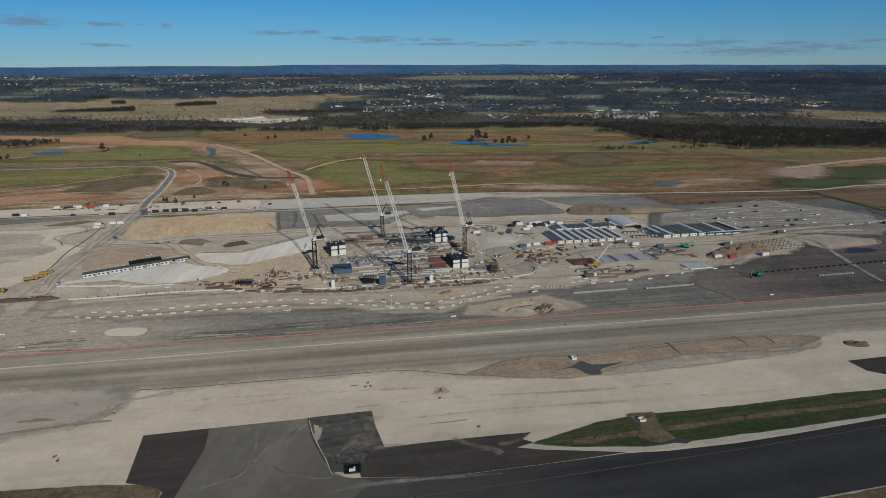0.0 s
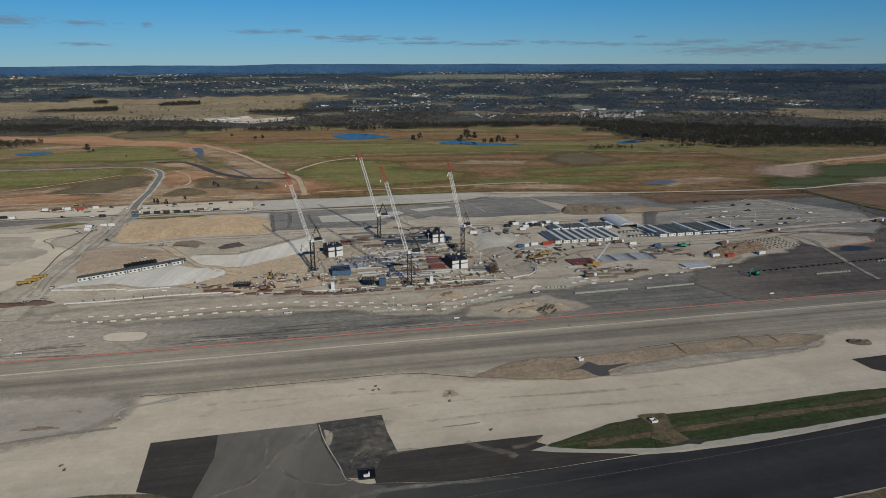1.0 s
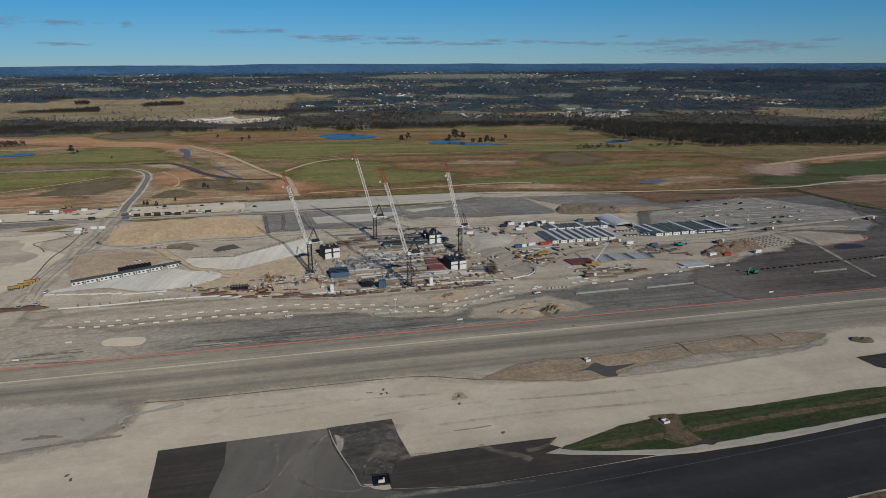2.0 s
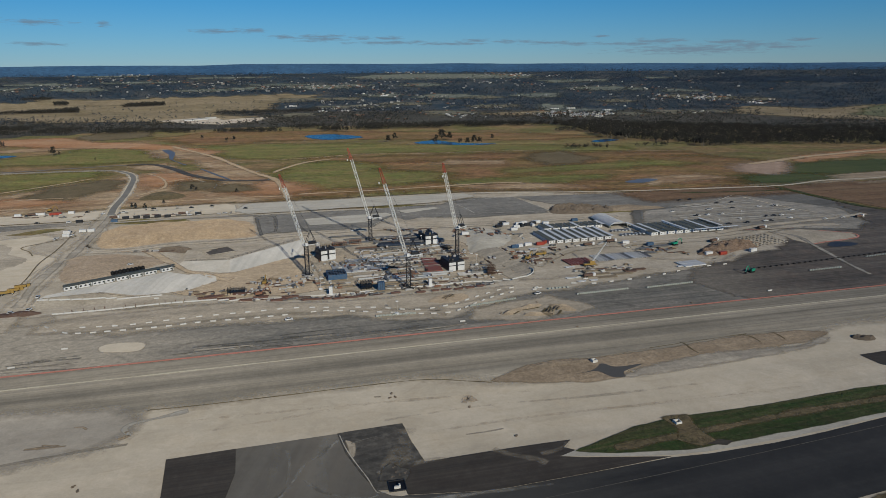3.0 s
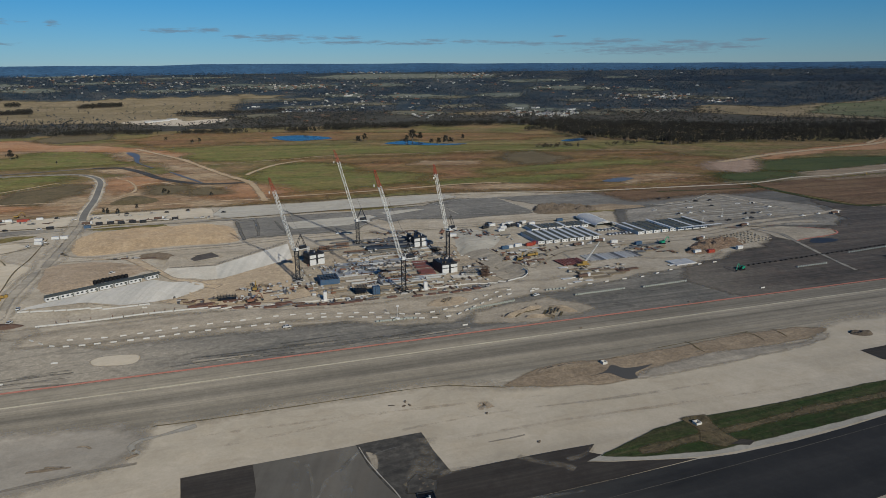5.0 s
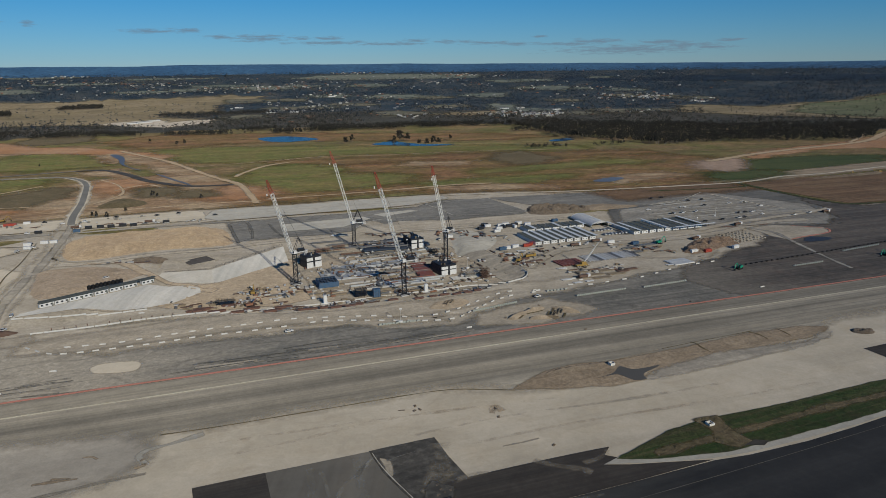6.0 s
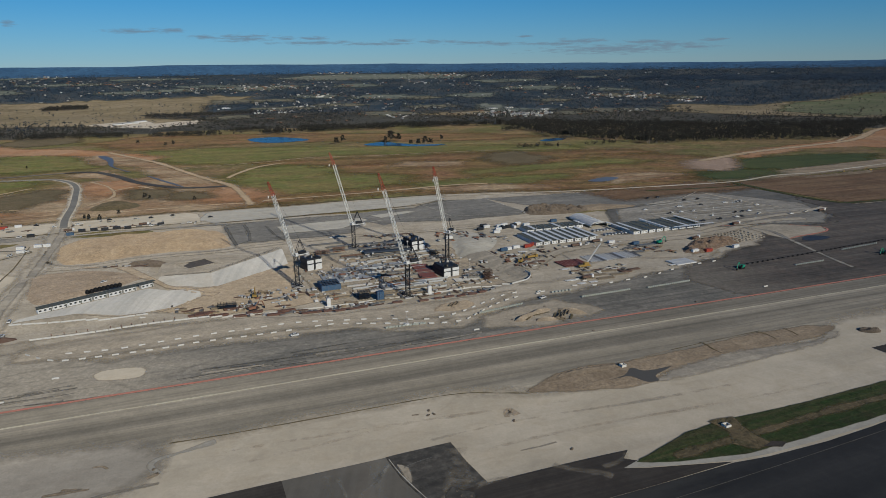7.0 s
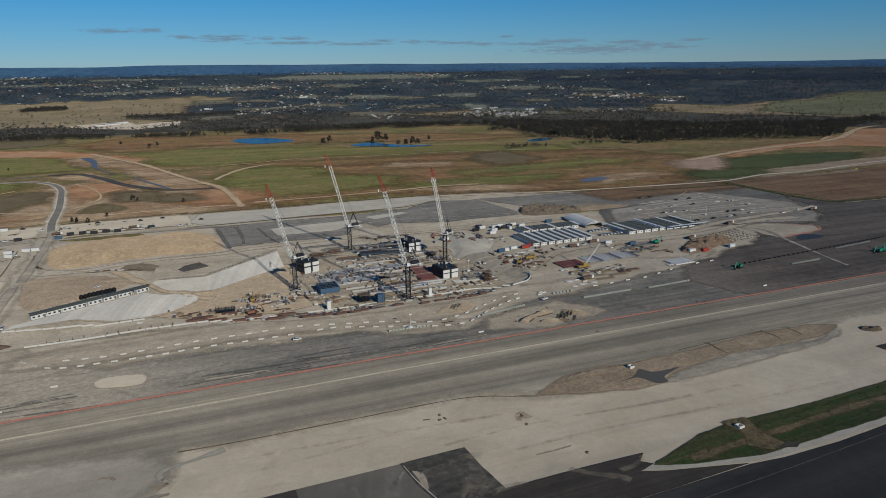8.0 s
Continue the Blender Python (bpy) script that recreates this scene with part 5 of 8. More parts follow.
# place, half width, half depth and kind of cover of each
WEST_CLEARINGS = ((-1985, 3276, 103, 62, 0), (-1966, 3430, 72, 41, 1), (-2255, 3954, 166, 41, 3), (-1957, 3592, 141, 67, 2), (-1864, 3848, 168, 50, 2), (-1974, 4377, 127, 82, 3), (-1592, 3705, 123, 68, 0), (-1642, 4317, 161, 45, 3), (-1402, 4055, 184, 39, 0), (-996, 3781, 176, 45, 0), (-1038, 4351, 237, 44, 3), (-805, 3874, 121, 47, 1), (-662, 4034, 158, 50, 2), (-379, 2673, 86, 100, 1), (-443, 3433, 136, 68, 0))
MIDDLE_CLEARINGS = ((-594, 4648, 219, 49, 3), (-413, 3948, 172, 72, 1), (-254, 3457, 96, 43, 1), (-203, 3091, 148, 73, 1), (-214, 4022, 95, 49, 0), (-77, 3585, 128, 57, 0), (19, 3205, 102, 65, 1), (151, 4004, 114, 61, 2), (245, 3516, 180, 89, 1), (209, 2682, 127, 117, 1), (403, 3431, 81, 42, 0), (418, 3038, 107, 60, 1), (462, 2592, 142, 126, 0), (697, 3470, 113, 88, 0), (639, 2933, 55, 124, 3))
EAST_CLEARINGS = ((948, 4021, 138, 51, 2), (686, 2703, 126, 104, 3), (948, 3703, 39, 45, 2), (1103, 4005, 121, 38, 0), (1079, 3645, 115, 80, 0), (996, 3140, 83, 53, 1), (825, 2467, 57, 89, 1), (1229, 3575, 42, 46, 0), (1476, 3989, 73, 39, 2), (988, 2573, 83, 131, 1), (1316, 3223, 89, 60, 0), (1415, 3439, 100, 45, 2), (1132, 2559, 88, 99, 1), (1437, 3120, 94, 61, 1), (1558, 3016, 85, 44, 0), (2034, 3576, 97, 34, 2))
for k, (x, y, w, h, cover) in enumerate(WEST_CLEARINGS + MIDDLE_CLEARINGS + EAST_CLEARINGS):
    a, ring_ = math.atan2(x + 42, y - 17), []
    for i in range(14):
        b_, q_ = i * 0.4488, gq.uniform(0.55, 1.2)
        ex, ey = math.cos(b_) * w * q_, math.sin(b_) * h * q_
        ring_.append((x + ex * math.cos(-a) - ey * math.sin(-a), y + ex * math.sin(-a) + ey * math.cos(-a)))
    CLEARINGS.append(ring_)
    # past 3500 m every cover turns grey-green, distance haze put into the colour
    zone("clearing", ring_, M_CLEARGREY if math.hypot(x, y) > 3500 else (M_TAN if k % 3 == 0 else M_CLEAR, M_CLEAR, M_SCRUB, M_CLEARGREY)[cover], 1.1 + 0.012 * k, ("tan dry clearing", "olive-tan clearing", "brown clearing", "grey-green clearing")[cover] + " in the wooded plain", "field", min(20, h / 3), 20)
for pts in ([(29, 768), (70, 780), (105, 790)], [(105, 790), (117, 744), (128, 700)], [(128, 700), (90, 698), (50, 697)], [(50, 697), (40, 735), (29, 768)], [(-172, 712), (-109, 724), (-50, 732), (20, 756)], [(-52, 655), (-30, 690), (14, 700), (50, 690)], [(140, 740), (224, 714), (298, 724), (366, 784)]):
    ribbon("gravel_edge", pts, 1.3, M_PALEPAD, 0.5, "pale gravel edge of a pad", "pavement", 0.8)
ribbon("ditch", [(-600, 640), (-449, 690), (-330, 708), (-240, 722), (-200, 730)], 3.0, M_SCRUB, 0.52, "dark bund behind the pale strip", "ditch", 0.8)
ribbon("ditch", [(-330, 770), (-216, 797), (-195, 792), (52, 834), (160, 837)], 4.0, M_SCRUB, 0.52, "weedy edge of the works platform", "ditch", 0.9)

# ---- trees and woods ----
rng = np.random.default_rng(7)


def blob(r, squash=0.8, seed=0):
    """An uneven clump of leaves, eight to twenty faces."""
    g = np.random.default_rng(seed)
    v = np.array([(1, 0, 0), (-1, 0, 0), (0, 1, 0), (0, -1, 0), (0, 0, 1), (0, 0, -1)], float)
    v *= g.uniform(0.7, 1.25, (6, 1)) * r
    v[:, 2] *= squash
    f = np.array([(0, 2, 4), (2, 1, 4), (1, 3, 4), (3, 0, 4), (2, 0, 5), (1, 2, 5), (3, 1, 5), (0, 3, 5)])
    a = g.uniform(0, 6.28)
    rot = np.array([[np.cos(a), -np.sin(a), 0], [np.sin(a), np.cos(a), 0], [0, 0, 1]])
    return v @ rot.T, f


def gum(clumps, seed, tall=1.0, spread=0.34):
    """A gum tree one unit high: a bare trunk with limbs, and an open crown of clumps. Vertices, triangles, material of each."""
    g = np.random.default_rng(seed)
    vs, fs, ms, n = [], [], [], 0

    def add(v, f, m):
        nonlocal n
        vs.append(v), fs.append(f + n), ms.append(np.full(len(f), m))
        n += len(v)

    def limb(p, q, r0, r1):
        a = np.arange(3) * 2.094
        c = np.stack([np.cos(a), np.sin(a), 0 * a], 1)
        v = np.concatenate([p + c * r0, q + c * r1])
        add(v, np.array([(0, 1, 4), (0, 4, 3), (1, 2, 5), (1, 5, 4), (2, 0, 3), (2, 3, 5)]), 0)

    top = np.array([g.uniform(-0.05, 0.05), g.uniform(-0.05, 0.05), 0.62])
    limb(np.zeros(3), top, 0.022, 0.012)
    for i in range(clumps):
        a, h = g.uniform(0, 6.28), g.uniform(0.42, 0.95)
        reach = spread * np.sqrt(max(0.05, 1 - ((h - 0.65) / 0.36) ** 2)) * g.uniform(0.35, 1.0)
        c = np.array([np.cos(a) * reach, np.sin(a) * reach, h])
        size_ = g.uniform(0.06, 0.125) if clumps > 5 else g.uniform(0.085, 0.155)
        v, f = blob(size_, 0.8, seed * 97 + i)
        add(v + c, f, 1)
        if i % 4 == 0:
            limb(top * 0.8, c, 0.009, 0.004)
    return np.concatenate(vs), np.concatenate(fs), np.concatenate(ms)


def plant(name, places, heights, templates, mats, label, category="woods"):
    """Many trees as one mass."""
    V, F, I, n = [], [], [], 0
    which = rng.integers(0, len(templates), len(places))
    spin = rng.uniform(0, 6.28, len(places))
    wide = rng.uniform(0.85, 1.25, len(places))
    for k, (v, f, m) in enumerate(templates):
        sel = np.where(which == k)[0]
        if not len(sel):
            continue
        c, s = np.cos(spin[sel]), np.sin(spin[sel])
        h, w = heights[sel], heights[sel] * wide[sel]
        x = (v[None, :, 0] * c[:, None] - v[None, :, 1] * s[:, None]) * w[:, None] + places[sel, 0:1]
        y = (v[None, :, 0] * s[:, None] + v[None, :, 1] * c[:, None]) * w[:, None] + places[sel, 1:2]
        z = v[None, :, 2] * h[:, None] + gz(places[sel, 0], places[sel, 1])[:, None] - 0.2
        V.append(np.stack([x, y, z], -1).reshape(-1, 3))
        F.append((f[None] + (np.arange(len(sel)) * len(v))[:, None, None]).reshape(-1, 3) + n)
        I.append(np.tile(m, len(sel)))
        n += len(sel) * len(v)
    return tagged(raw(name, np.concatenate(V), np.concatenate(F), mats, np.concatenate(I)), label, category, kind="stuff")


def spots(poly, count, clump=0.0, seed=0):
    """Places scattered within an outline, in clumps where asked."""
    g = np.random.default_rng(seed)
    p = np.asarray(poly, float)
    lo, hi, out = p.min(0), p.max(0), []
    while len(out) < count:
        q = g.uniform(lo, hi, (4000, 2))
        q = q[inside(p, q[:, 0], q[:, 1]) > 0]
        if clump:
            keep = np.array([noise.noise(Vector((a / clump, b / clump, seed * 3.7))) for a, b in q])
            q = q[keep > g.uniform(-0.15, 0.35, len(q))]
        out.extend(q.tolist())
    return np.array(out[:count])


NEAR_GUMS = [gum(13, s, spread=0.26 + 0.03 * (s % 4)) for s in range(8)]
FAR_GUMS = [gum(3, 20 + s, spread=0.3) for s in range(5)]
WOOD_MATS = [M_BARK, M_LEAF]
HAZY_MATS = [M_BARK, M_LEAFHAZE]
WOOD_EAST = [(429, 2000), (455, 1760), (448, 1580), (560, 1430), (590, 1345), (748, 1385), (860, 1375), (1044, 1365), (1110, 1400), (1335, 1650), (1225, 1735), (943, 1830), (700, 1960), (520, 2080)]
WOOD_BELT = [(-1900, 2180), (-1252, 1987), (-1066, 1940), (-881, 1890), (-752, 1930), (-590, 1916), (-432, 1897), (-277, 1885), (27, 1955), (429, 1994), (520, 2080), (365, 2100), (30, 2110), (-250, 2060), (-400, 2000), (-630, 1990), (-900, 2080), (-1100, 2150), (-1400, 2227), (-1900, 2400)]
p = spots(WOOD_EAST, 3700, 0, 1)
tall_ = np.array([13 + 7 * noise.noise(Vector((x / 55, y / 55, 1.5))) for x, y in p])
plant("woodland", p, tall_ * rng.uniform(0.7, 1.3, len(p)), NEAR_GUMS, WOOD_MATS, "dense dark gum woodland with pale trunks")
p = spots(WOOD_BELT, 3200, 60, 2)
plant("woodland", p, rng.uniform(9, 14, len(p)), NEAR_GUMS, WOOD_MATS, "belt of dark gum trees along the creek")
p = spots([(-1010, 1500), (-907, 1500), (-870, 1600), (-900, 1640), (-1100, 1600)], 150, 0, 3)
plant("woodland", p, rng.uniform(9, 14, len(p)), NEAR_GUMS, WOOD_MATS, "dark grove beside the red earth")
p = spots([(-850, 1200), (-775, 1240), (-790, 1270), (-900, 1260)], 40, 0, 31)
plant("woodland", p, rng.uniform(9, 13, len(p)), NEAR_GUMS, WOOD_MATS, "small dark grove by the road")
p = spots([(300, 1318), (520, 1370), (530, 1395), (400, 1375), (300, 1345)], 44, 30, 4)
plant("tree_row", p, rng.uniform(7, 11, len(p)), NEAR_GUMS, WOOD_MATS, "row of small dark trees by the track", "trees")
p = spots([(380, 1750), (450, 1800), (460, 1850), (390, 1790)], 22, 0, 5)
plant("woodland", p, rng.uniform(9, 13, len(p)), NEAR_GUMS, WOOD_MATS, "dark clump of trees on the pasture")
p = spots([(1040, 1440), (1500, 1700), (2000, 1900), (2000, 2050), (1400, 1790), (1300, 1700)], 500, 60, 6)
plant("woodland", p, rng.uniform(10, 16, len(p)), NEAR_GUMS, WOOD_MATS, "dark gum trees beyond the haul road")

# the wide wooded plain: thick bands, clearings, scattered pasture trees
OPEN_LAND = [DRY_LAND, QUARRY, EAST_LAND, FLAT_LAND] + CLEARINGS
ring = []
g = np.random.default_rng(11)
while len(ring) < 38000:
    r = np.sqrt(g.uniform(2080.0**2, 4800.0**2, 6000))
    a = np.radians(g.uniform(-42, 50, 6000))
    q = np.stack([r * np.sin(a) - 42, r * np.cos(a) + 17], 1)
    k = np.array([noise.noise(Vector((x / 330, y / 210, 5.1))) + 0.5 * noise.noise(Vector((x / 90, y / 60, 2.2))) for x, y in q])
    keep = k + np.interp(r, [2080, 2700, 3400, 4400], [0.02, 0.10, 0.28, 0.42]) > g.uniform(-0.45, 0.25, len(q))
    for land in OPEN_LAND:
        keep &= (inside(land, q[:, 0], q[:, 1]) < 0) | (g.uniform(0, 1, len(q)) < 0.011)
    ring.extend(q[keep].tolist())
p = np.array(ring[:38000])
# trees beyond about 2750 m get the leaves with painted haze
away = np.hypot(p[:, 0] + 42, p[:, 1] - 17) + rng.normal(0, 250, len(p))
for part_, mats_, label_ in ((p[away < 2750], WOOD_MATS, "dark woods between the clearings of the plain"), (p[away >= 2750], HAZY_MATS, "dark wooded plain with clearings, far off, tinted with blue haze")):
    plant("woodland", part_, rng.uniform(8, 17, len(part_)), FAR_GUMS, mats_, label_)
p = spots([(-1543, 2762), (-1469, 2816), (-1256, 2888), (-1303, 2998), (-1371, 2896), (-1479, 2837)], 900, 0, 12)
plant("woodland", p, rng.uniform(11, 18, len(p)), FAR_GUMS, WOOD_MATS, "dark strip of trees in the dry pasture")
p = spots([(-1168, 3087), (-1012, 3178), (-1037, 3257), (-1119, 3248), (-1164, 3192)], 620, 0, 14)
plant("woodland", p, rng.uniform(12, 17, len(p)), FAR_GUMS, WOOD_MATS, "dark planted block of trees in the dry pasture")
p = spots([(-1464, 3143), (-1409, 3155), (-1441, 3228), (-1497, 3216)], 150, 0, 17)
plant("woodland", p, rng.uniform(12, 17, len(p)), FAR_GUMS, WOOD_MATS, "dark clump of trees in the dry pasture")
p = spots([(-1664, 3281), (-1556, 3330), (-1574, 3370), (-1683, 3320)], 260, 0, 18)
plant("woodland", p, rng.uniform(9, 14, len(p)), FAR_GUMS, WOOD_MATS, "low dark hedge of trees in the dry pasture")
p = spots([(-680, 2702), (-550, 2723), (-320, 2805), (-325, 2957), (-516, 2899), (-711, 2844)], 700, 0, 19)
plant("woodland", p, rng.uniform(10, 16, len(p)), FAR_GUMS, WOOD_MATS, "dark gum trees behind the quarry")
p = spots([(-1200, 2190), (-500, 2150), (-420, 2480), (-900, 2560), (-1400, 2500)], 230, 30, 15)
p = p[inside(QUARRY, p[:, 0], p[:, 1]) < -25]
plant("woodland", p, rng.uniform(10, 17, len(p)), FAR_GUMS, HAZY_MATS, "scattered pasture trees")


p = spots(EAST_LAND, 240, 90, 23)
plant("woodland", p, rng.uniform(9, 16, len(p)), FAR_GUMS, WOOD_MATS, "scattered trees in the pasture behind the woods")


def leafy(seed, leaf=0.05, clumps=16, per=26):
    """Trunk with limbs and a crown of many small leaf clusters, one unit high."""
    g = np.random.default_rng(seed)
    trunk, crown = bmesh.new(), bmesh.new()
    top = Vector((g.uniform(-0.05, 0.05), g.uniform(-0.05, 0.05), 0.5))
    bmesh.ops.create_cone(trunk, cap_ends=True, segments=7, radius1=0.028, radius2=0.014, depth=0.5, matrix=Matrix.Translation((0, 0, 0.25)))
    for _ in range(clumps):
        a, h = g.uniform(0, 6.28), g.uniform(0.4, 0.95)
        reach = 0.36 * math.sqrt(max(0.05, 1 - ((h - 0.62) / 0.38) ** 2)) * g.uniform(0.3, 1)
        c = Vector((math.cos(a) * reach, math.sin(a) * reach, h))
        bar(trunk, top * g.uniform(0.6, 1.0), c, 0.006, 3)
        for _ in range(per):
            o = Vector(g.normal(0, 0.055, 3))
            m = Matrix.Translation(c + o) @ Euler(g.uniform(0, 6.28, 3)).to_matrix().to_4x4()
            w = leaf * g.uniform(0.6, 1.3)
            vs = [crown.verts.new(m @ Vector(q)) for q in ((-w, -w * 0.5, 0), (w, -w * 0.4, 0), (w * 0.7, w * 0.5, 0), (-w * 0.8, w * 0.6, 0))]
            crown.faces.new(vs)
    return trunk, crown


TREE_KINDS = []
for s in range(3):
    t_, c_ = leafy(40 + s)
    kind = thing("tree", "dark green gum tree with an open crown in the pasture", "tree", "pasture trees")
    part("trunk", t_, M_BARK, kind, "pale bark trunk")
    part("crown", c_, M_LEAF, kind)
    TREE_KINDS.append(kind)
first = dict.fromkeys(TREE_KINDS, True)
for i, (x, y, h) in enumerate([(-680, 1393, 17), (-672, 1402, 8), (-41, 1554, 15), (-25, 1583, 17), (-485, 1725, 10), (-407, 1639, 10), (-395, 1655, 11), (60, 1500, 13), (79, 1560, 26), (96, 1572, 18), (66, 1556, 15), (125, 1462, 15), (140, 1459, 19), (152, 1470, 15), (112, 1475, 12), (193, 1571, 12), (-172, 1880, 16), (-150, 1875, 14), (-560, 1290, 5), (-287, 905, 7), (-280, 898, 5), (-224, 871, 5), (-312, 775, 6), (-318, 781, 5), (-300, 768, 6), (-290, 800, 5)]):
    kind = TREE_KINDS[i % 3]
    m = pose(x, y, g1(x, y) + 0.1, 0, 0, i * 77)
    if first[kind]:
        kind.matrix_basis = m @ Matrix.Diagonal((h, h, h, 1))
        first[kind] = False
    else:
        made = copy_thing(kind, m)
        made.scale = (h, h, h)

p = spots([(-2000, 2600), (-1269, 3200), (-560, 3400), (-420, 2900), (-450, 2500), (-1500, 2400)], 190, 70, 16)
plant("woodland", p, rng.uniform(10, 16, len(p)), FAR_GUMS, HAZY_MATS, "clumps of trees in the wide dry pasture")

# ---- heaps and banks ----
def heap(name, outline, height, mat, label, bank=8.0, cell=2.2, rough=0.5, lift=0.1):
    """A spoil heap with sloping sides and an uneven top on its outline."""
    p = np.asarray(wobbled(smooth(outline, True, 4), 1.2, 5.0))
    lo, hi = p.min(0) - cell, p.max(0) + cell
    gx, gy = np.arange(lo[0], hi[0] + cell, cell), np.arange(lo[1], hi[1] + cell, cell)
    X, Y = np.meshgrid(gx, gy)
    d = inside(p, X, Y)
    k = np.clip(d / bank, 0, 1)
    N = np.array([noise.fractal(Vector((a / 9, b / 9, 1.0)), 0.8, 2.1, 5) for a, b in zip(X.ravel(), Y.ravel())]).reshape(X.shape)
    N += 0.45 * np.array([noise.noise(Vector((a / 2.6, b / 2.6, 4.0))) for a, b in zip(X.ravel(), Y.ravel())]).reshape(X.shape)
    Z = gz(X, Y) + np.where(d > 0, lift + height * (k * k * (3 - 2 * k)) * (1 + 0.12 * N) + rough * N * k, -0.25)
    nx_, ny_ = len(gx), len(gy)
    i_, j_ = np.meshgrid(np.arange(nx_ - 1), np.arange(ny_ - 1))
    a = (j_ * nx_ + i_).ravel()
    f = np.stack([a, a + 1, a + nx_ + 1, a + nx_], 1)
    f = f[(d.ravel()[f] > -cell * 1.2).all(1)]
    ob = raw(name, np.stack([X, Y, Z], -1).reshape(-1, 3), f, [mat])
    ob.data.polygons.foreach_set("use_smooth", np.ones(len(f), bool))
    return tagged(ob, label, "heap", kind="structure")


heap("earth_mound", [(-283, 598), (-301, 660), (-256, 682), (-197, 692), (-172, 682), (-159, 644), (-161, 618), (-216, 611), (-258, 591)], 6.0, M_MOUND, "flat-topped mound of sandy tan earth", 24, 2.6, 0.35)
heap("earth_mound", [(-262, 482), (-285, 545), (-262, 556), (-235, 552), (-205, 532), (-213, 513), (-240, 488)], 1.3, M_BROWNPAD, "low flat pad of brown earth behind the huts", 9, 2.4, 0.3)
heap("spoil_heap", [(126, 698), (140, 683), (178, 688), (196, 700), (186, 722), (144, 734)], 2.4, M_ROCK, "long ragged heap of brown spoil", 6, 1.4, 2.2)
heap("spoil_heap", [(190, 700), (204, 692), (246, 702), (250, 714), (214, 728), (192, 720)], 1.3, M_BASIN, "low spread-out tail of the spoil heap", 8, 1.8, 0.8)
heap("spoil_heap", [(204, 522), (226, 550), (248, 562), (270, 556), (266, 540), (240, 528), (220, 515)], 1.9, M_RUBBLE, "ragged brown heap of stripped soil", 6, 1.3, 2.4)
heap("spoil_bank", [(26, 558), (31, 605), (30, 624), (51, 630), (69, 604), (68, 585), (53, 559), (36, 554)], 3.2, M_PALEPAD, "pale grey cut bank with a rubble-strewn top", 12, 1.8, 0.25)
zone("bare_earth", [(480, 985), (515, 1055), (545, 1085), (592, 1085), (566, 1036), (530, 980), (495, 962)], M_CLAY, 0.6, "eroded pinkish clay cutting", "ground", 8, 6)
heap("spoil_heap", [(30, 400), (40, 410), (56, 417), (58, 413), (44, 405), (36, 398)], 1.7, M_SAND, "long sandy spoil ridge beside the trenches", 3, 1.0, 0.5, 0.3)
heap("spoil_heap", [(62, 416), (74, 412), (78, 403), (72, 402), (66, 409)], 1.9, M_SAND, "sandy spoil ridge beside the trenches", 3, 1.0, 0.5, 0.3)
heap("spoil_heap", [(44, 396), (60, 396), (62, 400), (46, 401)], 1.2, M_SAND, "low sandy spoil ridge", 2, 0.9, 0.4, 0.3)
heap("spoil_heap", [(-14, 428), (-6, 440), (10, 444), (16, 434), (4, 424)], 0.8, M_SAND, "low sandy heap beside the barriers", 4, 1.2, 0.5)
heap("spoil_heap", [(-205, 566), (-221, 572), (-229, 582), (-213, 592), (-199, 580)], 1.6, M_ROCK, "small brown dirt heap", 5, 1.5, 0.5)
heap("spoil_heap", [(-330, 828), (-330, 872), (-300, 880), (-278, 850), (-290, 826)], 4, M_SCRUB, "grassed olive mound on bare earth", 16, 4, 0.3)
heap("spoil_heap", [(213, 346), (219, 349), (226, 344), (222, 340), (215, 342)], 1.4, M_ROCK, "dark pile of broken rock", 2, 0.7, 0.8, 0.5)
heap("spoil_heap", [(560, 860), (640, 882), (700, 900), (690, 886), (600, 862)], 3.5, M_ROCK, "row of pale spoil along the field", 6, 3, 1.5)
heap("earth_bank", [(30, 325), (52, 331), (64, 330), (58, 325), (45, 323)], 0.7, M_BASIN, "eroded brown bank of the drain basin", 3, 1.0, 0.5, 0.5)

# sprayed slopes and pit floor
def bench(name, corners, faces, mats, index, label, category):
    """A filled bench with straight cut faces: its corners, and its faces by corner."""
    bm = bmesh.new()
    vs = [bm.verts.new(c) for c in corners]
    for f, k in zip(faces, index):
        bm.faces.new([vs[i] for i in f]).material_index = k
    bmesh.ops.recalc_face_normals(bm, faces=bm.faces[:])
    bmesh.ops.triangulate(bm, faces=[f for f in bm.faces if len(f.verts) > 4])
    return tagged(part(name, bm, mats), label, category, kind="structure")


bench("sprayed_slope", [(-192, 527, 4.5), (-158.7, 532.7, 3.4), (-137, 561, 3.2), (-111.4, 595.3, 2.6), (-116, 608, 0.3), (-160, 600, 0.3), (-198, 562, 4.3), (-155.1, 517.7, -3.1), (-131, 544, -3.2), (-106, 569, -3.2), (-168, 511.5, -0.6), (-199, 519, 0.2)], [(0, 1, 2, 3, 4, 5, 6), (1, 7, 8, 2), (2, 8, 9, 3), (0, 11, 10, 7, 1), (3, 9, 4), (0, 6, 11)], [M_SITE, M_SHOTCRETE, M_SHOTCRETE2], [0, 1, 1, 2, 1, 0], "pale grey sprayed-concrete faces of the bench beside the pit", "slope")
zone("sprayed_slope", [(-262, 448), (-246, 462), (-196, 499), (-183, 505), (-163, 506), (-161, 499), (-174, 477), (-190, 461), (-228, 456)], M_SHOTCRETE, 0.5, "pale grey sprayed-concrete slope below the site huts", "slope", 0.15, 3)
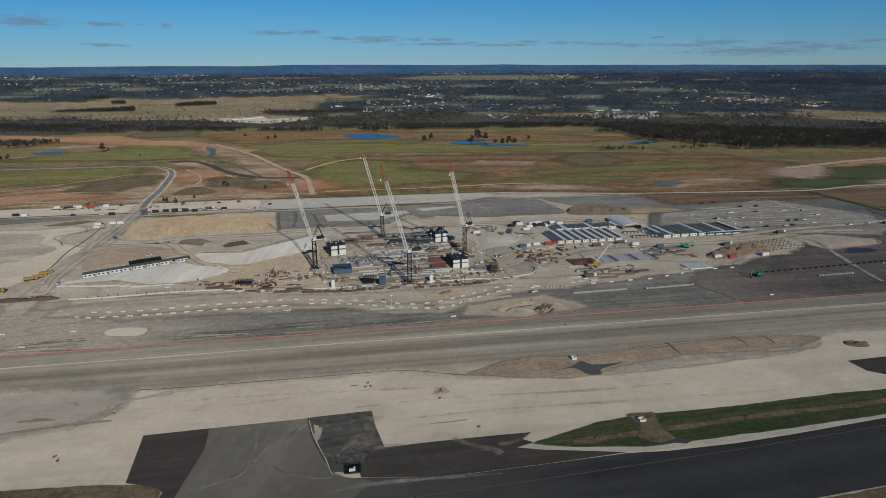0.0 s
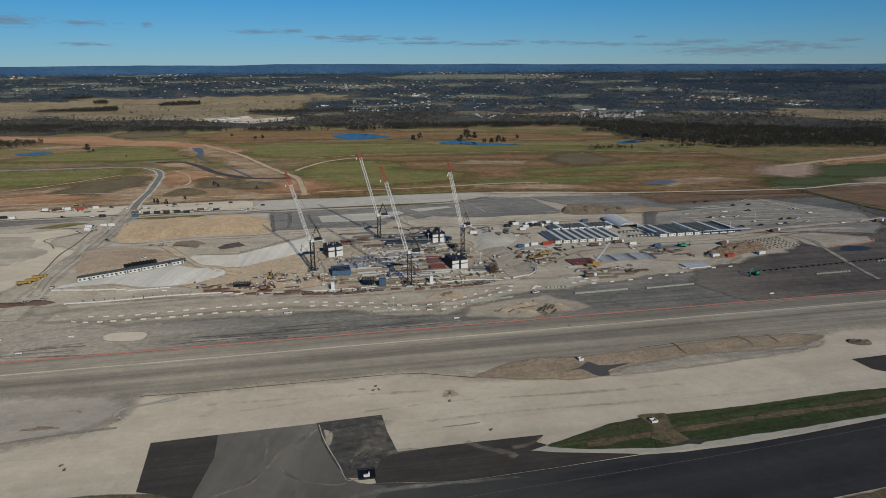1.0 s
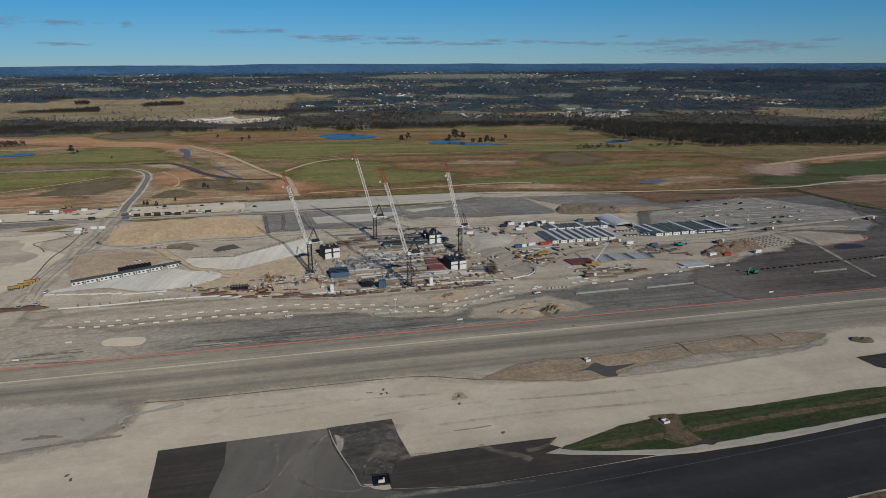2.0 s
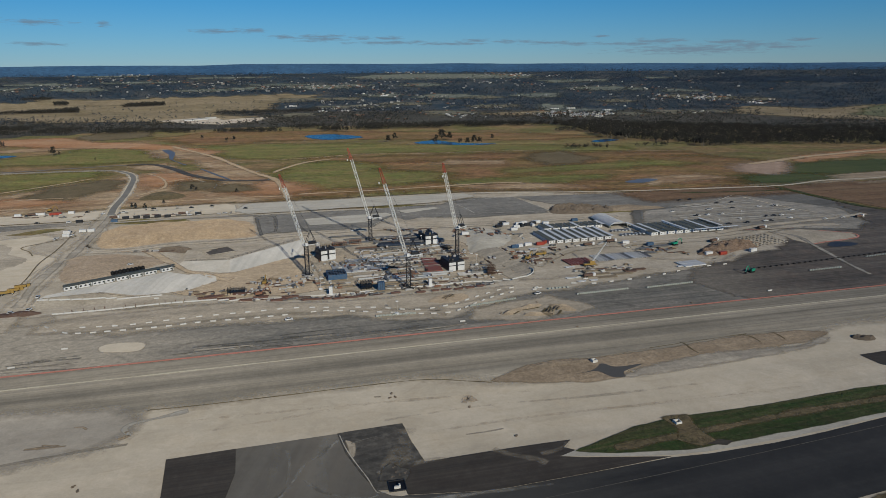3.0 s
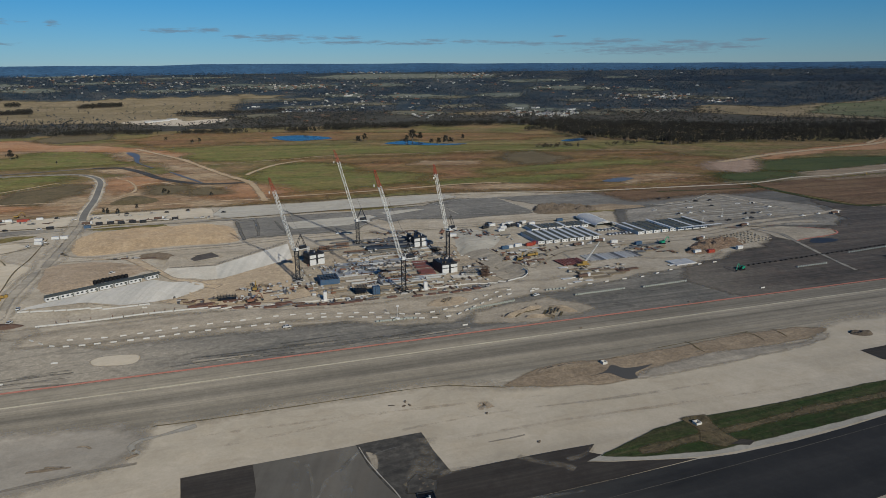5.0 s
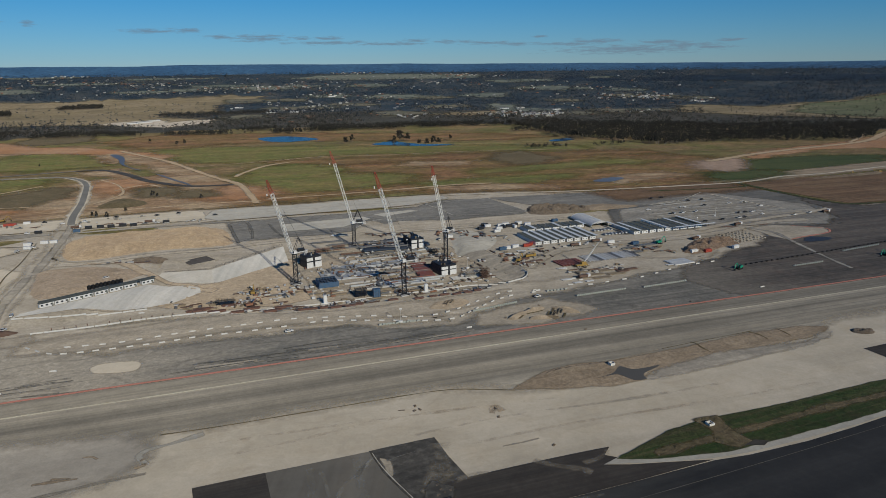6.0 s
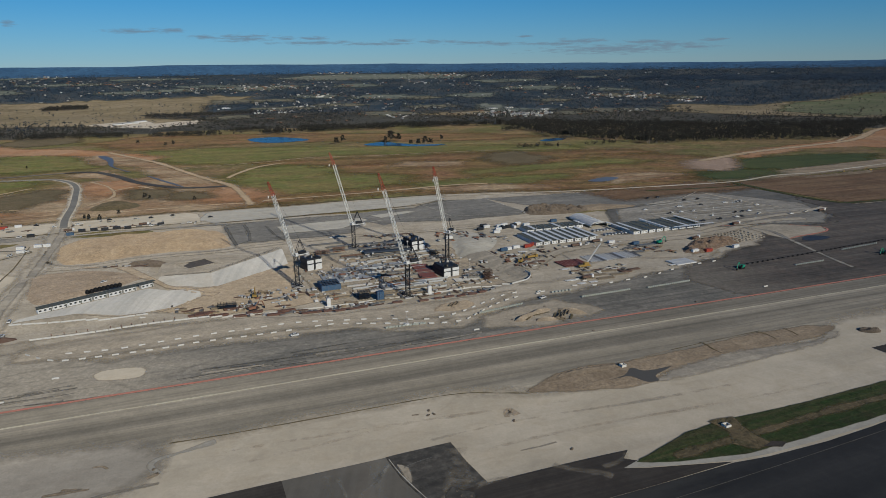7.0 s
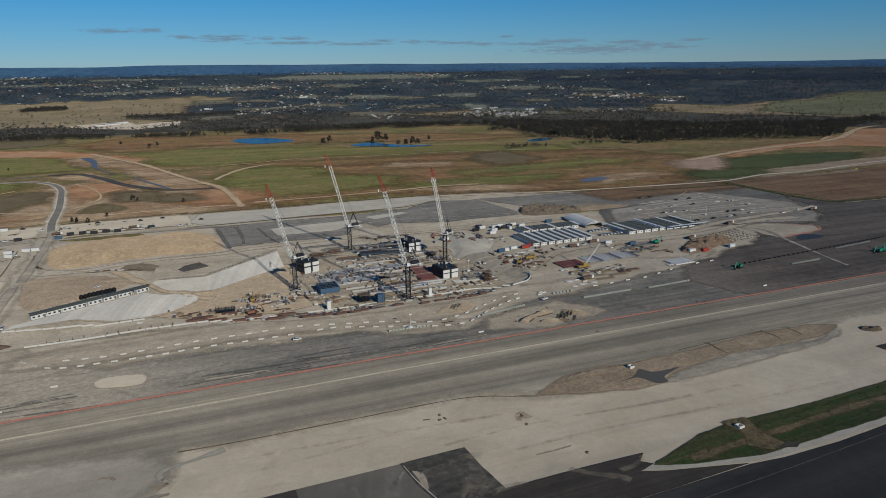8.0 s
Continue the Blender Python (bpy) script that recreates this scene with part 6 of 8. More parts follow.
for a_, b_ in (((-190, 527.6), (-159.2, 533.4)), ((-159.2, 533.4), (-137.4, 561.6)), ((-137.4, 561.6), (-112, 596))):
    rail = thing("edge_fence", "dark mesh fence along the top of the sprayed slope", "fence", "slope fences", (a_[0], a_[1], 3.3))
    run_ = Vector((b_[0] - a_[0], b_[1] - a_[1], -0.1 if a_[0] > -170 else -0.6))
    for k in range(9):
        bm = bmesh.new()
        q_ = run_ * (k / 8) + Vector((0, 0, 0.6 if a_[0] < -170 and k < 4 else 0.0))
        bar(bm, q_ - Vector((0, 0, 0.3)), q_ + Vector((0, 0, 1.5)), 0.07)
        part("post", bm, M_DARKSTEEL, rail)
    bm = bmesh.new()
    for h_ in (0.5, 1.0, 1.45):
        bar(bm, Vector((0, 0, h_ + 0.3)), run_ + Vector((0, 0, h_ + 0.1)), 0.05, 3)
    part("rail", bm, M_DARKSTEEL, rail)

ribbon("slope_edge", [(-183, 505), (-163, 506), (-160, 499), (-174, 476), (-190, 460), (-228, 455)], 0.8, M_PITFLOOR, 0.62, "earth edge at the foot of the slope", "edge", 0.8)
zone("pit_floor", [(-166, 508), (-152, 520), (-136, 545), (-118, 580), (-98, 570), (-95, 545), (-103, 520), (-100, 500), (-78, 474), (-110, 462), (-150, 458), (-182, 468)], M_SAND, 0.32, "sandy tan floor of the building pit", "ground", 1.5, 4)
zone("pit_floor", [(-100, 548), (-98, 586), (-60, 590), (20, 586), (34, 560), (48, 520), (60, 490), (40, 476), (-20, 466), (-78, 462), (-86, 500)], M_PITFLOOR, 0.36, "grey-tan dusty floor of the building pit", "ground", 1.5, 4)
zone("haul_ramp", [(30, 558), (50, 560), (60, 530), (70, 500), (66, 482), (54, 478), (44, 500), (40, 530)], M_DUST, 0.40, "grey gravel ramp into the pit", "road", 0.8, 4)
wp = thing("water_pit", "square sump with dark damp floor on the bench", "pit", at=(-172.5, 558, 4.0), turn=35, kind="structure")
for sx, sy, lx, ly in ((0, 9.2, 24, 1.6), (0, -9.2, 24, 1.6), (11.2, 0, 1.6, 16.8), (-11.2, 0, 1.6, 16.8)):
    bm = bmesh.new()
    box(bm, sx, sy, -0.8, lx, ly, 1.2, 0, 0.3)
    part("berm", bm, M_SITE, wp)
bm = bmesh.new()
box(bm, 0, 0, -0.8, 21, 17, 0.75)
part("damp_floor", bm, M_DAMP, wp)


# ---- tower cranes ----
def lattice(bm, a, b, wa, wb, bays, chord, brace, up=Vector((0, 0, 1))):
    """A square lattice girder from a to b."""
    a, b = Vector(a), Vector(b)
    d = (b - a).normalized()
    s = d.cross(up).normalized() if abs(d.dot(up)) < 0.99 else Vector((1, 0, 0))
    t = s.cross(d).normalized()
    rings = []
    for i in range(bays + 1):
        k = i / bays
        w = (wa + (wb - wa) * k) / 2
        c = a + (b - a) * k
        rings.append([c + s * w * p + t * w * q for p, q in ((-1, -1), (1, -1), (1, 1), (-1, 1))])
    for n_ in range(4):
        bar(bm, rings[0][n_], rings[-1][n_], chord)
    for i in range(bays):
        for n_ in range(4):
            m_ = (n_ + 1) % 4
            bar(bm, rings[i][n_], rings[i][m_], brace, 3)
            bar(bm, *((rings[i][n_], rings[i + 1][m_]) if i % 2 else (rings[i][m_], rings[i + 1][n_])), brace, 3)


def tower_crane(base, deck, foot, white_end, tip):
    bx, by = base
    z0 = g1(bx, by)
    cr = thing("tower_crane", "luffing tower crane, dark mast, white jib with a red tip", "crane", "tower cranes", (bx, by, z0))
    L0 = Vector((bx, by, z0))
    foot, white_end, tip = Vector(foot) - L0, Vector(white_end) - L0, Vector(tip) - L0
    dk = deck - z0
    ahead = Vector((tip.x - foot.x, tip.y - foot.y, 0)).normalized()
    side = Vector((-ahead.y, ahead.x, 0))
    turn = math.degrees(math.atan2(ahead.y, ahead.x))
    bm = bmesh.new()
    box(bm, 0, 0, -0.1, 7, 7, 0.9, turn, 0.1)
    part("base", bm, M_CONC, cr, "concrete footing block")
    bm = bmesh.new()
    for s in (-1, 1):
        bar(bm, (s * 3.4, s * 3.4, 1.0), (-s * 0.2, -s * 0.2, 1.0), 0.35)
        bar(bm, (s * 3.4, -s * 3.4, 1.0), (-s * 0.2, s * 0.2, 1.0), 0.35)
        for q in (-1, 1):
            bar(bm, (s * 3.2, q * 3.2, 1.0), (s * 1.15, q * 1.15, 5.2), 0.16)
    part("undercarriage", bm, M_DARKSTEEL, cr)
    bm = bmesh.new()
    lattice(bm, (0, 0, 0.8), (0, 0, dk), 2.7, 2.7, 10, 0.25, 0.14)
    part("mast", bm, M_DARKSTEEL, cr, "dark lattice mast")
    bm = bmesh.new()
    bmesh.ops.create_cone(bm, cap_ends=True, segments=20, radius1=1.9, radius2=1.9, depth=0.9, matrix=Matrix.Translation((0, 0, dk + 0.45)))
    part("slewing_ring", bm, M_DARKSTEEL, cr)
    c = -ahead * 3.4
    bm = bmesh.new()
    box(bm, c.x, c.y, dk + 0.9, 11.5, 3.4, 0.5, turn, 0.05)
    part("machinery_deck", bm, M_WHITE, cr, "pale machinery deck")
    c = -ahead * 5.0
    bm = bmesh.new()
    box(bm, c.x, c.y, dk + 1.4, 5.0, 2.6, 2.0, turn, 0.1)
    part("winch_house", bm, M_DARKSTEEL, cr)
    for k in range(4):
        c = -ahead * (8.0 + 0.65 * k)
        bm = bmesh.new()
        box(bm, c.x, c.y, dk - 0.6, 0.6, 3.0, 2.4, turn, 0.05)
        part("counterweight", bm, M_CONC, cr)
    c = ahead * 0.8 + side * 2.4
    bm = bmesh.new()
    box(bm, c.x, c.y, dk + 0.9, 2.2, 1.6, 2.3, turn, 0.15)
    cab = part("cab", bm, M_WHITE, cr)
    bm = bmesh.new()
    c2 = c + ahead * 1.09
    box(bm, c2.x, c2.y, dk + 1.7, 0.08, 1.3, 1.2, turn)
    part("windscreen", bm, M_GLASS, cab)
    apex = -ahead * 4.0 + Vector((0, 0, dk + 11.5))
    bm = bmesh.new()
    for s in (-1, 1):
        bar(bm, ahead * 0.6 + side * 1.4 * s + Vector((0, 0, dk + 1.4)), apex + side * 0.5 * s, 0.2)
        bar(bm, -ahead * 8.0 + side * 1.4 * s + Vector((0, 0, dk + 1.4)), apex + side * 0.5 * s, 0.2)
    bar(bm, apex + side * 0.7, apex - side * 0.7, 0.25)
    part("a_frame", bm, M_DARKSTEEL, cr)
    bm = bmesh.new()
    lattice(bm, foot, white_end, 1.9, 1.9, 16, 0.15, 0.085, side)
    bar(bm, foot + side * 1.2, foot - side * 1.2, 0.25)
    part("jib", bm, M_JIB, cr, "white lattice jib")
    bm = bmesh.new()
    lattice(bm, white_end, tip, 1.9, 0.9, 6, 0.12, 0.06, side)
    bar(bm, tip + side * 0.6, tip - side * 0.6, 0.35)
    part("jib_tip", bm, M_REDSTEEL, cr, "red jib tip")
    bm = bmesh.new()
    hook = tip - Vector((0, 0, 9.0)) + ahead * 0.6
    for s in (-0.3, 0.3):
        bar(bm, apex + side * s, tip + side * s, 0.035, 3)
        bar(bm, tip + side * s + ahead * 0.6, hook + side * s, 0.03, 3)
    part("rope", bm, M_BLACK, cr)
    bm = bmesh.new()
    box(bm, hook.x, hook.y, hook.z - 1.6, 0.7, 0.5, 1.6, turn, 0.1)
    part("hook_block", bm, M_WHITE, cr)
    return cr


tower_crane((-97, 507), 18.6, (-98.6, 506.2, 21), (-108.8, 499.5, 64), (-111.3, 498, 73))
tower_crane((-23.6, 468), 19.3, (-25.2, 467, 22.2), (-38, 462, 71), (-41, 462, 81.4))
tower_crane((-52.8, 592), 19.6, (-54.0, 591.5, 22.6), (-65.9, 584.5, 71.6), (-69, 588, 80.6))
tower_crane((17.5, 546), 19.6, (16.3, 545, 22.6), (7.0, 535, 66.8), (5.7, 534.3, 73.8))


# ---- the building in the pit ----
CG, SG = math.cos(RUN), math.sin(RUN)


def grid_at(x, y, u, v):
    return (x + u * CG - v * SG, y + u * SG + v * CG)


def lift_core(x, y, wide, deep, high, turn, label):
    """A lift core in white climbing screens: x, y is the middle of its front edge."""
    z = g1(x, y)
    core = thing("lift_core", label, "building core", "building cores", (x, y, z), turn)
    bm = bmesh.new()
    box(bm, 0, deep / 2, -0.3, wide - 0.6, deep - 0.6, high + 0.9, 0, 0.05)
    # dark colour stands for the shade in the gaps between screens
    part("concrete_core", bm, M_DARKSTEEL, core, "concrete core, painted dark for the shade behind its screens")
    rows = ((0.5, high * 0.50), (high * 0.66, high * 0.28))
    half = wide / 2
    for z_, h in rows:
        for s in (-1, 1):
            bm = bmesh.new()
            box(bm, s * (half / 2 + 0.3), 0.05, z_, half - 1.0, 0.35, h, 0, 0.04)
            part("screen_panel", bm, M_WHITE, core)
            bm = bmesh.new()
            box(bm, s * half, deep / 2, z_, 0.35, deep - 0.8, h, 0, 0.04)
            # screens on the shaded side and back are painted dark as shade
            part("screen_panel", bm, M_WHITE if s > 0 else M_DARKSTEEL, core)
        bm = bmesh.new()
        box(bm, 0, deep, z_, wide - 0.8, 0.35, h, 0, 0.04)
        part("screen_panel", bm, M_DARKSTEEL, core)
    bm = bmesh.new()
    for i in range(int(wide / 1.5) + 1):
        for y_ in (0.3,):
            bar(bm, (-half + 0.3 + i * (wide - 0.6) / int(wide / 1.5), y_, high), (-half + 0.3 + i * (wide - 0.6) / int(wide / 1.5), y_, high + 1.7), 0.07)
    for y_ in (0.3,):
        bar(bm, (-half, y_, high + 1.5), (half, y_, high + 1.5), 0.06)
    part("guard_rail", bm, M_DARKSTEEL, core)
    g = np.random.default_rng(int(abs(x * 7 + y)))
    for i in range(9):
        bm = bmesh.new()
        box(bm, g.uniform(-half + 1.5, half - 1.5), g.uniform(1.5, deep - 1.5), high + 0.5, g.uniform(0.8, 2.6), g.uniform(0.5, 1.4), g.uniform(0.5, 1.9), g.uniform(0, 90), 0.03)
        part("formwork_box", bm, (M_DARKSTEEL, M_TIMBER, M_CONC)[i % 3], core)
    return core


lift_core(-85, 546, 12.4, 13, 9.0, 26, "white-screened lift core, its shaded side painted dark")
lift_core(13.5, 507, 12.6, 17, 7.4, 18, "low white-screened lift core beside the red deck")
lift_core(-1.0, 577, 11.8, 17, 8.2, 18, "tall white-screened lift core with a grey top")

blue = thing("formwork_table", "large blue formwork table in the pit", "formwork", at=(-73.6, 490, g1(-73, 492)), turn=12)
bm = bmesh.new()
box(bm, 0, 7.5, -0.2, 13.6, 14, 1.5, 0, 0.05)
part("slab", bm, M_CONC, blue, "pale concrete edge slab")
for s in (-1, 1):
    bm = bmesh.new()
    box(bm, 0, 7.5 + s * 6.8, 1.3, 13.6, 0.4, 3.6, 0, 0.03)
    part("side_panel", bm, M_BLUE, blue)
    bm = bmesh.new()
    box(bm, s * 6.6, 7.5, 1.3, 0.4, 13.2, 3.6, 0, 0.03)
    part("side_panel", bm, M_BLUE, blue)
for i in range(7):
    bm = bmesh.new()
    box(bm, -6 + i * 2, 7.5, 4.5, 0.5, 13, 0.5, 0, 0.03)
    part("beam", bm, M_BLUE, blue)
for i in range(4):
    bm = bmesh.new()
    box(bm, 0, 2 + i * 3.7, 5.0, 13, 0.35, 0.35, 0, 0.03)
    part("walkway", bm, M_BLUESLAB, blue)
bm = bmesh.new()
box(bm, 0, 7.5, 3.4, 12.6, 13, 0.3)
part("deck", bm, M_BLUESLAB, blue)


SLABS = [(np.array([(36, 568), (38, 616), (48, 620), (60, 602), (60, 588), (50, 570)], float), 3.1)]


def top_at(x, y, lift):
    """Height of what lies at a place: the highest slab there, or the ground and a little more."""
    tops = [z for o, z in SLABS if o[:, 0].min() - 0.3 < x < o[:, 0].max() + 0.3 and o[:, 1].min() - 0.3 < y < o[:, 1].max() + 0.3 and inside(o, np.array([x]), np.array([y]))[0] > -0.3]
    return max(tops + [g1(x, y) + lift])


def slab(name, outline, thick, mat, label, category="slab", base=0.3):
    """A cast slab or deck on the pit floor, with square edges."""
    cx, cy = (sum(v[k] for v in outline) / len(outline) for k in (0, 1))
    bm = bmesh.new()
    f = bm.faces.new([bm.verts.new((x - cx, y - cy, 0)) for x, y in outline])
    ext = bmesh.ops.extrude_face_region(bm, geom=[f])
    bmesh.ops.translate(bm, verts=[v for v in ext["geom"] if isinstance(v, bmesh.types.BMVert)], vec=(0, 0, thick))
    bmesh.ops.recalc_face_normals(bm, faces=bm.faces[:])
    ob = part(name, bm, mat)
    ob.location = (cx, cy, g1(cx, cy) + base - 0.35)
    SLABS.append((np.array(outline, float), g1(cx, cy) + base - 0.35 + thick))
    return tagged(ob, label, category)


def block(x, y, u0, u1, v0, v1):
    return [grid_at(x, y, u0, v0), grid_at(x, y, u1, v0), grid_at(x, y, u1, v1), grid_at(x, y, u0, v1)]


M_SLAB = paint("cast_slab", (0.50, 0.51, 0.505), 0.85, amount=0.4, size=5)
slab("deck", [(-46, 572), (-12, 574), (10, 582), (-4, 600), (-14, 610), (-44, 596)], 1.3, M_BLUESLAB, "dark blue membrane deck with scattered timber", base=1.0)
slab("deck", [(-12, 541), (-9, 504), (3, 506), (0, 541)], 1.0, M_REDDECK, "red-brown membrane deck beside the core", base=0.8)
slab("floor_slab", block(-52, 512, -26, 14, 0, 24), 0.7, M_SLAB, "grey cast floor slab in the pit", base=0.7)
slab("floor_slab", block(-35, 540, -36, 22, 0, 10), 0.7, M_SLAB, "grey cast floor slab in the pit", base=0.7)
slab("floor_slab", block(-25, 489, -14, 20, 0, 10), 0.9, M_SLAB, "pale cast ground beam slab", base=0.7)
slab("floor_slab", block(20, 494, -6, 16, 0, 7), 0.7, M_SHOTCRETE, "pale concrete footing slab", base=0.7)
gb = np.random.default_rng(3)
for k in range(44):
    u0, v0, w = gb.uniform(-66, -10), (552 + k * 1.5 if k < 16 else gb.uniform(466, 550)), gb.uniform(16, 44)
    if v0 < 480:
        u0 += 10
    slab("ground_beam", block(u0, v0, 0, w, 0, 0.6), 1.2, (M_CONC, M_GREYSTEEL, M_SLAB, M_SITE, M_RUST)[k % 5], ("long pale concrete ground beam", "long dark steel formwork beam", "long grey concrete ground beam", "long dusty concrete ground beam", "long rusty reinforced ground beam")[k % 5] + " in the pit", "beam", 0.75)

for x, y, h in ((-76.2, 459, 6.2), (-8.5, 471, 6.0)):
    c = thing("column", "square white concrete column standing free", "column", "concrete columns", (x, y, g1(x, y)), 10.4)
    bm = bmesh.new()
    box(bm, 0, 0, -0.3, 2.4, 2.0, h + 0.3, 0, 0.08)
    part("shaft", bm, M_WHITE, c)
    bm = bmesh.new()
    box(bm, 0, 0, -0.5, 5.0, 5.0, 0.9, 0, 0.06)
    part("footing", bm, M_CONC, c)
bx = thing("formwork_tower", "tall blue column formwork with braces", "formwork", at=(-42.5, 465, g1(-42.5, 465)), turn=10)
bm = bmesh.new()
box(bm, 0, 0, -0.2, 4.6, 3.4, 6.8, 0, 0.05)
part("shutter", bm, M_BLUE, bx)
for s in (-2.3, -0.8, 0.8, 2.3):
    bm = bmesh.new()
    box(bm, s, -1.8, 0, 0.22, 0.25, 6.9)
    part("waler", bm, M_BLUESLAB, bx)


def scaffold(x, y, nx_, ny_, nz_, turn, mat, label, bay=1.9):
    sc = thing("scaffold", label, "scaffold", "scaffold towers", (x, y, g1(x, y) + 0.2), turn)
    bm = bmesh.new()
    for i in range(nx_ + 1):
        for j in range(ny_ + 1):
            bar(bm, (i * bay, j * bay, 0), (i * bay, j * bay, nz_ * bay + 0.6), 0.08)
    tagged(part("standard", bm, mat, sc, "steel uprights"), kind="stuff")
    for k in range(1, nz_ + 1):
        bm = bmesh.new()
        for i in range(nx_ + 1):
            bar(bm, (i * bay, 0, k * bay), (i * bay, ny_ * bay, k * bay), 0.06)
        for j in range(ny_ + 1):
            bar(bm, (0, j * bay, k * bay), (nx_ * bay, j * bay, k * bay), 0.06)
        tagged(part("ledger", bm, mat, sc), kind="stuff")
        bm = bmesh.new()
        box(bm, nx_ * bay / 2, ny_ * bay / 2, k * bay - 0.5, nx_ * bay * 0.96, ny_ * bay * 0.96, 0.14)
        part("platform", bm, M_TIMBER if k == nz_ else mat, sc)
    return sc


scaffold(-56, 466, 4, 3, 3, 10, M_DARKSTEEL, "grey steel scaffold bay with loaded decks")
scaffold(24, 496, 5, 3, 2, 10, M_CONC, "grey scaffold with pale boards beside the slab")
scaffold(35, 491, 3, 3, 4, 10, M_RUST, "rusty red reinforcement cage tower")
scaffold(-146, 466, 6, 2, 2, 8, M_DARKSTEEL, "grey steel scaffold bay beside the fence")
scaffold(-84, 580, 6, 3, 2, 10, M_RUSTLIGHT, "orange-red steel shoring frame")
scaffold(-70, 582, 5, 3, 2, 10, M_RUSTLIGHT, "orange-red steel shoring frame")
scaffold(-30, 498, 3, 2, 1, 10, M_DARKSTEEL, "low dark steel frame in the pit")
scaffold(8, 566, 3, 3, 2, 10, M_DARKSTEEL, "dark steel shoring beside the core")

starter = thing("column_starter", "short column starter with rusty bars in the pit", "column", "column starters")
bm = bmesh.new()
box(bm, 0, 0, -0.3, 1.1, 1.1, 1.3, 0, 0.05)
part("stub", bm, M_SLAB, starter)
bm = bmesh.new()
for i_ in range(3):
    for j_ in range(3):
        bar(bm, (-0.4 + 0.4 * i_, -0.4 + 0.4 * j_, 1.0), (-0.4 + 0.4 * i_, -0.4 + 0.4 * j_, 2.8), 0.06, 3)
part("starter_bars", bm, M_RUST, starter)
n_s = 0
for i_ in range(9):
    for j_ in range(7):
        x, y = grid_at(-86, 478, i_ * 13.5, j_ * 13.5)
        if x > 30 or (-95 < x < -62 and 485 < y < 508) or (i_ * 7 + j_) % 5 == 0:
            continue
        m = pose(x, y, g1(x, y) + 0.3, 0, 0, 10)
        if n_s:
            copy_thing(starter, m)
        else:
            starter.matrix_basis = m
        n_s += 1

M_WALKROOF = paint("white_walkway_roof", (0.83, 0.83, 0.80), 0.6, amount=0.12)


# ---- site huts, offices and shelters ----
def site_hut(long, deep, high, label, group, windows=3):
    h = thing("site_hut", label, "hut", group)
    bm = bmesh.new()
    box(bm, 0, deep / 2, 0.15, long, deep, high - 0.15, 0, 0.06)
    part("body", bm, M_WHITE, h)
    bm = bmesh.new()
    box(bm, 0, deep / 2, high, long + 0.3, deep + 0.3, 0.16, 0, 0.03)
    part("roof", bm, M_GREYROOF, h, "grey sheet roof")
    for i in range(windows):
        x = -long / 2 + long * (i + 0.5) / windows
        bm = bmesh.new()
        box(bm, x, -0.03, 1.15, 1.3, 0.08, 0.95)
        w = part("window", bm, M_GLASS, h)
        bm = bmesh.new()
        box(bm, x, -0.06, 1.05, 1.5, 0.1, 0.1)
        part("window_sill", bm, M_CONC, w)
    bm = bmesh.new()
    box(bm, long / 2 - 0.9, -0.04, 0.2, 0.85, 0.08, 2.0)
    part("door", bm, M_GREYROOF, h)
    return h


hut = site_hut(8.4, 3.2, 2.7, "white site hut with a grey roof on the sprayed slope", "site huts")
line_a, line_b = (-249, 461.5), (-191, 506)
spans = [0.05, 0.17, 0.29, 0.37, 0.5, 0.63, 0.76, 0.92]
for i, k in enumerate(spans):
    x, y = line_a[0] + (line_b[0] - line_a[0]) * k, line_a[1] + (line_b[1] - line_a[1]) * k
    m = pose(x, y, g1(x, y) + 0.1, 0, 0, 37 + (3 if i > 6 else 0))
    if i:
        copy_thing(hut, m)
    else:
        hut.matrix_basis = m
aw = thing("awning", "long grey-green shade roof behind the site huts", "shelter", at=(-222, 487.5, g1(-222, 487)), turn=37.5)
bm = bmesh.new()
box(bm, 0, 0, 2.9, 74, 4.2, 0.14)
part("roof", bm, M_GREYROOF, aw)
for i in range(13):
    bm = bmesh.new()
    bar(bm, (-36 + i * 6, 1.9, -0.3), (-36 + i * 6, 1.9, 2.95), 0.09)
    part("post", bm, M_DARKSTEEL, aw)
tank = thing("water_tank", "round black plastic water tank", "tank", "row of tanks")
bm = bmesh.new()
bmesh.ops.create_cone(bm, cap_ends=True, segments=16, radius1=1.25, radius2=1.25, depth=2.0, matrix=Matrix.Translation((0, 0, 1.0)))
for k in range(3):
    bmesh.ops.create_cone(bm, cap_ends=True, segments=16, radius1=1.31, radius2=1.31, depth=0.16, matrix=Matrix.Translation((0, 0, 0.4 + 0.6 * k)))
part("body", bm, M_BLACK, tank)
bm = bmesh.new()
bmesh.ops.create_cone(bm, cap_ends=True, segments=16, radius1=1.25, radius2=0.35, depth=0.5, matrix=Matrix.Translation((0, 0, 2.25)))
part("lid", bm, M_BLACK, tank)
for i in range(9):
    x, y = -231 + i * 2.15, 494.5 + i * 1.35
    m = pose(x, y, g1(x, y) + (1.6 if i > 1 else 1.2))
    if i:
        copy_thing(tank, m)
    else:
        tank.matrix_basis = m


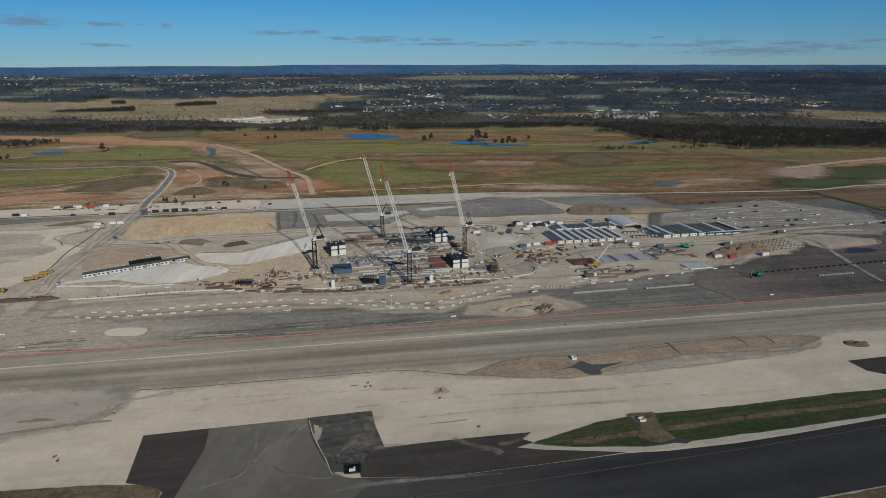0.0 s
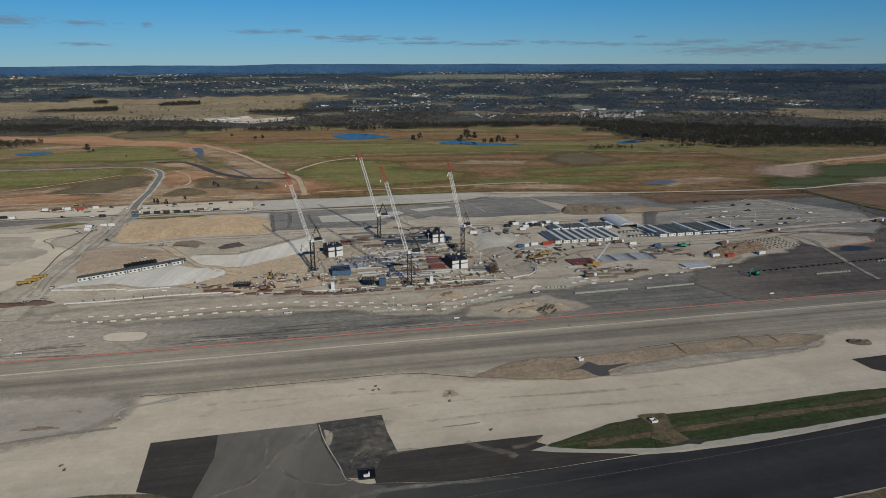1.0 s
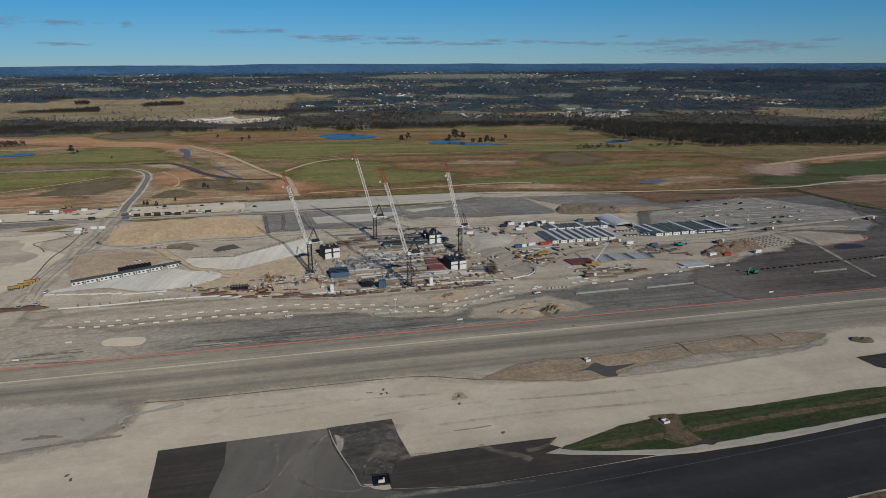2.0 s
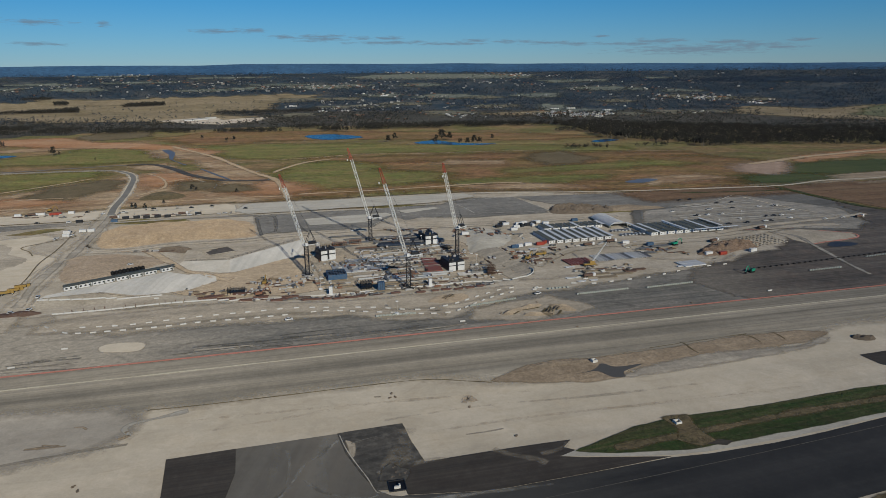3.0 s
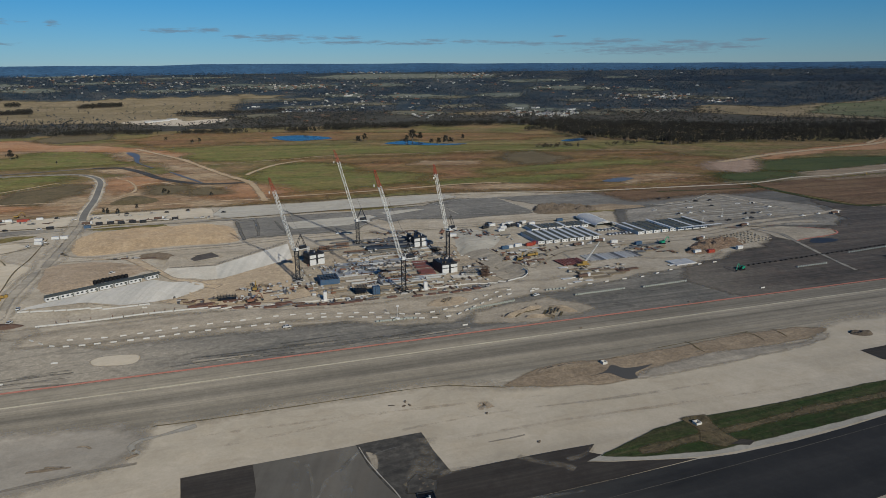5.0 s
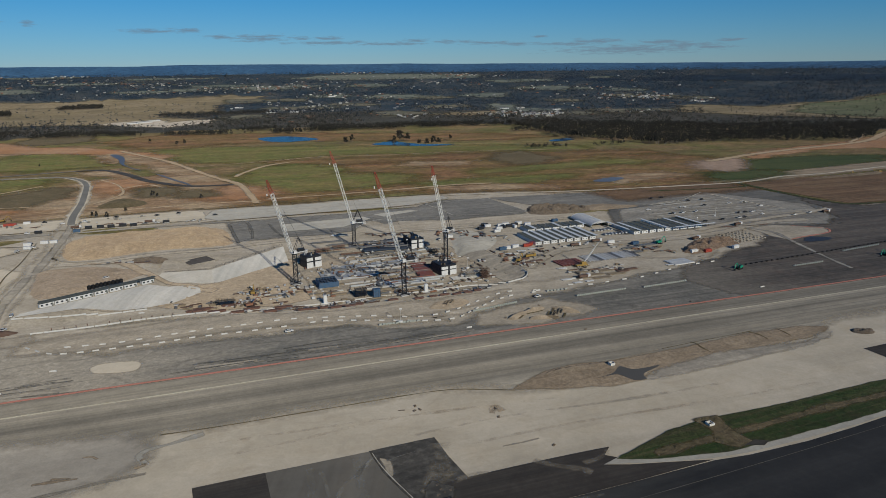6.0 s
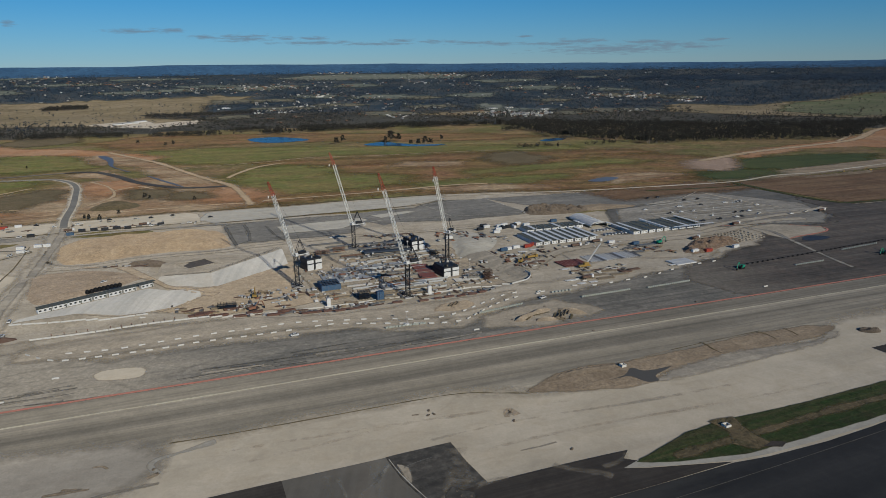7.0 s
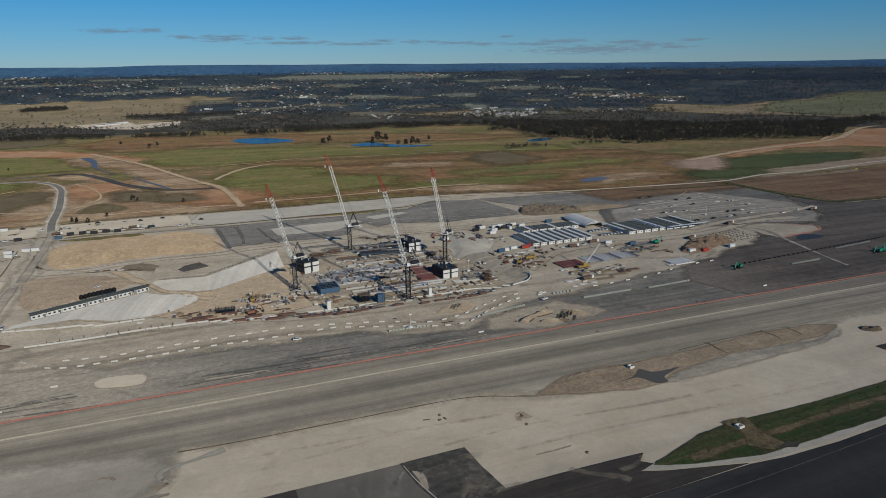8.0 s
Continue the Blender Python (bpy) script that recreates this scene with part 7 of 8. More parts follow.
def office_block(x, y, turn, count, pitch, deep, high, label, walk_every, group):
    """Rows of demountable offices under one long roof each, with white covered walkways between."""
    for i in range(count):
        px_, py_ = x + i * pitch * math.cos(radians(turn)), y + i * pitch * math.sin(radians(turn))
        o = thing("site_office", label, "office", group, (px_, py_, g1(px_, py_) + 0.2), turn)
        wide = pitch - 1.7
        bm = bmesh.new()
        box(bm, 0, deep / 2, 0, wide, deep, high, 0, 0.05)
        part("body", bm, M_WHITE, o)
        for s in (-1, 1):
            bm = bmesh.new()
            box(bm, s * wide / 4, deep / 2, high + 0.02, wide / 2 + 0.1, deep + 0.5, 0.14, 0, 0.0, -s * 4 if s else 0)
            part("roof", bm, M_GREYROOF, o, "grey ribbed sheet roof")
        for k in range(2):
            bm = bmesh.new()
            box(bm, -wide / 4 + k * wide / 2, -0.04, 1.05, 0.9, 0.1, 0.75)
            part("window", bm, M_GLASS, o)
        for k in range(1):
            bm = bmesh.new()
            box(bm, 0, deep * (0.3 + 0.05 * (i % 5)), high + 0.15, 0.9, 0.9, 0.6, 0, 0.05)
            part("air_conditioner", bm, M_GREYSTEEL, o)
        if i % walk_every == 0:
            wx, wy = px_ + (pitch / 2) * math.cos(radians(turn)), py_ + (pitch / 2) * math.sin(radians(turn))
            wk = thing("covered_walkway", "white-roofed covered walkway between offices", "walkway", group + " walkways", (wx, wy, g1(wx, wy) + 0.2), turn)
            bm = bmesh.new()
            box(bm, 0, deep / 2, high + 0.5, 3.3, deep + 1.0, 0.12, 0, 0.02)
            part("roof", bm, M_WALKROOF, wk)
            for k in range(5):
                bm = bmesh.new()
                bar(bm, (0, deep * k / 4, -0.25), (0, deep * k / 4, high + 0.4), 0.08)
                part("post", bm, M_DARKSTEEL, wk)


office_block(99.5, 567, 10.7, 8, 7.4, 36, 2.7, "grey-roofed demountable site office with white walls", 1, "site offices")
office_block(106, 612, 10.5, 7, 8.4, 16, 2.7, "dark grey-roofed site office behind the offices", 3, "rear offices")
office_block(195, 586, 12, 9, 8.4, 34, 2.7, "blue-grey-roofed demountable site office", 3, "far offices")

ar = thing("arch_tent", "white barrel-vaulted fabric shelter open at one end", "shelter", at=(174, 620, 0.2), turn=9)
bm = bmesh.new()
n_ = 18
prof = [(math.cos(math.pi * i / n_) * 9.2, math.sin(math.pi * i / n_) * 4.4 + 0.8) for i in range(n_ + 1)]
rows_a = []
for y_ in np.linspace(0, 40, 11):
    rows_a.append([bm.verts.new((px_, y_, pz_)) for px_, pz_ in prof])
for r0, r1 in zip(rows_a, rows_a[1:]):
    for i in range(n_):
        bm.faces.new((r0[i], r0[i + 1], r1[i + 1], r1[i]))
bmesh.ops.recalc_face_normals(bm, faces=bm.faces[:])
bmesh.ops.solidify(bm, geom=bm.faces[:], thickness=0.25)
part("vault", bm, M_SILVER, ar, "pale grey fabric vault")
bm = bmesh.new()
top = [bm.verts.new((px_, 0.05, pz_)) for px_, pz_ in prof if pz_ > 3.0]
bm.faces.new(top)
bmesh.ops.solidify(bm, geom=bm.faces[:], thickness=0.2)
part("gable", bm, M_WHITE, ar, "white end panel over a dark opening")
for y_ in np.linspace(0.3, 39.7, 9):
    bm = bmesh.new()
    for i in range(n_):
        bar(bm, (prof[i][0] * 1.01, y_, prof[i][1] * 1.01 + 0.05), (prof[i + 1][0] * 1.01, y_, prof[i + 1][1] * 1.01 + 0.02), 0.06, 3)
    part("rib", bm, M_WHITE, ar)
for s in (-1, 1):
    for k in range(4):
        bm = bmesh.new()
        box(bm, s * 9.1, 5 + 10 * k, -0.2, 2.0, 9.6, 1.6, 0, 0.05)
        part("container_wall", bm, M_GREYROOF, ar)
for x, y, long, turn in ((188, 588, 34, 102), (225, 588, 40, 102), (262, 600, 34, 102), (232, 588, 44, 12)):
    wk = thing("covered_walkway", "long white-roofed covered walkway", "walkway", "long walkways", (x, y, 0.2), turn)
    bm = bmesh.new()
    box(bm, long / 2, 0, 4.3, long, 2.6, 0.14, 0, 0.02)
    part("roof", bm, M_WALKROOF, wk)
    for k in range(7):
        bm = bmesh.new()
        bar(bm, (long * k / 6, 0, -0.3), (long * k / 6, 0, 4.35), 0.08)
        part("post", bm, M_DARKSTEEL, wk)


# ---- barriers and fences ----
def barrier_mesh(long=4.0, w=0.7, h=0.9):
    bm = bmesh.new()
    prof_ = ((-w / 2, 0), (w / 2, 0), (w / 2, 0.2), (w * 0.2, 0.45), (w * 0.14, h), (-w * 0.14, h), (-w * 0.2, 0.45), (-w / 2, 0.2))
    ends = [[bm.verts.new((s * long / 2, a, b)) for a, b in prof_] for s in (-1, 1)]
    for i in range(8):
        bm.faces.new((ends[0][i], ends[0][(i + 1) % 8], ends[1][(i + 1) % 8], ends[1][i]))
    bm.faces.new(ends[0]), bm.faces.new(ends[1])
    bmesh.ops.recalc_face_normals(bm, faces=bm.faces[:])
    return bm


def along_line(pts, gap, seed=0, drop=0.0):
    """Places and bearings at even steps along a smooth line."""
    g = np.random.default_rng(seed)
    p = smooth(pts, False, 12)
    run, out = 0.0, []
    for a, b in zip(p, p[1:]):
        d = math.hypot(b[0] - a[0], b[1] - a[1])
        while run < d:
            k = run / d
            if g.uniform() >= drop:
                out.append((a[0] + (b[0] - a[0]) * k, a[1] + (b[1] - a[1]) * k, math.degrees(math.atan2(b[1] - a[1], b[0] - a[0]))))
            run += gap * g.uniform(0.92, 1.08)
        run -= d
    return out


def repeat(first, places, lift=0.0):
    """Sets the first thing and its copies at the places."""
    for i, (x, y, a) in enumerate(places):
        m = pose(x, y, g1(x, y) + lift, 0, 0, a)
        if i:
            copy_thing(first, m)
        else:
            first.matrix_basis = m


jersey = tagged(part("road_barrier", barrier_mesh(3.3, 0.6, 0.8), M_BARRIER), "white concrete road barrier on the gravel", "barrier", "haul road barriers")
places = along_line([(-235, 404), (-217, 393), (-191, 395), (-163, 400), (-149, 404), (-121, 408), (-94, 413), (-75, 417), (-51, 413), (-30, 409), (-14, 406), (2, 408), (16, 421), (32, 435), (46, 443)], 8.2, 1, 0.12)
places += along_line([(-214, 402), (-193, 403), (-180, 406), (-151, 414), (-124, 419), (-96, 424), (-67, 422), (-45, 420), (-23, 414), (-9, 416), (6, 424), (21, 436), (36, 447), (46, 451)], 9.4, 2, 0.08)
places += along_line([(50, 443), (77, 457), (103, 455), (126, 461), (143, 464), (168, 476), (187, 485), (215, 492)], 14.5, 3, 0.1)
places += [(213, 428, 15), (6, 391, 12), (96, 470, 12), (100, 466, 8), (-188, 452, 5), (-210, 370, 8), (-248, 366, 9), (-226, 347, 10), (60, 446, 20), (64, 449, 10)]
repeat(jersey, places, 0.25)
wall_piece = tagged(part("kerb_barrier", barrier_mesh(6.6, 0.6, 0.9), M_BARRIER), "pale concrete barrier joined in a long row", "barrier", "site edge barriers")
places = along_line([(-239, 427), (-212, 432), (-182, 440), (-146, 446), (-128, 452), (-103, 455), (-73, 459), (-34, 467), (6, 474), (27, 478), (52, 472)], 6.9, 4, 0.03)
places += along_line([(52, 472), (62, 478), (68, 490), (66, 500)], 6.2, 6)
places += along_line([(-257, 447), (-225, 450), (-188, 458)], 6.7, 7)
repeat(wall_piece, places, 0.3)
fence_post = thing("fence_post", "short dark timber post in the sandy strip", "post", "edge posts")
bm = bmesh.new()
box(bm, 0, 0, -0.2, 0.35, 0.35, 1.9, 0, 0.03)
part("post", bm, M_RUST, fence_post)
bm = bmesh.new()
box(bm, 0, 0, 1.7, 0.5, 0.5, 0.25, 0, 0.03)
part("cap", bm, M_RUSTLIGHT, fence_post)
repeat(fence_post, along_line([(-232, 430), (-200, 437), (-160, 446), (-135, 452)], 6.0, 8, 0.15), 0.1)


# ---- stacks of material ----
def stack_of(name, label, category, group, n_layers, bars, long, mat, gap=0.32, thick=0.24, bearers=True):
    """A stack of long pieces in layers on bearers; its pieces are told apart."""
    st = thing(name, label, category, group)
    bm = bmesh.new()
    for k in range(n_layers):
        for i in range(bars):
            off = 0.06 * long * math.sin(i * 2.3 + k * 1.7)
            box(bm, off, (i - (bars - 1) / 2) * gap, 0.25 + k * (thick + 0.03), long, gap * 0.86, thick)
    tagged(part("piece_layer", bm, mat, st), kind="stuff")
    if bearers:
        for s in (-0.32, 0.32):
            bm = bmesh.new()
            box(bm, s * long, 0, 0, 0.25, bars * gap, 0.26)
            part("bearer", bm, M_TIMBER, st)
    return st


def container(label, mat, group):
    c = thing("shipping_container", label, "container", group)
    bm = bmesh.new()
    box(bm, 0, 0, 0.15, 6.06, 2.44, 2.45, 0, 0.05)
    part("body", bm, mat, c)
    for s in (-1, 1):
        bm = bmesh.new()
        for i in range(14):
            box(bm, -2.8 + i * 0.43, s * 1.23, 0.35, 0.2, 0.08, 2.05)
        part("corrugation", bm, mat, c)
        bm = bmesh.new()
        box(bm, 3.04, s * 0.6, 0.25, 0.06, 1.1, 2.2)
        part("door", bm, mat, c)
    return c


G3 = np.random.default_rng(21)


def strew(firsts, spans_, count, lift=0.3, turn=None):
    """Sets copies of several things about the rectangles of the plan."""
    n_at = [0] * len(firsts)
    for i in range(count):
        x0, x1, y0, y1 = spans_[i % len(spans_)]
        k = int(G3.integers(0, len(firsts)))
        if i < len(firsts):
            k = i
        x, y = G3.uniform(x0, x1), G3.uniform(y0, y1)
        a = (turn if turn is not None else 10) + G3.choice([0, 90]) + G3.normal(0, 7)
        m = pose(x, y, top_at(x, y, lift), 0, 0, a)
        if n_at[k]:
            copy_thing(firsts[k], m).scale = (G3.uniform(0.5, 1.05), G3.uniform(0.5, 1.0), G3.uniform(0.6, 1.3))
        else:
            firsts[k].matrix_basis = m
        n_at[k] += 1


timber = stack_of("timber_stack", "stack of pale timber boards on bearers", "timber", "timber stacks", 3, 5, 5.0, M_TIMBER)
rebar = stack_of("steel_stack", "rusty bundle of reinforcing steel", "steel", "steel bundles", 2, 7, 9.0, M_RUST, 0.24, 0.18)
beams = stack_of("steel_stack", "stack of dark steel beams", "steel", "steel beams", 2, 4, 8.0, M_GREYSTEEL, 0.5, 0.34)
planks = stack_of("plank_stack", "stack of grey scaffold planks", "planks", "plank stacks", 3, 5, 4.0, M_CONC)
orange = stack_of("steel_stack", "stack of orange primed steel shores", "steel", "orange shores", 3, 5, 5.0, M_RUSTLIGHT, 0.3, 0.24)
sheet = stack_of("panel_stack", "stack of pale formwork panels", "panels", "panel stacks", 4, 2, 3.8, M_CREAM, 0.9, 0.12)
dark = stack_of("panel_stack", "stack of dark formwork sheets", "panels", "dark sheet stacks", 4, 2, 3.6, M_GREYSTEEL, 0.9, 0.16)
bluep = stack_of("panel_stack", "stack of white formwork panels", "panels", "white panel stacks", 3, 2, 3.0, M_WHITE, 1.0, 0.18)
# round the building
strew([timber, rebar, beams, planks, orange, sheet, dark, bluep], [(-60, 20, 556, 575), (-48, -20, 580, 600), (-92, -55, 512, 545), (-45, -13, 486, 510), (-20, 30, 548, 565), (-80, -10, 464, 485), (-140, -104, 470, 500), (-60, -14, 530, 552), (22, 46, 500, 540), (-110, -80, 478, 498), (-60, -14, 512, 530), (-30, 20, 466, 480), (-44, 4, 576, 604)], 400, 0.36)
strew([copy_thing(o, pose(0, 0, 0)) for o in (rebar, bluep, timber, sheet, planks, sheet)], [(-140, -100, 462, 478), (-135, -104, 480, 505), (-80, -50, 456, 464), (-66, -30, 536, 556), (-60, 0, 548, 570), (-14, 22, 478, 492), (-52, -14, 500, 516), (20, 44, 486, 500), (-100, -84, 560, 580)], 150, 0.35)
# long stock laid out in rows
M_OXIDE = paint("red_oxide_steel", (0.18, 0.095, 0.07), 0.85, amount=0.45)
def lay_rows(name_, label_, cat_, group_, layers_, bars_, long_, mat_, gap_, thick_, places_):
    """Alike stacks of long stock, all along the runway's direction."""
    first_ = stack_of(name_, label_, cat_, group_, layers_, bars_, long_, mat_, gap_, thick_)
    for i_, (x, y) in enumerate(places_):
        m = pose(x, y, top_at(x, y, 0.3), 0, 0, 10.4 + G3.normal(0, 1.5))
        if i_:
            copy_thing(first_, m).scale = (G3.uniform(0.75, 1.1), 1, G3.uniform(0.8, 1.2))
        else:
            first_.matrix_basis = m


lay_rows("pipe_rack", "long rack of dark steel pipes in the pit", "pipes", "pit pipe racks", 2, 3, 26, M_GREYSTEEL, 0.9, 0.4, [(-75.3, 609.8), (-61.0, 600.1), (-47.3, 602.6), (-31.6, 594.9), (-14.5, 595.0), (-60.5, 586.2), (-36.5, 581.7), (-12.6, 579.1), (-74.5, 580.1), (-50.6, 573.8), (-24.7, 572.9), (-1.0, 574.1)])
lay_rows("steel_stack", "low red-oxide steel stack along the site edge", "steel", "edge steel stacks", 2, 5, 6.0, M_OXIDE, 0.42, 0.35, [(-84.1, 443.4), (-77.0, 445.0), (-69.4, 440.8), (-65.5, 448.5), (-60.3, 442.2), (-55.0, 445.1), (-32.7, 449.9), (-6.4, 449.7), (1.2, 451.4), (9.6, 451.7), (17.5, 453.4), (24.7, 456.4), (-16.0, 447.1), (-89.2, 440.5)])
lay_rows("steel_rack", "long red-brown rack of reinforcing cages", "steel", "cage racks", 2, 5, 11, M_OXIDE, 0.55, 0.5, [(-155.2, 450.0), (-144.0, 453.5), (-130.8, 452.0), (-122.4, 456.9), (-136.6, 466.4), (-153.0, 461.4), (-108.7, 447.8), (-102.6, 455.2)])
lay_rows("plank_stack", "long pale stack of scaffold tubes and boards", "planks", "tube stacks", 2, 4, 13, M_TIMBER, 0.5, 0.3, [(-76.1, 479.9), (-68.0, 475.2), (-35.8, 475.8), (-29.5, 468.7), (-32.6, 482.1), (-18.8, 474.1), (-43.5, 462.6), (-10.4, 482.5), (-48.8, 494.7), (-63.3, 499.0), (-72.9, 490.3)])
lay_rows("plank_stack", "pinkish timber boards laid out in the yard", "planks", "laid-out boards", 1, 6, 13, M_TIMBER, 0.7, 0.25, [(110.9, 486.0), (114.1, 476.7), (126.4, 485.5), (130.0, 476.0), (116.8, 469.1), (104.0, 470.6)])
lay_rows("mesh_stack", "dark stack of reinforcing mesh sheets in the yard", "steel", "mesh stacks", 2, 7, 10, M_GREYSTEEL, 0.7, 0.3, [(170.0, 541.9), (181.3, 546.9), (183.5, 535.2), (169.9, 529.2), (188.3, 549.1)])
lay_rows("steel_stack", "rust-brown stack of steel sections in the yard", "steel", "yard steel stacks", 2, 6, 9, M_RUST, 0.5, 0.4, [(68.1, 513.7), (76.4, 515.0), (83.7, 518.2), (75.0, 525.0), (137.1, 480.2), (145.1, 484.3)])
lay_rows("panel_stack", "white formwork panels laid out in the yard", "panels", "yard panel rows", 1, 3, 7, M_WHITE, 0.9, 0.3, [(68.8, 543.3), (80.0, 549.6), (90.9, 554.4), (104.4, 505.6), (96.2, 495.2), (112.6, 503.8), (178.0, 489.2), (90.6, 468.1), (95.9, 460.3), (104.9, 462.3)])
# along the front edge of the site
strew([copy_thing(rebar, pose(0, 0, 0)), copy_thing(dark, pose(0, 0, 0)), copy_thing(beams, pose(0, 0, 0)), copy_thing(planks, pose(0, 0, 0))], [(-110, -60, 446, 452), (-60, -28, 452, 460), (16, 40, 462, 466), (-130, -90, 450, 456)], 52, 0.3)
# laydown yards in front of the offices
strew([copy_thing(o, pose(0, 0, 0)) for o in (timber, rebar, planks, sheet, dark, orange)], [(62, 92, 508, 530), (66, 105, 530, 552), (108, 150, 486, 500), (95, 170, 552, 566), (150, 185, 530, 552), (56, 72, 520, 556), (96, 140, 478, 490), (180, 200, 520, 545)], 130, 0.25)
# behind the pit
strew([copy_thing(o, pose(0, 0, 0)) for o in (rebar, sheet, beams, orange)], [(-40, 0, 622, 634), (30, 66, 596, 622), (45, 80, 585, 605), (20, 45, 612, 630)], 90, 0.3)
# beside the sprayed slope
strew([copy_thing(o, pose(0, 0, 0)) for o in (timber, rebar, planks, dark)], [(-176, -150, 462, 476), (-150, -118, 460, 474), (-240, -210, 560, 580)], 46, 0.5)

# along the pale strip behind the mound
strew([copy_thing(o, pose(0, 0, 0)) for o in (rebar, sheet, dark, beams, planks)], [(-420, -330, 728, 745), (-320, -225, 736, 768), (-300, -200, 718, 732), (-560, -440, 690, 712)], 64, 0.42)

# the red and the pale laydown decks
for i in range(8):
    r = stack_of("panel_stack", "long row of dark red formwork decking", "panels", "red deck rows", 2, 3, 15, M_REDDECK, 0.7, 0.3)
    x, y = grid_at(98, 506, i * 2.6, 2)
    r.matrix_basis = pose(x, y, 0.2, 0, 0, 104)
for i in range(14):
    r = stack_of("panel_stack", "long row of pale grey decking", "panels", "pale deck rows", 1, 3, 17, (M_CREAM, M_CONC, M_WHITE, M_CREAM, M_GREYSTEEL)[i * 3 % 5], 1.0, 0.22)
    x, y = grid_at(124, 508, i * 3.3, 10)
    r.matrix_basis = pose(x, y, 0.2, 0, 0, 101)
r = thing("floor_panel", "flat pale grey floor panels stacked in the yard", "panels", at=(188, 495, 0.2), turn=14)
for k in range(3):
    for j in range(2):
        bm = bmesh.new()
        box(bm, -6 + k * 6.2, -3.2 + j * 6.4, 0.15, 6.0, 6.2, 0.8, 0, 0.05)
        part("panel", bm, M_SILVER, r)

# containers and waste bins
c_white = container("white shipping container at the edge of the lot", M_WHITE, "white containers")
repeat(c_white, [(213, 519, 12), (252, 525, 18), (-420, 744, 10), (-398, 748, 12), (-370, 752, 12), (-318, 655, 5), (-311, 656, 5), (-325, 637, 0), (-330, 650, 8), (72, 640, 15), (80, 628, 14), (30, 606, 12), (78, 562, 12), (70, 558, 14), (160, 560, 10), (-430, 700, 8), (84, 640, 14), (90, 644, 14), (96, 634, 104), (103, 646, 12), (110, 640, 14), (76, 618, 12)], 0.35)
c_red = container("red shipping container beside the spoil heap", M_REDSTEEL, "red containers")
repeat(c_red, [(224, 518, 12), (-386, 746, 10), (-381, 747, 10), (88, 563, 12), (93, 567, 60)], 0.35)
c_blue = container("blue-grey shipping container in the yard", M_BLUE, "blue containers")
repeat(c_blue, [(66, 556, 14), (-306, 698, 14), (140, 650, 12), (44, 600, 15), (178, 552, 14)], 0.35)
c_dark = container("dark weathered shipping container", M_DARKSTEEL, "dark containers")
repeat(c_dark, [(-300, 712, 14), (-290, 714, 14), (-270, 716, 14), (-260, 715, 14), (-280, 713, 14), (64, 632, 20), (70, 645, 10), (92, 636, 12), (98, 641, 12), (86, 634, 100), (-440, 702, 10), (-340, 700, 10), (-232, 724, 14)], 0.4)

# rows of precast pieces on the gravel
precast = thing("precast_piece", "white precast concrete angle piece in a row", "precast", "precast rows")
bm = bmesh.new()
box(bm, 0, 0, 0, 1.9, 0.35, 1.1, 20, 0.03)
part("upright", bm, M_PRECAST, precast)
bm = bmesh.new()
box(bm, 0.2, 0.7, 0, 1.9, 1.5, 0.3, 20, 0.03)
part("foot", bm, M_PRECAST, precast)
places = along_line([(14, 417), (44, 428)], 1.5, 11) + along_line([(86, 433), (123, 441)], 1.7, 12) + along_line([(136, 442), (170, 450)], 1.8, 13)
places += along_line([(266, 469), (294, 475)], 2.4, 14) + along_line([(-44, 404), (-20, 407)], 2.0, 15) + along_line([(70, 446), (84, 448)], 2.6, 16) + along_line([(330, 500), (372, 512)], 2.8, 18)
repeat(precast, places, 0.3)
cone_row = thing("marker_block", "dark rubber marker block on the sub-base", "marker", "marker rows")
bm = bmesh.new()
box(bm, 0, 0, 0, 1.8, 1.2, 0.7, 0, 0.1)
part("body", bm, M_BLACK, cone_row)
bm = bmesh.new()
box(bm, 0, 0, 0.7, 1.0, 0.6, 0.3, 0, 0.05)
part("handle", bm, M_BLACK, cone_row)
repeat(cone_row, along_line([(228, 478), (300, 497), (420, 530)], 5.4, 17), 0.26)
# grid of slabs stacked on the ground
for i in range(9):
    for j in range(7):
        if (i, j) == (0, 0):
            sl = tagged(part("paving_slab", (lambda b: (box(b, 0, 0, 0, 2.4, 1.3, 0.6, 0, 0.05), b)[1])(bmesh.new()), M_SITE), "pale concrete slab laid out in a grid", "slab", "slab grid")
            sl.matrix_basis = pose(264, 541, 0.4, 0, 0, 30)
        else:
            x, y = 264 + i * 3.9 - j * 0.6 + G3.normal(0, 0.3), 541 + i * 1.2 + j * 4.6 + G3.normal(0, 0.3)
            copy_thing(sl, pose(x, y, 0.4, 0, 0, 30 + G3.normal(0, 9)))

# ---- vehicles and machines ----
def wheel_set(owner, xs, half, r, w=0.3):
    for x in xs:
        for s in (-1, 1):
            bm = bmesh.new()
            bmesh.ops.create_cone(bm, cap_ends=True, segments=12, radius1=r, radius2=r, depth=w, matrix=Matrix.Translation((x, s * half, r)) @ pose(0, 0, 0, 90))
            wl = part("wheel", bm, M_BLACK, owner)
            bm = bmesh.new()
            bmesh.ops.create_cone(bm, cap_ends=True, segments=8, radius1=r * 0.5, radius2=r * 0.5, depth=w + 0.04, matrix=Matrix.Translation((x, s * half, r)) @ pose(0, 0, 0, 90))
            part("rim", bm, M_SILVER, wl)


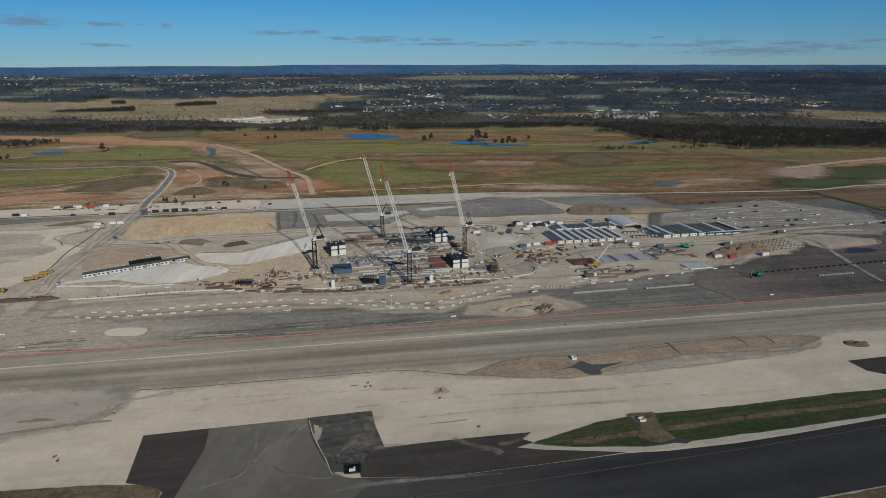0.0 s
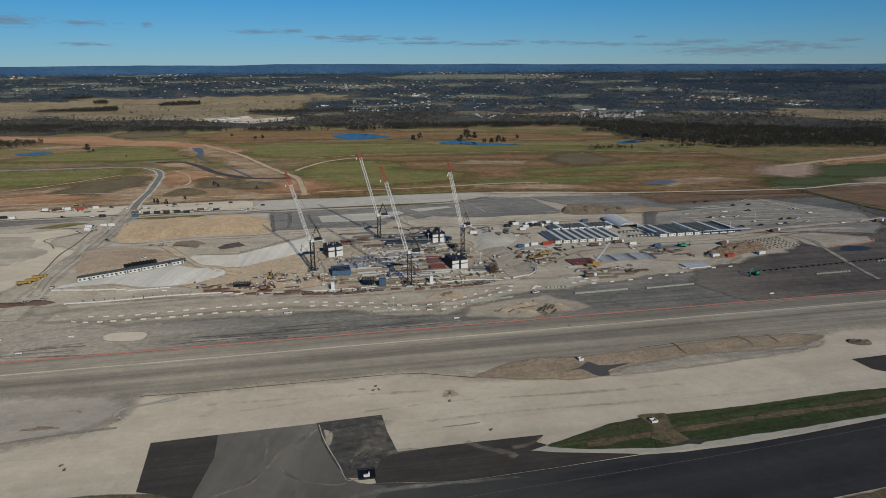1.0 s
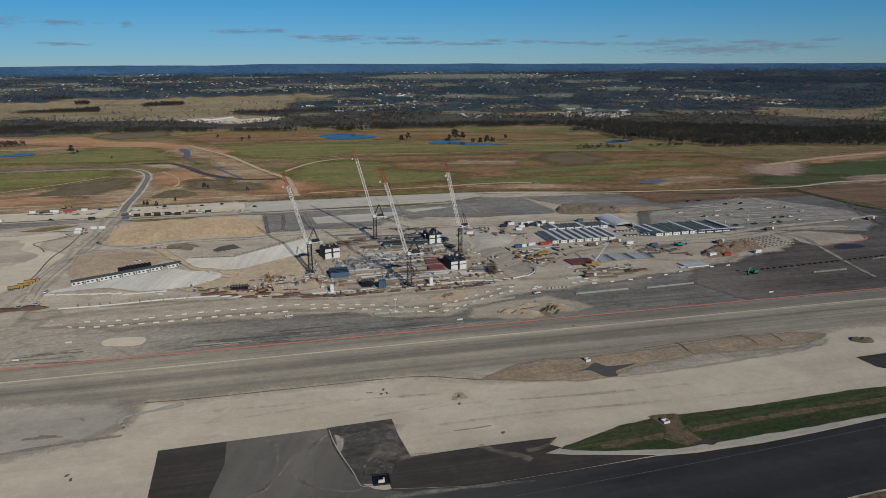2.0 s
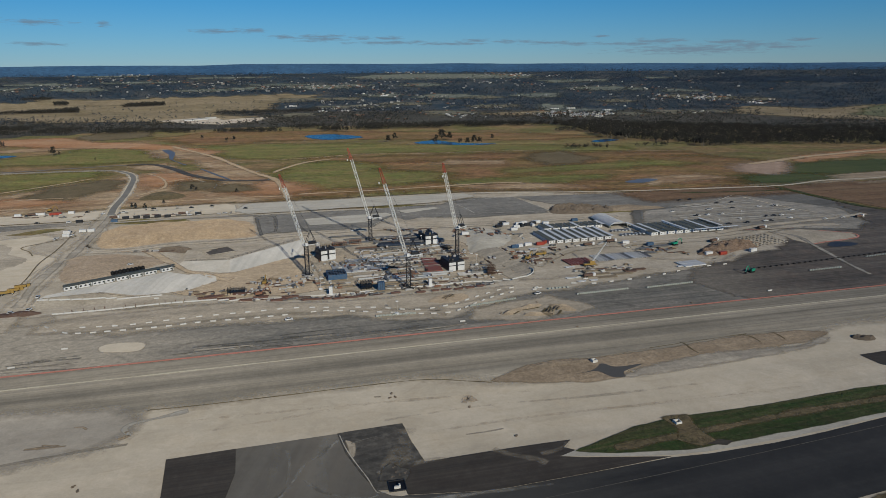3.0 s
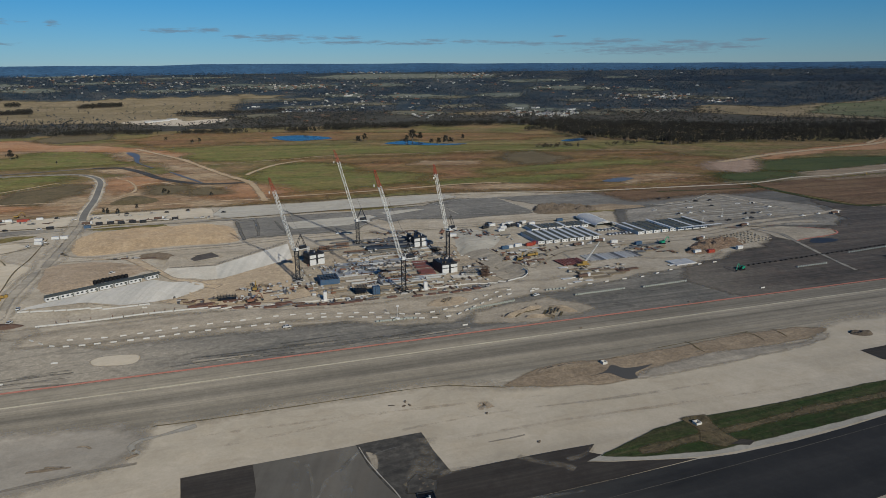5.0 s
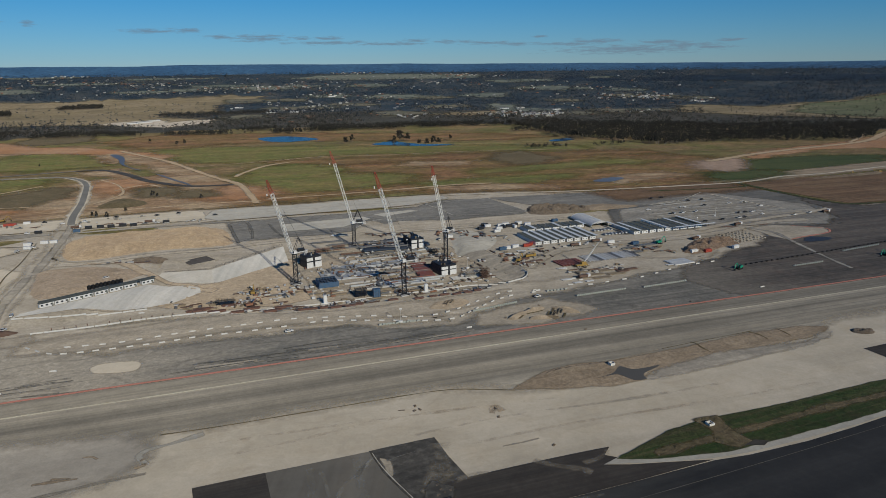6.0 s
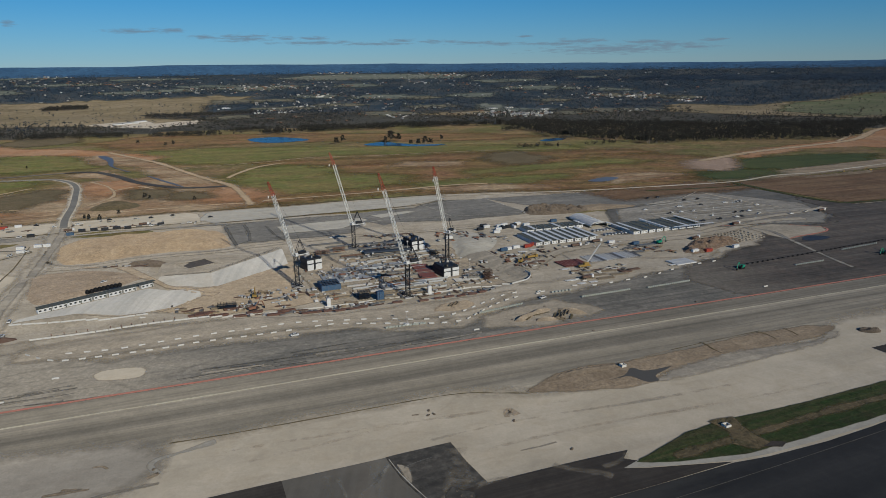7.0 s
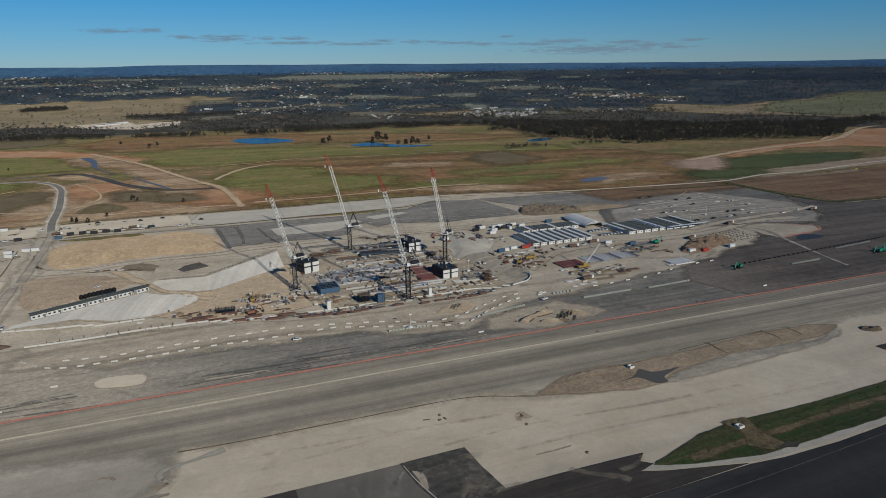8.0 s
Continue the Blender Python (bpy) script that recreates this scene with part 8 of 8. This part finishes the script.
def car(label, mat, group):
    c = thing("car", label, "car", group)
    bm = bmesh.new()
    box(bm, 0, 0, 0.35, 4.7, 1.85, 0.75, 0, 0.15)
    part("body", bm, mat, c)
    bm = bmesh.new()
    box(bm, -0.25, 0, 1.05, 2.5, 1.65, 0.65, 0, 0.22)
    part("cabin", bm, M_GLASS, c)
    bm = bmesh.new()
    box(bm, -0.25, 0, 1.62, 1.9, 1.4, 0.1, 0, 0.03)
    part("roof", bm, mat, c)
    wheel_set(c, (-1.45, 1.45), 0.82, 0.36)
    return c


white_car = car("white utility vehicle parked on gravel", M_WHITE, "white cars")
places = [(x, y, 98) for x, y in ((166 + 3.4 * i, 588 + 0.64 * i) for i in range(7))] + [(162 + 3.4 * i, 604 + 0.6 * i, 98) for i in range(6)]
places += [(-228, 520, 40), (-322, 640, 20), (-330, 628, 70), (-260, 435, 80), (-262, 452, 100), (-268, 430, 10), (-350, 700, 15), (402, 640, 20), (380, 632, 12), (-206, 726, 14), (-240, 722, 14), (-315, 748, 14), (-334, 742, 20), (60, 436, 25), (-96, 403, 10), (350, 640, 15), (-70, 632, 12), (20, 600, 100)]
for i in range(12):
    u, v = G3.uniform(0, 150), G3.choice([0, 14, 30, 48, 70])
    places.append((240 + u * 0.95, 612 + u * 0.2 + v * 1.4, 12 + G3.normal(0, 20)))
repeat(white_car, places, 0.4)
dark_car = car("dark utility vehicle parked on gravel", M_DARKSTEEL, "dark cars")
places = []
for i in range(12):
    u, v = G3.uniform(0, 150), G3.choice([0, 14, 30, 48, 70, 90])
    places.append((240 + u * 0.95, 612 + u * 0.2 + v * 1.4, 12 + G3.normal(0, 20)))
places += [(-410, 742, 14), (-355, 755, 14), (-290, 765, 10), (-230, 772, 10), (-250, 765, 10), (-330, 655, 15), (-380, 700, 10), (-190, 752, 14)]
repeat(dark_car, places, 0.4)


def truck(label, mat, load, group):
    t = thing("truck", label, "truck", group)
    bm = bmesh.new()
    box(bm, 3.4, 0, 0.7, 2.0, 2.4, 2.3, 0, 0.2)
    cab = part("cab", bm, mat, t)
    bm = bmesh.new()
    box(bm, 4.38, 0, 1.8, 0.1, 2.0, 0.9)
    part("windscreen", bm, M_GLASS, cab)
    bm = bmesh.new()
    box(bm, -0.6, 0, 0.75, 9.0, 1.0, 0.35)
    part("chassis", bm, M_DARKSTEEL, t)
    bm = bmesh.new()
    box(bm, -1.4, 0, 1.1, 7.0, 2.45, 1.5, 0, 0.1)
    part("tray", bm, load, t)
    wheel_set(t, (3.4, -2.6, -3.9), 1.05, 0.52, 0.4)
    return t


tr = truck("white tipper truck with a brown load", M_WHITE, M_RUST, "trucks")
repeat(tr, [(-405, 745, 12), (-312, 716, 14), (-248, 728, 14), (128, 556, 12), (150, 566, 12), (-285, 382, 15), (104, 470, 15), (236, 558, 30), (300, 600, 20), (420, 640, 15)], 0.4)
tr2 = truck("dusty yellow dump truck on the fill", M_YELLOW, M_YELLOW, "yellow trucks")
repeat(tr2, [(-291, 470, 25), (-286, 473, 20), (-283, 476, 22), (-298, 443, 10), (82, 530, 16)], 0.4)


def excavator(label, mat, group, reach=1.0):
    e = thing("excavator", label, "excavator", group)
    for s in (-1, 1):
        bm = bmesh.new()
        box(bm, 0, s * 1.35, 0, 4.6, 0.7, 1.0, 0, 0.3)
        part("track", bm, M_BLACK, e)
    bm = bmesh.new()
    box(bm, -0.6, 0, 1.1, 4.4, 2.9, 1.5, 15, 0.15)
    part("house", bm, mat, e)
    bm = bmesh.new()
    box(bm, 1.0, 0.9, 1.2, 1.6, 1.1, 2.0, 15, 0.12)
    part("cab", bm, M_GLASS, e)
    bm = bmesh.new()
    box(bm, -2.5, -0.6, 1.2, 1.0, 2.8, 1.2, 15, 0.1)
    part("counterweight", bm, mat, e)
    bm = bmesh.new()
    for a, b, r in (((1.4, 0.1, 2.0), (4.3, 0.9, 5.4), 0.36), ((4.3, 0.9, 5.4), (6.2, 1.4, 5.0), 0.32)):
        bar(bm, a, b, r)
    part("boom", bm, mat, e)
    bm = bmesh.new()
    bar(bm, (6.2, 1.4, 5.0), (7.4, 1.8, 1.6), 0.28)
    part("stick", bm, mat, e)
    bm = bmesh.new()
    box(bm, 7.2, 1.7, 0.3, 1.1, 1.4, 1.3, 15, 0.2)
    part("bucket", bm, M_DARKSTEEL, e)
    return e


ex = excavator("green excavator with its arm lowered", M_GREEN, "green excavators")
repeat(ex, [(222, 470, 200), (199, 551, 10), (352, 482, 190), (358, 484, 30)], 0.3)
ex2 = excavator("orange-yellow tracked excavator with raised arm", M_YELLOW, "yellow excavators")
repeat(ex2, [(-285, 383, 170), (70, 520, 40), (-125, 488, 80), (640, 880, 20), (-400, 770, 10), (700, 900, 160)], 0.4)

# mobile crane in the laydown yard
mc = thing("mobile_crane", "yellow mobile crane with a pale raised boom", "crane", at=(112, 498, 0.3), turn=190)
bm = bmesh.new()
box(bm, 0, 0, 0.8, 9.5, 2.7, 1.2, 0, 0.15)
part("carrier", bm, M_YELLOW, mc)
bm = bmesh.new()
box(bm, -1.5, 0, 2.0, 4.0, 2.6, 1.8, 0, 0.2)
part("turntable_house", bm, M_YELLOW, mc)
bm = bmesh.new()
bar(bm, (-2.0, 0, 3.2), (-7.5, 3.0, 13.0), 0.55)
bar(bm, (-7.5, 3.0, 13.0), (-10.5, 4.6, 18.5), 0.4)
part("boom", bm, M_WHITE, mc)
wheel_set(mc, (-3.4, -1.8, 2.0, 3.6), 1.2, 0.6, 0.5)
ex3 = excavator("small orange crawler crane beside the steel racks", M_RUSTLIGHT, "")
ex3.matrix_basis = pose(-124, 462, g1(-124, 462) + 0.4, 0, 0, 10)

# light towers and flag poles
lt = thing("light_tower", "white lighting mast on a trailer", "lamp", "light towers")
bm = bmesh.new()
box(bm, 0, 0, 0.3, 2.4, 1.6, 1.2, 0, 0.1)
part("trailer", bm, M_WHITE, lt)
bm = bmesh.new()
bar(bm, (0, 0, 1.4), (0, 0, 8.5), 0.1)
part("mast", bm, M_SILVER, lt)
bm = bmesh.new()
box(bm, 0, 0, 8.3, 1.6, 0.3, 0.7, 0, 0.05)
part("lamp_head", bm, M_WHITE, lt)
repeat(lt, [(-32, 406, 0), (150, 610, 20), (260, 602, 40), (-10, 576, 30), (30, 520, 10), (300, 640, 60), (-84, 470, 0)], 0.3)

# drain structures
for x, y, w in ((66, 327.5, 2.6), (82.7, 263.2, 2.8)):
    d = thing("drain_chamber", "white concrete drain chamber with an open top", "drain", "drain chambers", (x, y, 0.55), 14)
    bm = bmesh.new()
    for sx, sy, lx, ly in ((0, 1, w, 0.4), (0, -1, w, 0.4), (1, 0, 0.4, w - 0.8), (-1, 0, 0.4, w - 0.8)):
        box(bm, sx * (w / 2 - 0.2), sy * (w / 2 - 0.2), -0.1, lx, ly, 1.3, 0, 0.04)
    part("wall", bm, M_CREAM, d)
    bm = bmesh.new()
    box(bm, 0, 0, -0.1, w - 0.9, w - 0.9, 0.25)
    part("sump", bm, M_BLACK, d)
pit_box = thing("trench_shield", "dark open trench shield with a white block beside it", "trench box", at=(-34, 228.4, 0.66), turn=8)
for sx, sy, lx, ly in ((0, 3.1, 6.2, 0.3), (0, -3.1, 6.2, 0.3), (2.95, 0, 0.3, 5.9), (-2.95, 0, 0.3, 5.9)):
    bm = bmesh.new()
    box(bm, sx, sy, -0.1, lx, ly, 0.5, 0, 0.03)
    part("side_panel", bm, M_DARKSTEEL, pit_box)
bm = bmesh.new()
box(bm, 0, 0, -0.12, 5.6, 5.9, 0.2)
# flat black floor: the shade inside the open shield is its colour
part("shadowed_floor", bm, M_BLACK, pit_box, "trench floor, painted black for the shade in it")
bm = bmesh.new()
box(bm, -0.4, -1.6, 0.05, 1.8, 0.7, 1.0, 0, 0.05)
box(bm, 0.7, -1.2, 0.05, 0.6, 1.2, 1.4, 0, 0.05)
part("concrete_block", bm, M_CREAM, pit_box, "white concrete block")
zone("rubble_patch", [(-38, 232.5), (-37.4, 238), (-35, 243), (-32, 240), (-28.5, 238), (-30, 232.3)], M_ASPHALTDUSTY, 0.70, "broken grey rubble beside the trench", "ground", 2.5, 0.8)
zone("scraped_clay", [(78.5, 266.8), (88.6, 268.8), (88, 262), (89.5, 254), (93, 247), (86, 246), (78.5, 251.3), (82, 258)], M_SCRUB, 0.82, "stony brown chute through the grass", "ground", 2.2, 1.2)
zone("wet_patch", [(88, 246), (94, 249), (99, 247), (95, 244.2)], M_ASPHALT, 0.86, "dark wet outfall", "ground", 0.5, 1.2)
# slurry marks and debris on the asphalt
zone("slurry", [(-54, 261), (-52.5, 257), (-52, 252), (-50.5, 249), (-50.5, 254), (-51, 258)], M_SITE, 0.66, "pale dried slurry on the asphalt", "stain", 0.8, 1.0)
ribbon("slurry", [(-57, 266), (-54, 256), (-50, 246), (-45, 235), (-42, 227), (-40.5, 224.8), (-37, 225)], 0.4, M_PALEPAD, 0.67, "pale dried slurry along the trench", "stain", 0.9)
ribbon("slurry", [(-52, 259), (-46, 262), (-40, 264)], 0.5, M_ROAD, 0.67, "thin pale slurry streak on the asphalt", "stain", 0.9)
g = np.random.default_rng(5)
deb = thing("debris", "small dark clod of broken ground", "debris", "loose debris")
bm = bmesh.new()
bmesh.ops.create_icosphere(bm, subdivisions=1, radius=0.8)
for v in bm.verts:
    v.co *= g.uniform(0.6, 1.2)
    v.co.z *= 0.5
part("clod", bm, M_ROCK, deb)
bm = bmesh.new()
bmesh.ops.create_icosphere(bm, subdivisions=1, radius=0.4, matrix=Matrix.Translation((0.9, 0.5, 0)))
part("fragment", bm, M_ROCK, deb)
repeat(deb, [(-37, 297, 0), (-36, 301, 40), (-34, 297.5, 80), (-145, 276, 10), (-150, 238, 20), (-147, 235, 70), (-2, 285, 30), (14, 259, 10), (70, 376, 0), (152, 409, 50), (35, 405, 20), (56, 420, 60), (30, 420, 80), (30, 402, 15), (-36, 234, 0), (-34.5, 237, 30), (-33, 235, 60), (-35.5, 240, 20), (-31, 236, 45)], 0.5)

# ---- far houses ----
def house(label, wall, roof, group):
    h = thing("house", label, "house", group)
    bm = bmesh.new()
    box(bm, 0, 0, -0.5, 15, 9, 3.8, 0, 0.05)
    part("wall", bm, wall, h)
    bm = bmesh.new()
    a = [bm.verts.new(q) for q in ((-8, -5, 3.2), (8, -5, 3.2), (8, 5, 3.2), (-8, 5, 3.2), (-5, 0, 6.0), (5, 0, 6.0))]
    for f in ((0, 1, 5, 4), (2, 3, 4, 5), (1, 2, 5), (3, 0, 4), (3, 2, 1, 0)):
        bm.faces.new([a[i] for i in f])
    part("roof", bm, roof, h)
    for x in (-4.5, 0, 4.5):
        bm = bmesh.new()
        box(bm, x, -4.52, 0.7, 1.8, 0.1, 1.4)
        part("window", bm, M_GLASS, h)
    return h


M_PALEROOF = paint("pale_roof", (0.36, 0.36, 0.345), 0.6, amount=0.3, size=6)
M_REDROOF = paint("tile_roof", (0.28, 0.15, 0.10), 0.8, amount=0.3, size=4)
h1 = house("white house with a pale roof among dark trees", M_CREAM, M_PALEROOF, "village houses")
pts = spots([(546, 2650), (794, 2593), (701, 2315), (517, 2411)], 40, 0, 51).tolist() + spots([(1193, 3349), (1560, 3225), (1410, 2956), (1148, 3078)], 18, 0, 52).tolist() + spots([(-384, 3391), (49, 3467), (41, 2918), (-337, 2958)], 16, 0, 53).tolist()
repeat(h1, [(x, y, G3.uniform(0, 180)) for x, y in pts], 0.4)
h2 = house("brick house with a grey roof among dark trees", M_REDROOF, M_GREYROOF, "brick houses")
repeat(h2, [(x, y, G3.uniform(0, 180)) for x, y in spots([(-300, 2300), (1500, 2450), (1500, 2900), (-300, 2900)], 24, 0, 54)], 0.4)
sheds = [(802, 2691, 12), (700, 2848, 6), (625, 2818, 4), (-458, 3146, 10), (1491, 2906, 12), (1499, 2855, 5), (-212, 2867, 10), (-304, 2877, 8), (-708, 2436, 20), (-691, 2462, 40), (-675, 2488, 10), (-665, 2545, 30), (-63, 3562, 5), (1379, 3160, 0)]
barn = thing("farm_shed", "long pale farm shed in a clearing", "shed", "farm sheds")
bm = bmesh.new()
box(bm, 0, 0, -0.6, 34, 14, 5, 0, 0.05)
part("wall", bm, M_WHITE, barn)
bm = bmesh.new()
for s in (-1, 1):
    box(bm, 0, s * 3.6, 5.0, 35, 7.6, 0.2)
part("roof", bm, M_PALEROOF, barn)
repeat(barn, sheds, 0.4)
# suburbs too far to tell house from house
V, F, I, nn = [], [], [], 0
cube_v = np.array([(x, y, z) for x in (-0.5, 0.5) for y in (-0.5, 0.5) for z in (0, 1)], float)
cube_f = np.array([(0, 1, 3, 2), (4, 6, 7, 5), (0, 4, 5, 1), (2, 3, 7, 6), (1, 5, 7, 3), (0, 2, 6, 4)])
g = np.random.default_rng(77)
# towns: place, half width, half depth, roofs
WEST_TOWNS = ((-2190, 3729, 130, 143, 16), (-2256, 4013, 112, 76, 24), (-1910, 3585, 154, 87, 24), (-2004, 4366, 82, 111, 60), (-1711, 3844, 170, 119, 20), (-1889, 4339, 44, 82, 24), (-1582, 4152, 187, 104, 20), (-1527, 4378, 132, 81, 14), (-1244, 4116, 189, 74, 24), (-1065, 3703, 172, 89, 18), (-950, 4109, 160, 86, 24), (-1024, 4606, 214, 86, 16), (-665, 3602, 113, 90, 14))
MIDDLE_TOWNS = ((-684, 3886, 122, 90, 30), (-600, 3900, 1500, 600, 130), (-602, 4715, 222, 88, 22), (-445, 3947, 187, 140, 60), (-292, 2993, 96, 86, 12), (-260, 3998, 158, 118, 36), (-105, 3111, 149, 187, 26), (-64, 3608, 114, 113, 18), (65, 4640, 146, 69, 30), (132, 3482, 165, 162, 26), (175, 2498, 99, 138, 18), (289, 3079, 170, 189, 20), (400, 3900, 2600, 700, 150))
EAST_TOWNS = ((504, 4035, 189, 146, 16), (703, 4390, 136, 94, 60), (708, 3923, 91, 116, 14), (495, 2498, 39, 108, 10), (939, 4275, 131, 106, 14), (597, 2548, 90, 175, 40), (962, 3699, 84, 89, 12), (663, 2453, 67, 135, 34), (944, 2973, 90, 115, 10), (1307, 3597, 80, 86, 8), (1206, 3236, 119, 129, 20), (1058, 2505, 96, 114, 14), (1402, 3216, 116, 121, 26), (1407, 3110, 89, 131, 22), (1532, 2919, 83, 94, 16))
TOWNS = WEST_TOWNS + MIDDLE_TOWNS + EAST_TOWNS
for x0, y0, half_w, half_d, roofs in TOWNS:
    a = -math.atan2(x0 + 42, y0 - 17)
    for _ in range(roofs):
        u, v = g.normal(0, 0.5, 2)
        x, y = x0 + u * half_w * math.cos(a) - v * half_d * math.sin(a), y0 + u * half_w * math.sin(a) + v * half_d * math.cos(a)
        if inside(DRY_LAND, np.array([x]), np.array([y]))[0] > -30 or math.hypot(x, y) > 4700:
            continue
        grow = np.interp(math.hypot(x, y), [2300, 4600], [1.0, 1.15])
        s = np.array((g.uniform(7, 15), g.uniform(5, 8), g.uniform(3.0, 5.0))) * grow
        w = g.uniform(0, 3.14)
        rot = np.array([[math.cos(w), -math.sin(w), 0], [math.sin(w), math.cos(w), 0], [0, 0, 1]])
        V.append((cube_v * s) @ rot.T + (x, y, g1(x, y) + 1.0))
        F.append(cube_f + nn)
        I.append(np.full(6, int(g.choice([0, 1, 1, 2, 2, 3]))))
        nn += 8
tagged(raw("suburb", np.concatenate(V), np.concatenate(F), [M_CREAM, M_PALEROOF, M_GREYROOF, M_REDROOF], np.concatenate(I)), "scattered pale roofs of far suburbs among trees", "houses", kind="stuff")

# rust-red material at the edge of the gravel, trench boxes in the sand heap
heap("scrap_pile", [(-288, 428), (-262, 433), (-250, 431), (-262, 424), (-284, 422)], 1.5, M_RUST, "long pile of rust-red scrap steel", 3, 1.0, 0.9, 0.3)
tb = thing("trench_box", "timber trench box set in the sand", "trench box", "trench boxes")
for s_ in (-1, 1):
    bm = bmesh.new()
    box(bm, 0, s_ * 1.0, 0, 6.0, 0.25, 1.1, 0, 0.03)
    part("side_panel", bm, M_TIMBER, tb)
for s_ in (-2.6, 0, 2.6):
    bm = bmesh.new()
    bar(bm, (s_, -0.95, 0.8), (s_, 0.95, 0.8), 0.12)
    part("spreader", bm, M_DARKSTEEL, tb)
repeat(tb, [(60, 402, 60), (63, 405, 60), (66, 407, 62), (58, 397, 140), (0, 434, 60), (3, 436, 60)], 0.6)
for k, (x, y, a, long) in enumerate([(57, 404, 62, 9), (61, 408, 62, 10), (66, 400, 64, 8), (50, 408, 20, 12), (40, 402, 50, 7), (-2, 432, 60, 6), (8, 437, 60, 6)]):
    d = Vector((math.cos(radians(a)), math.sin(radians(a)))) * long / 2
    ribbon("trench", [(x - d.x, y - d.y), (x, y), (x + d.x, y + d.y)], 1.3, M_SCRUB, 0.72, "narrow dark service trench in the sand", "trench", 0.5)
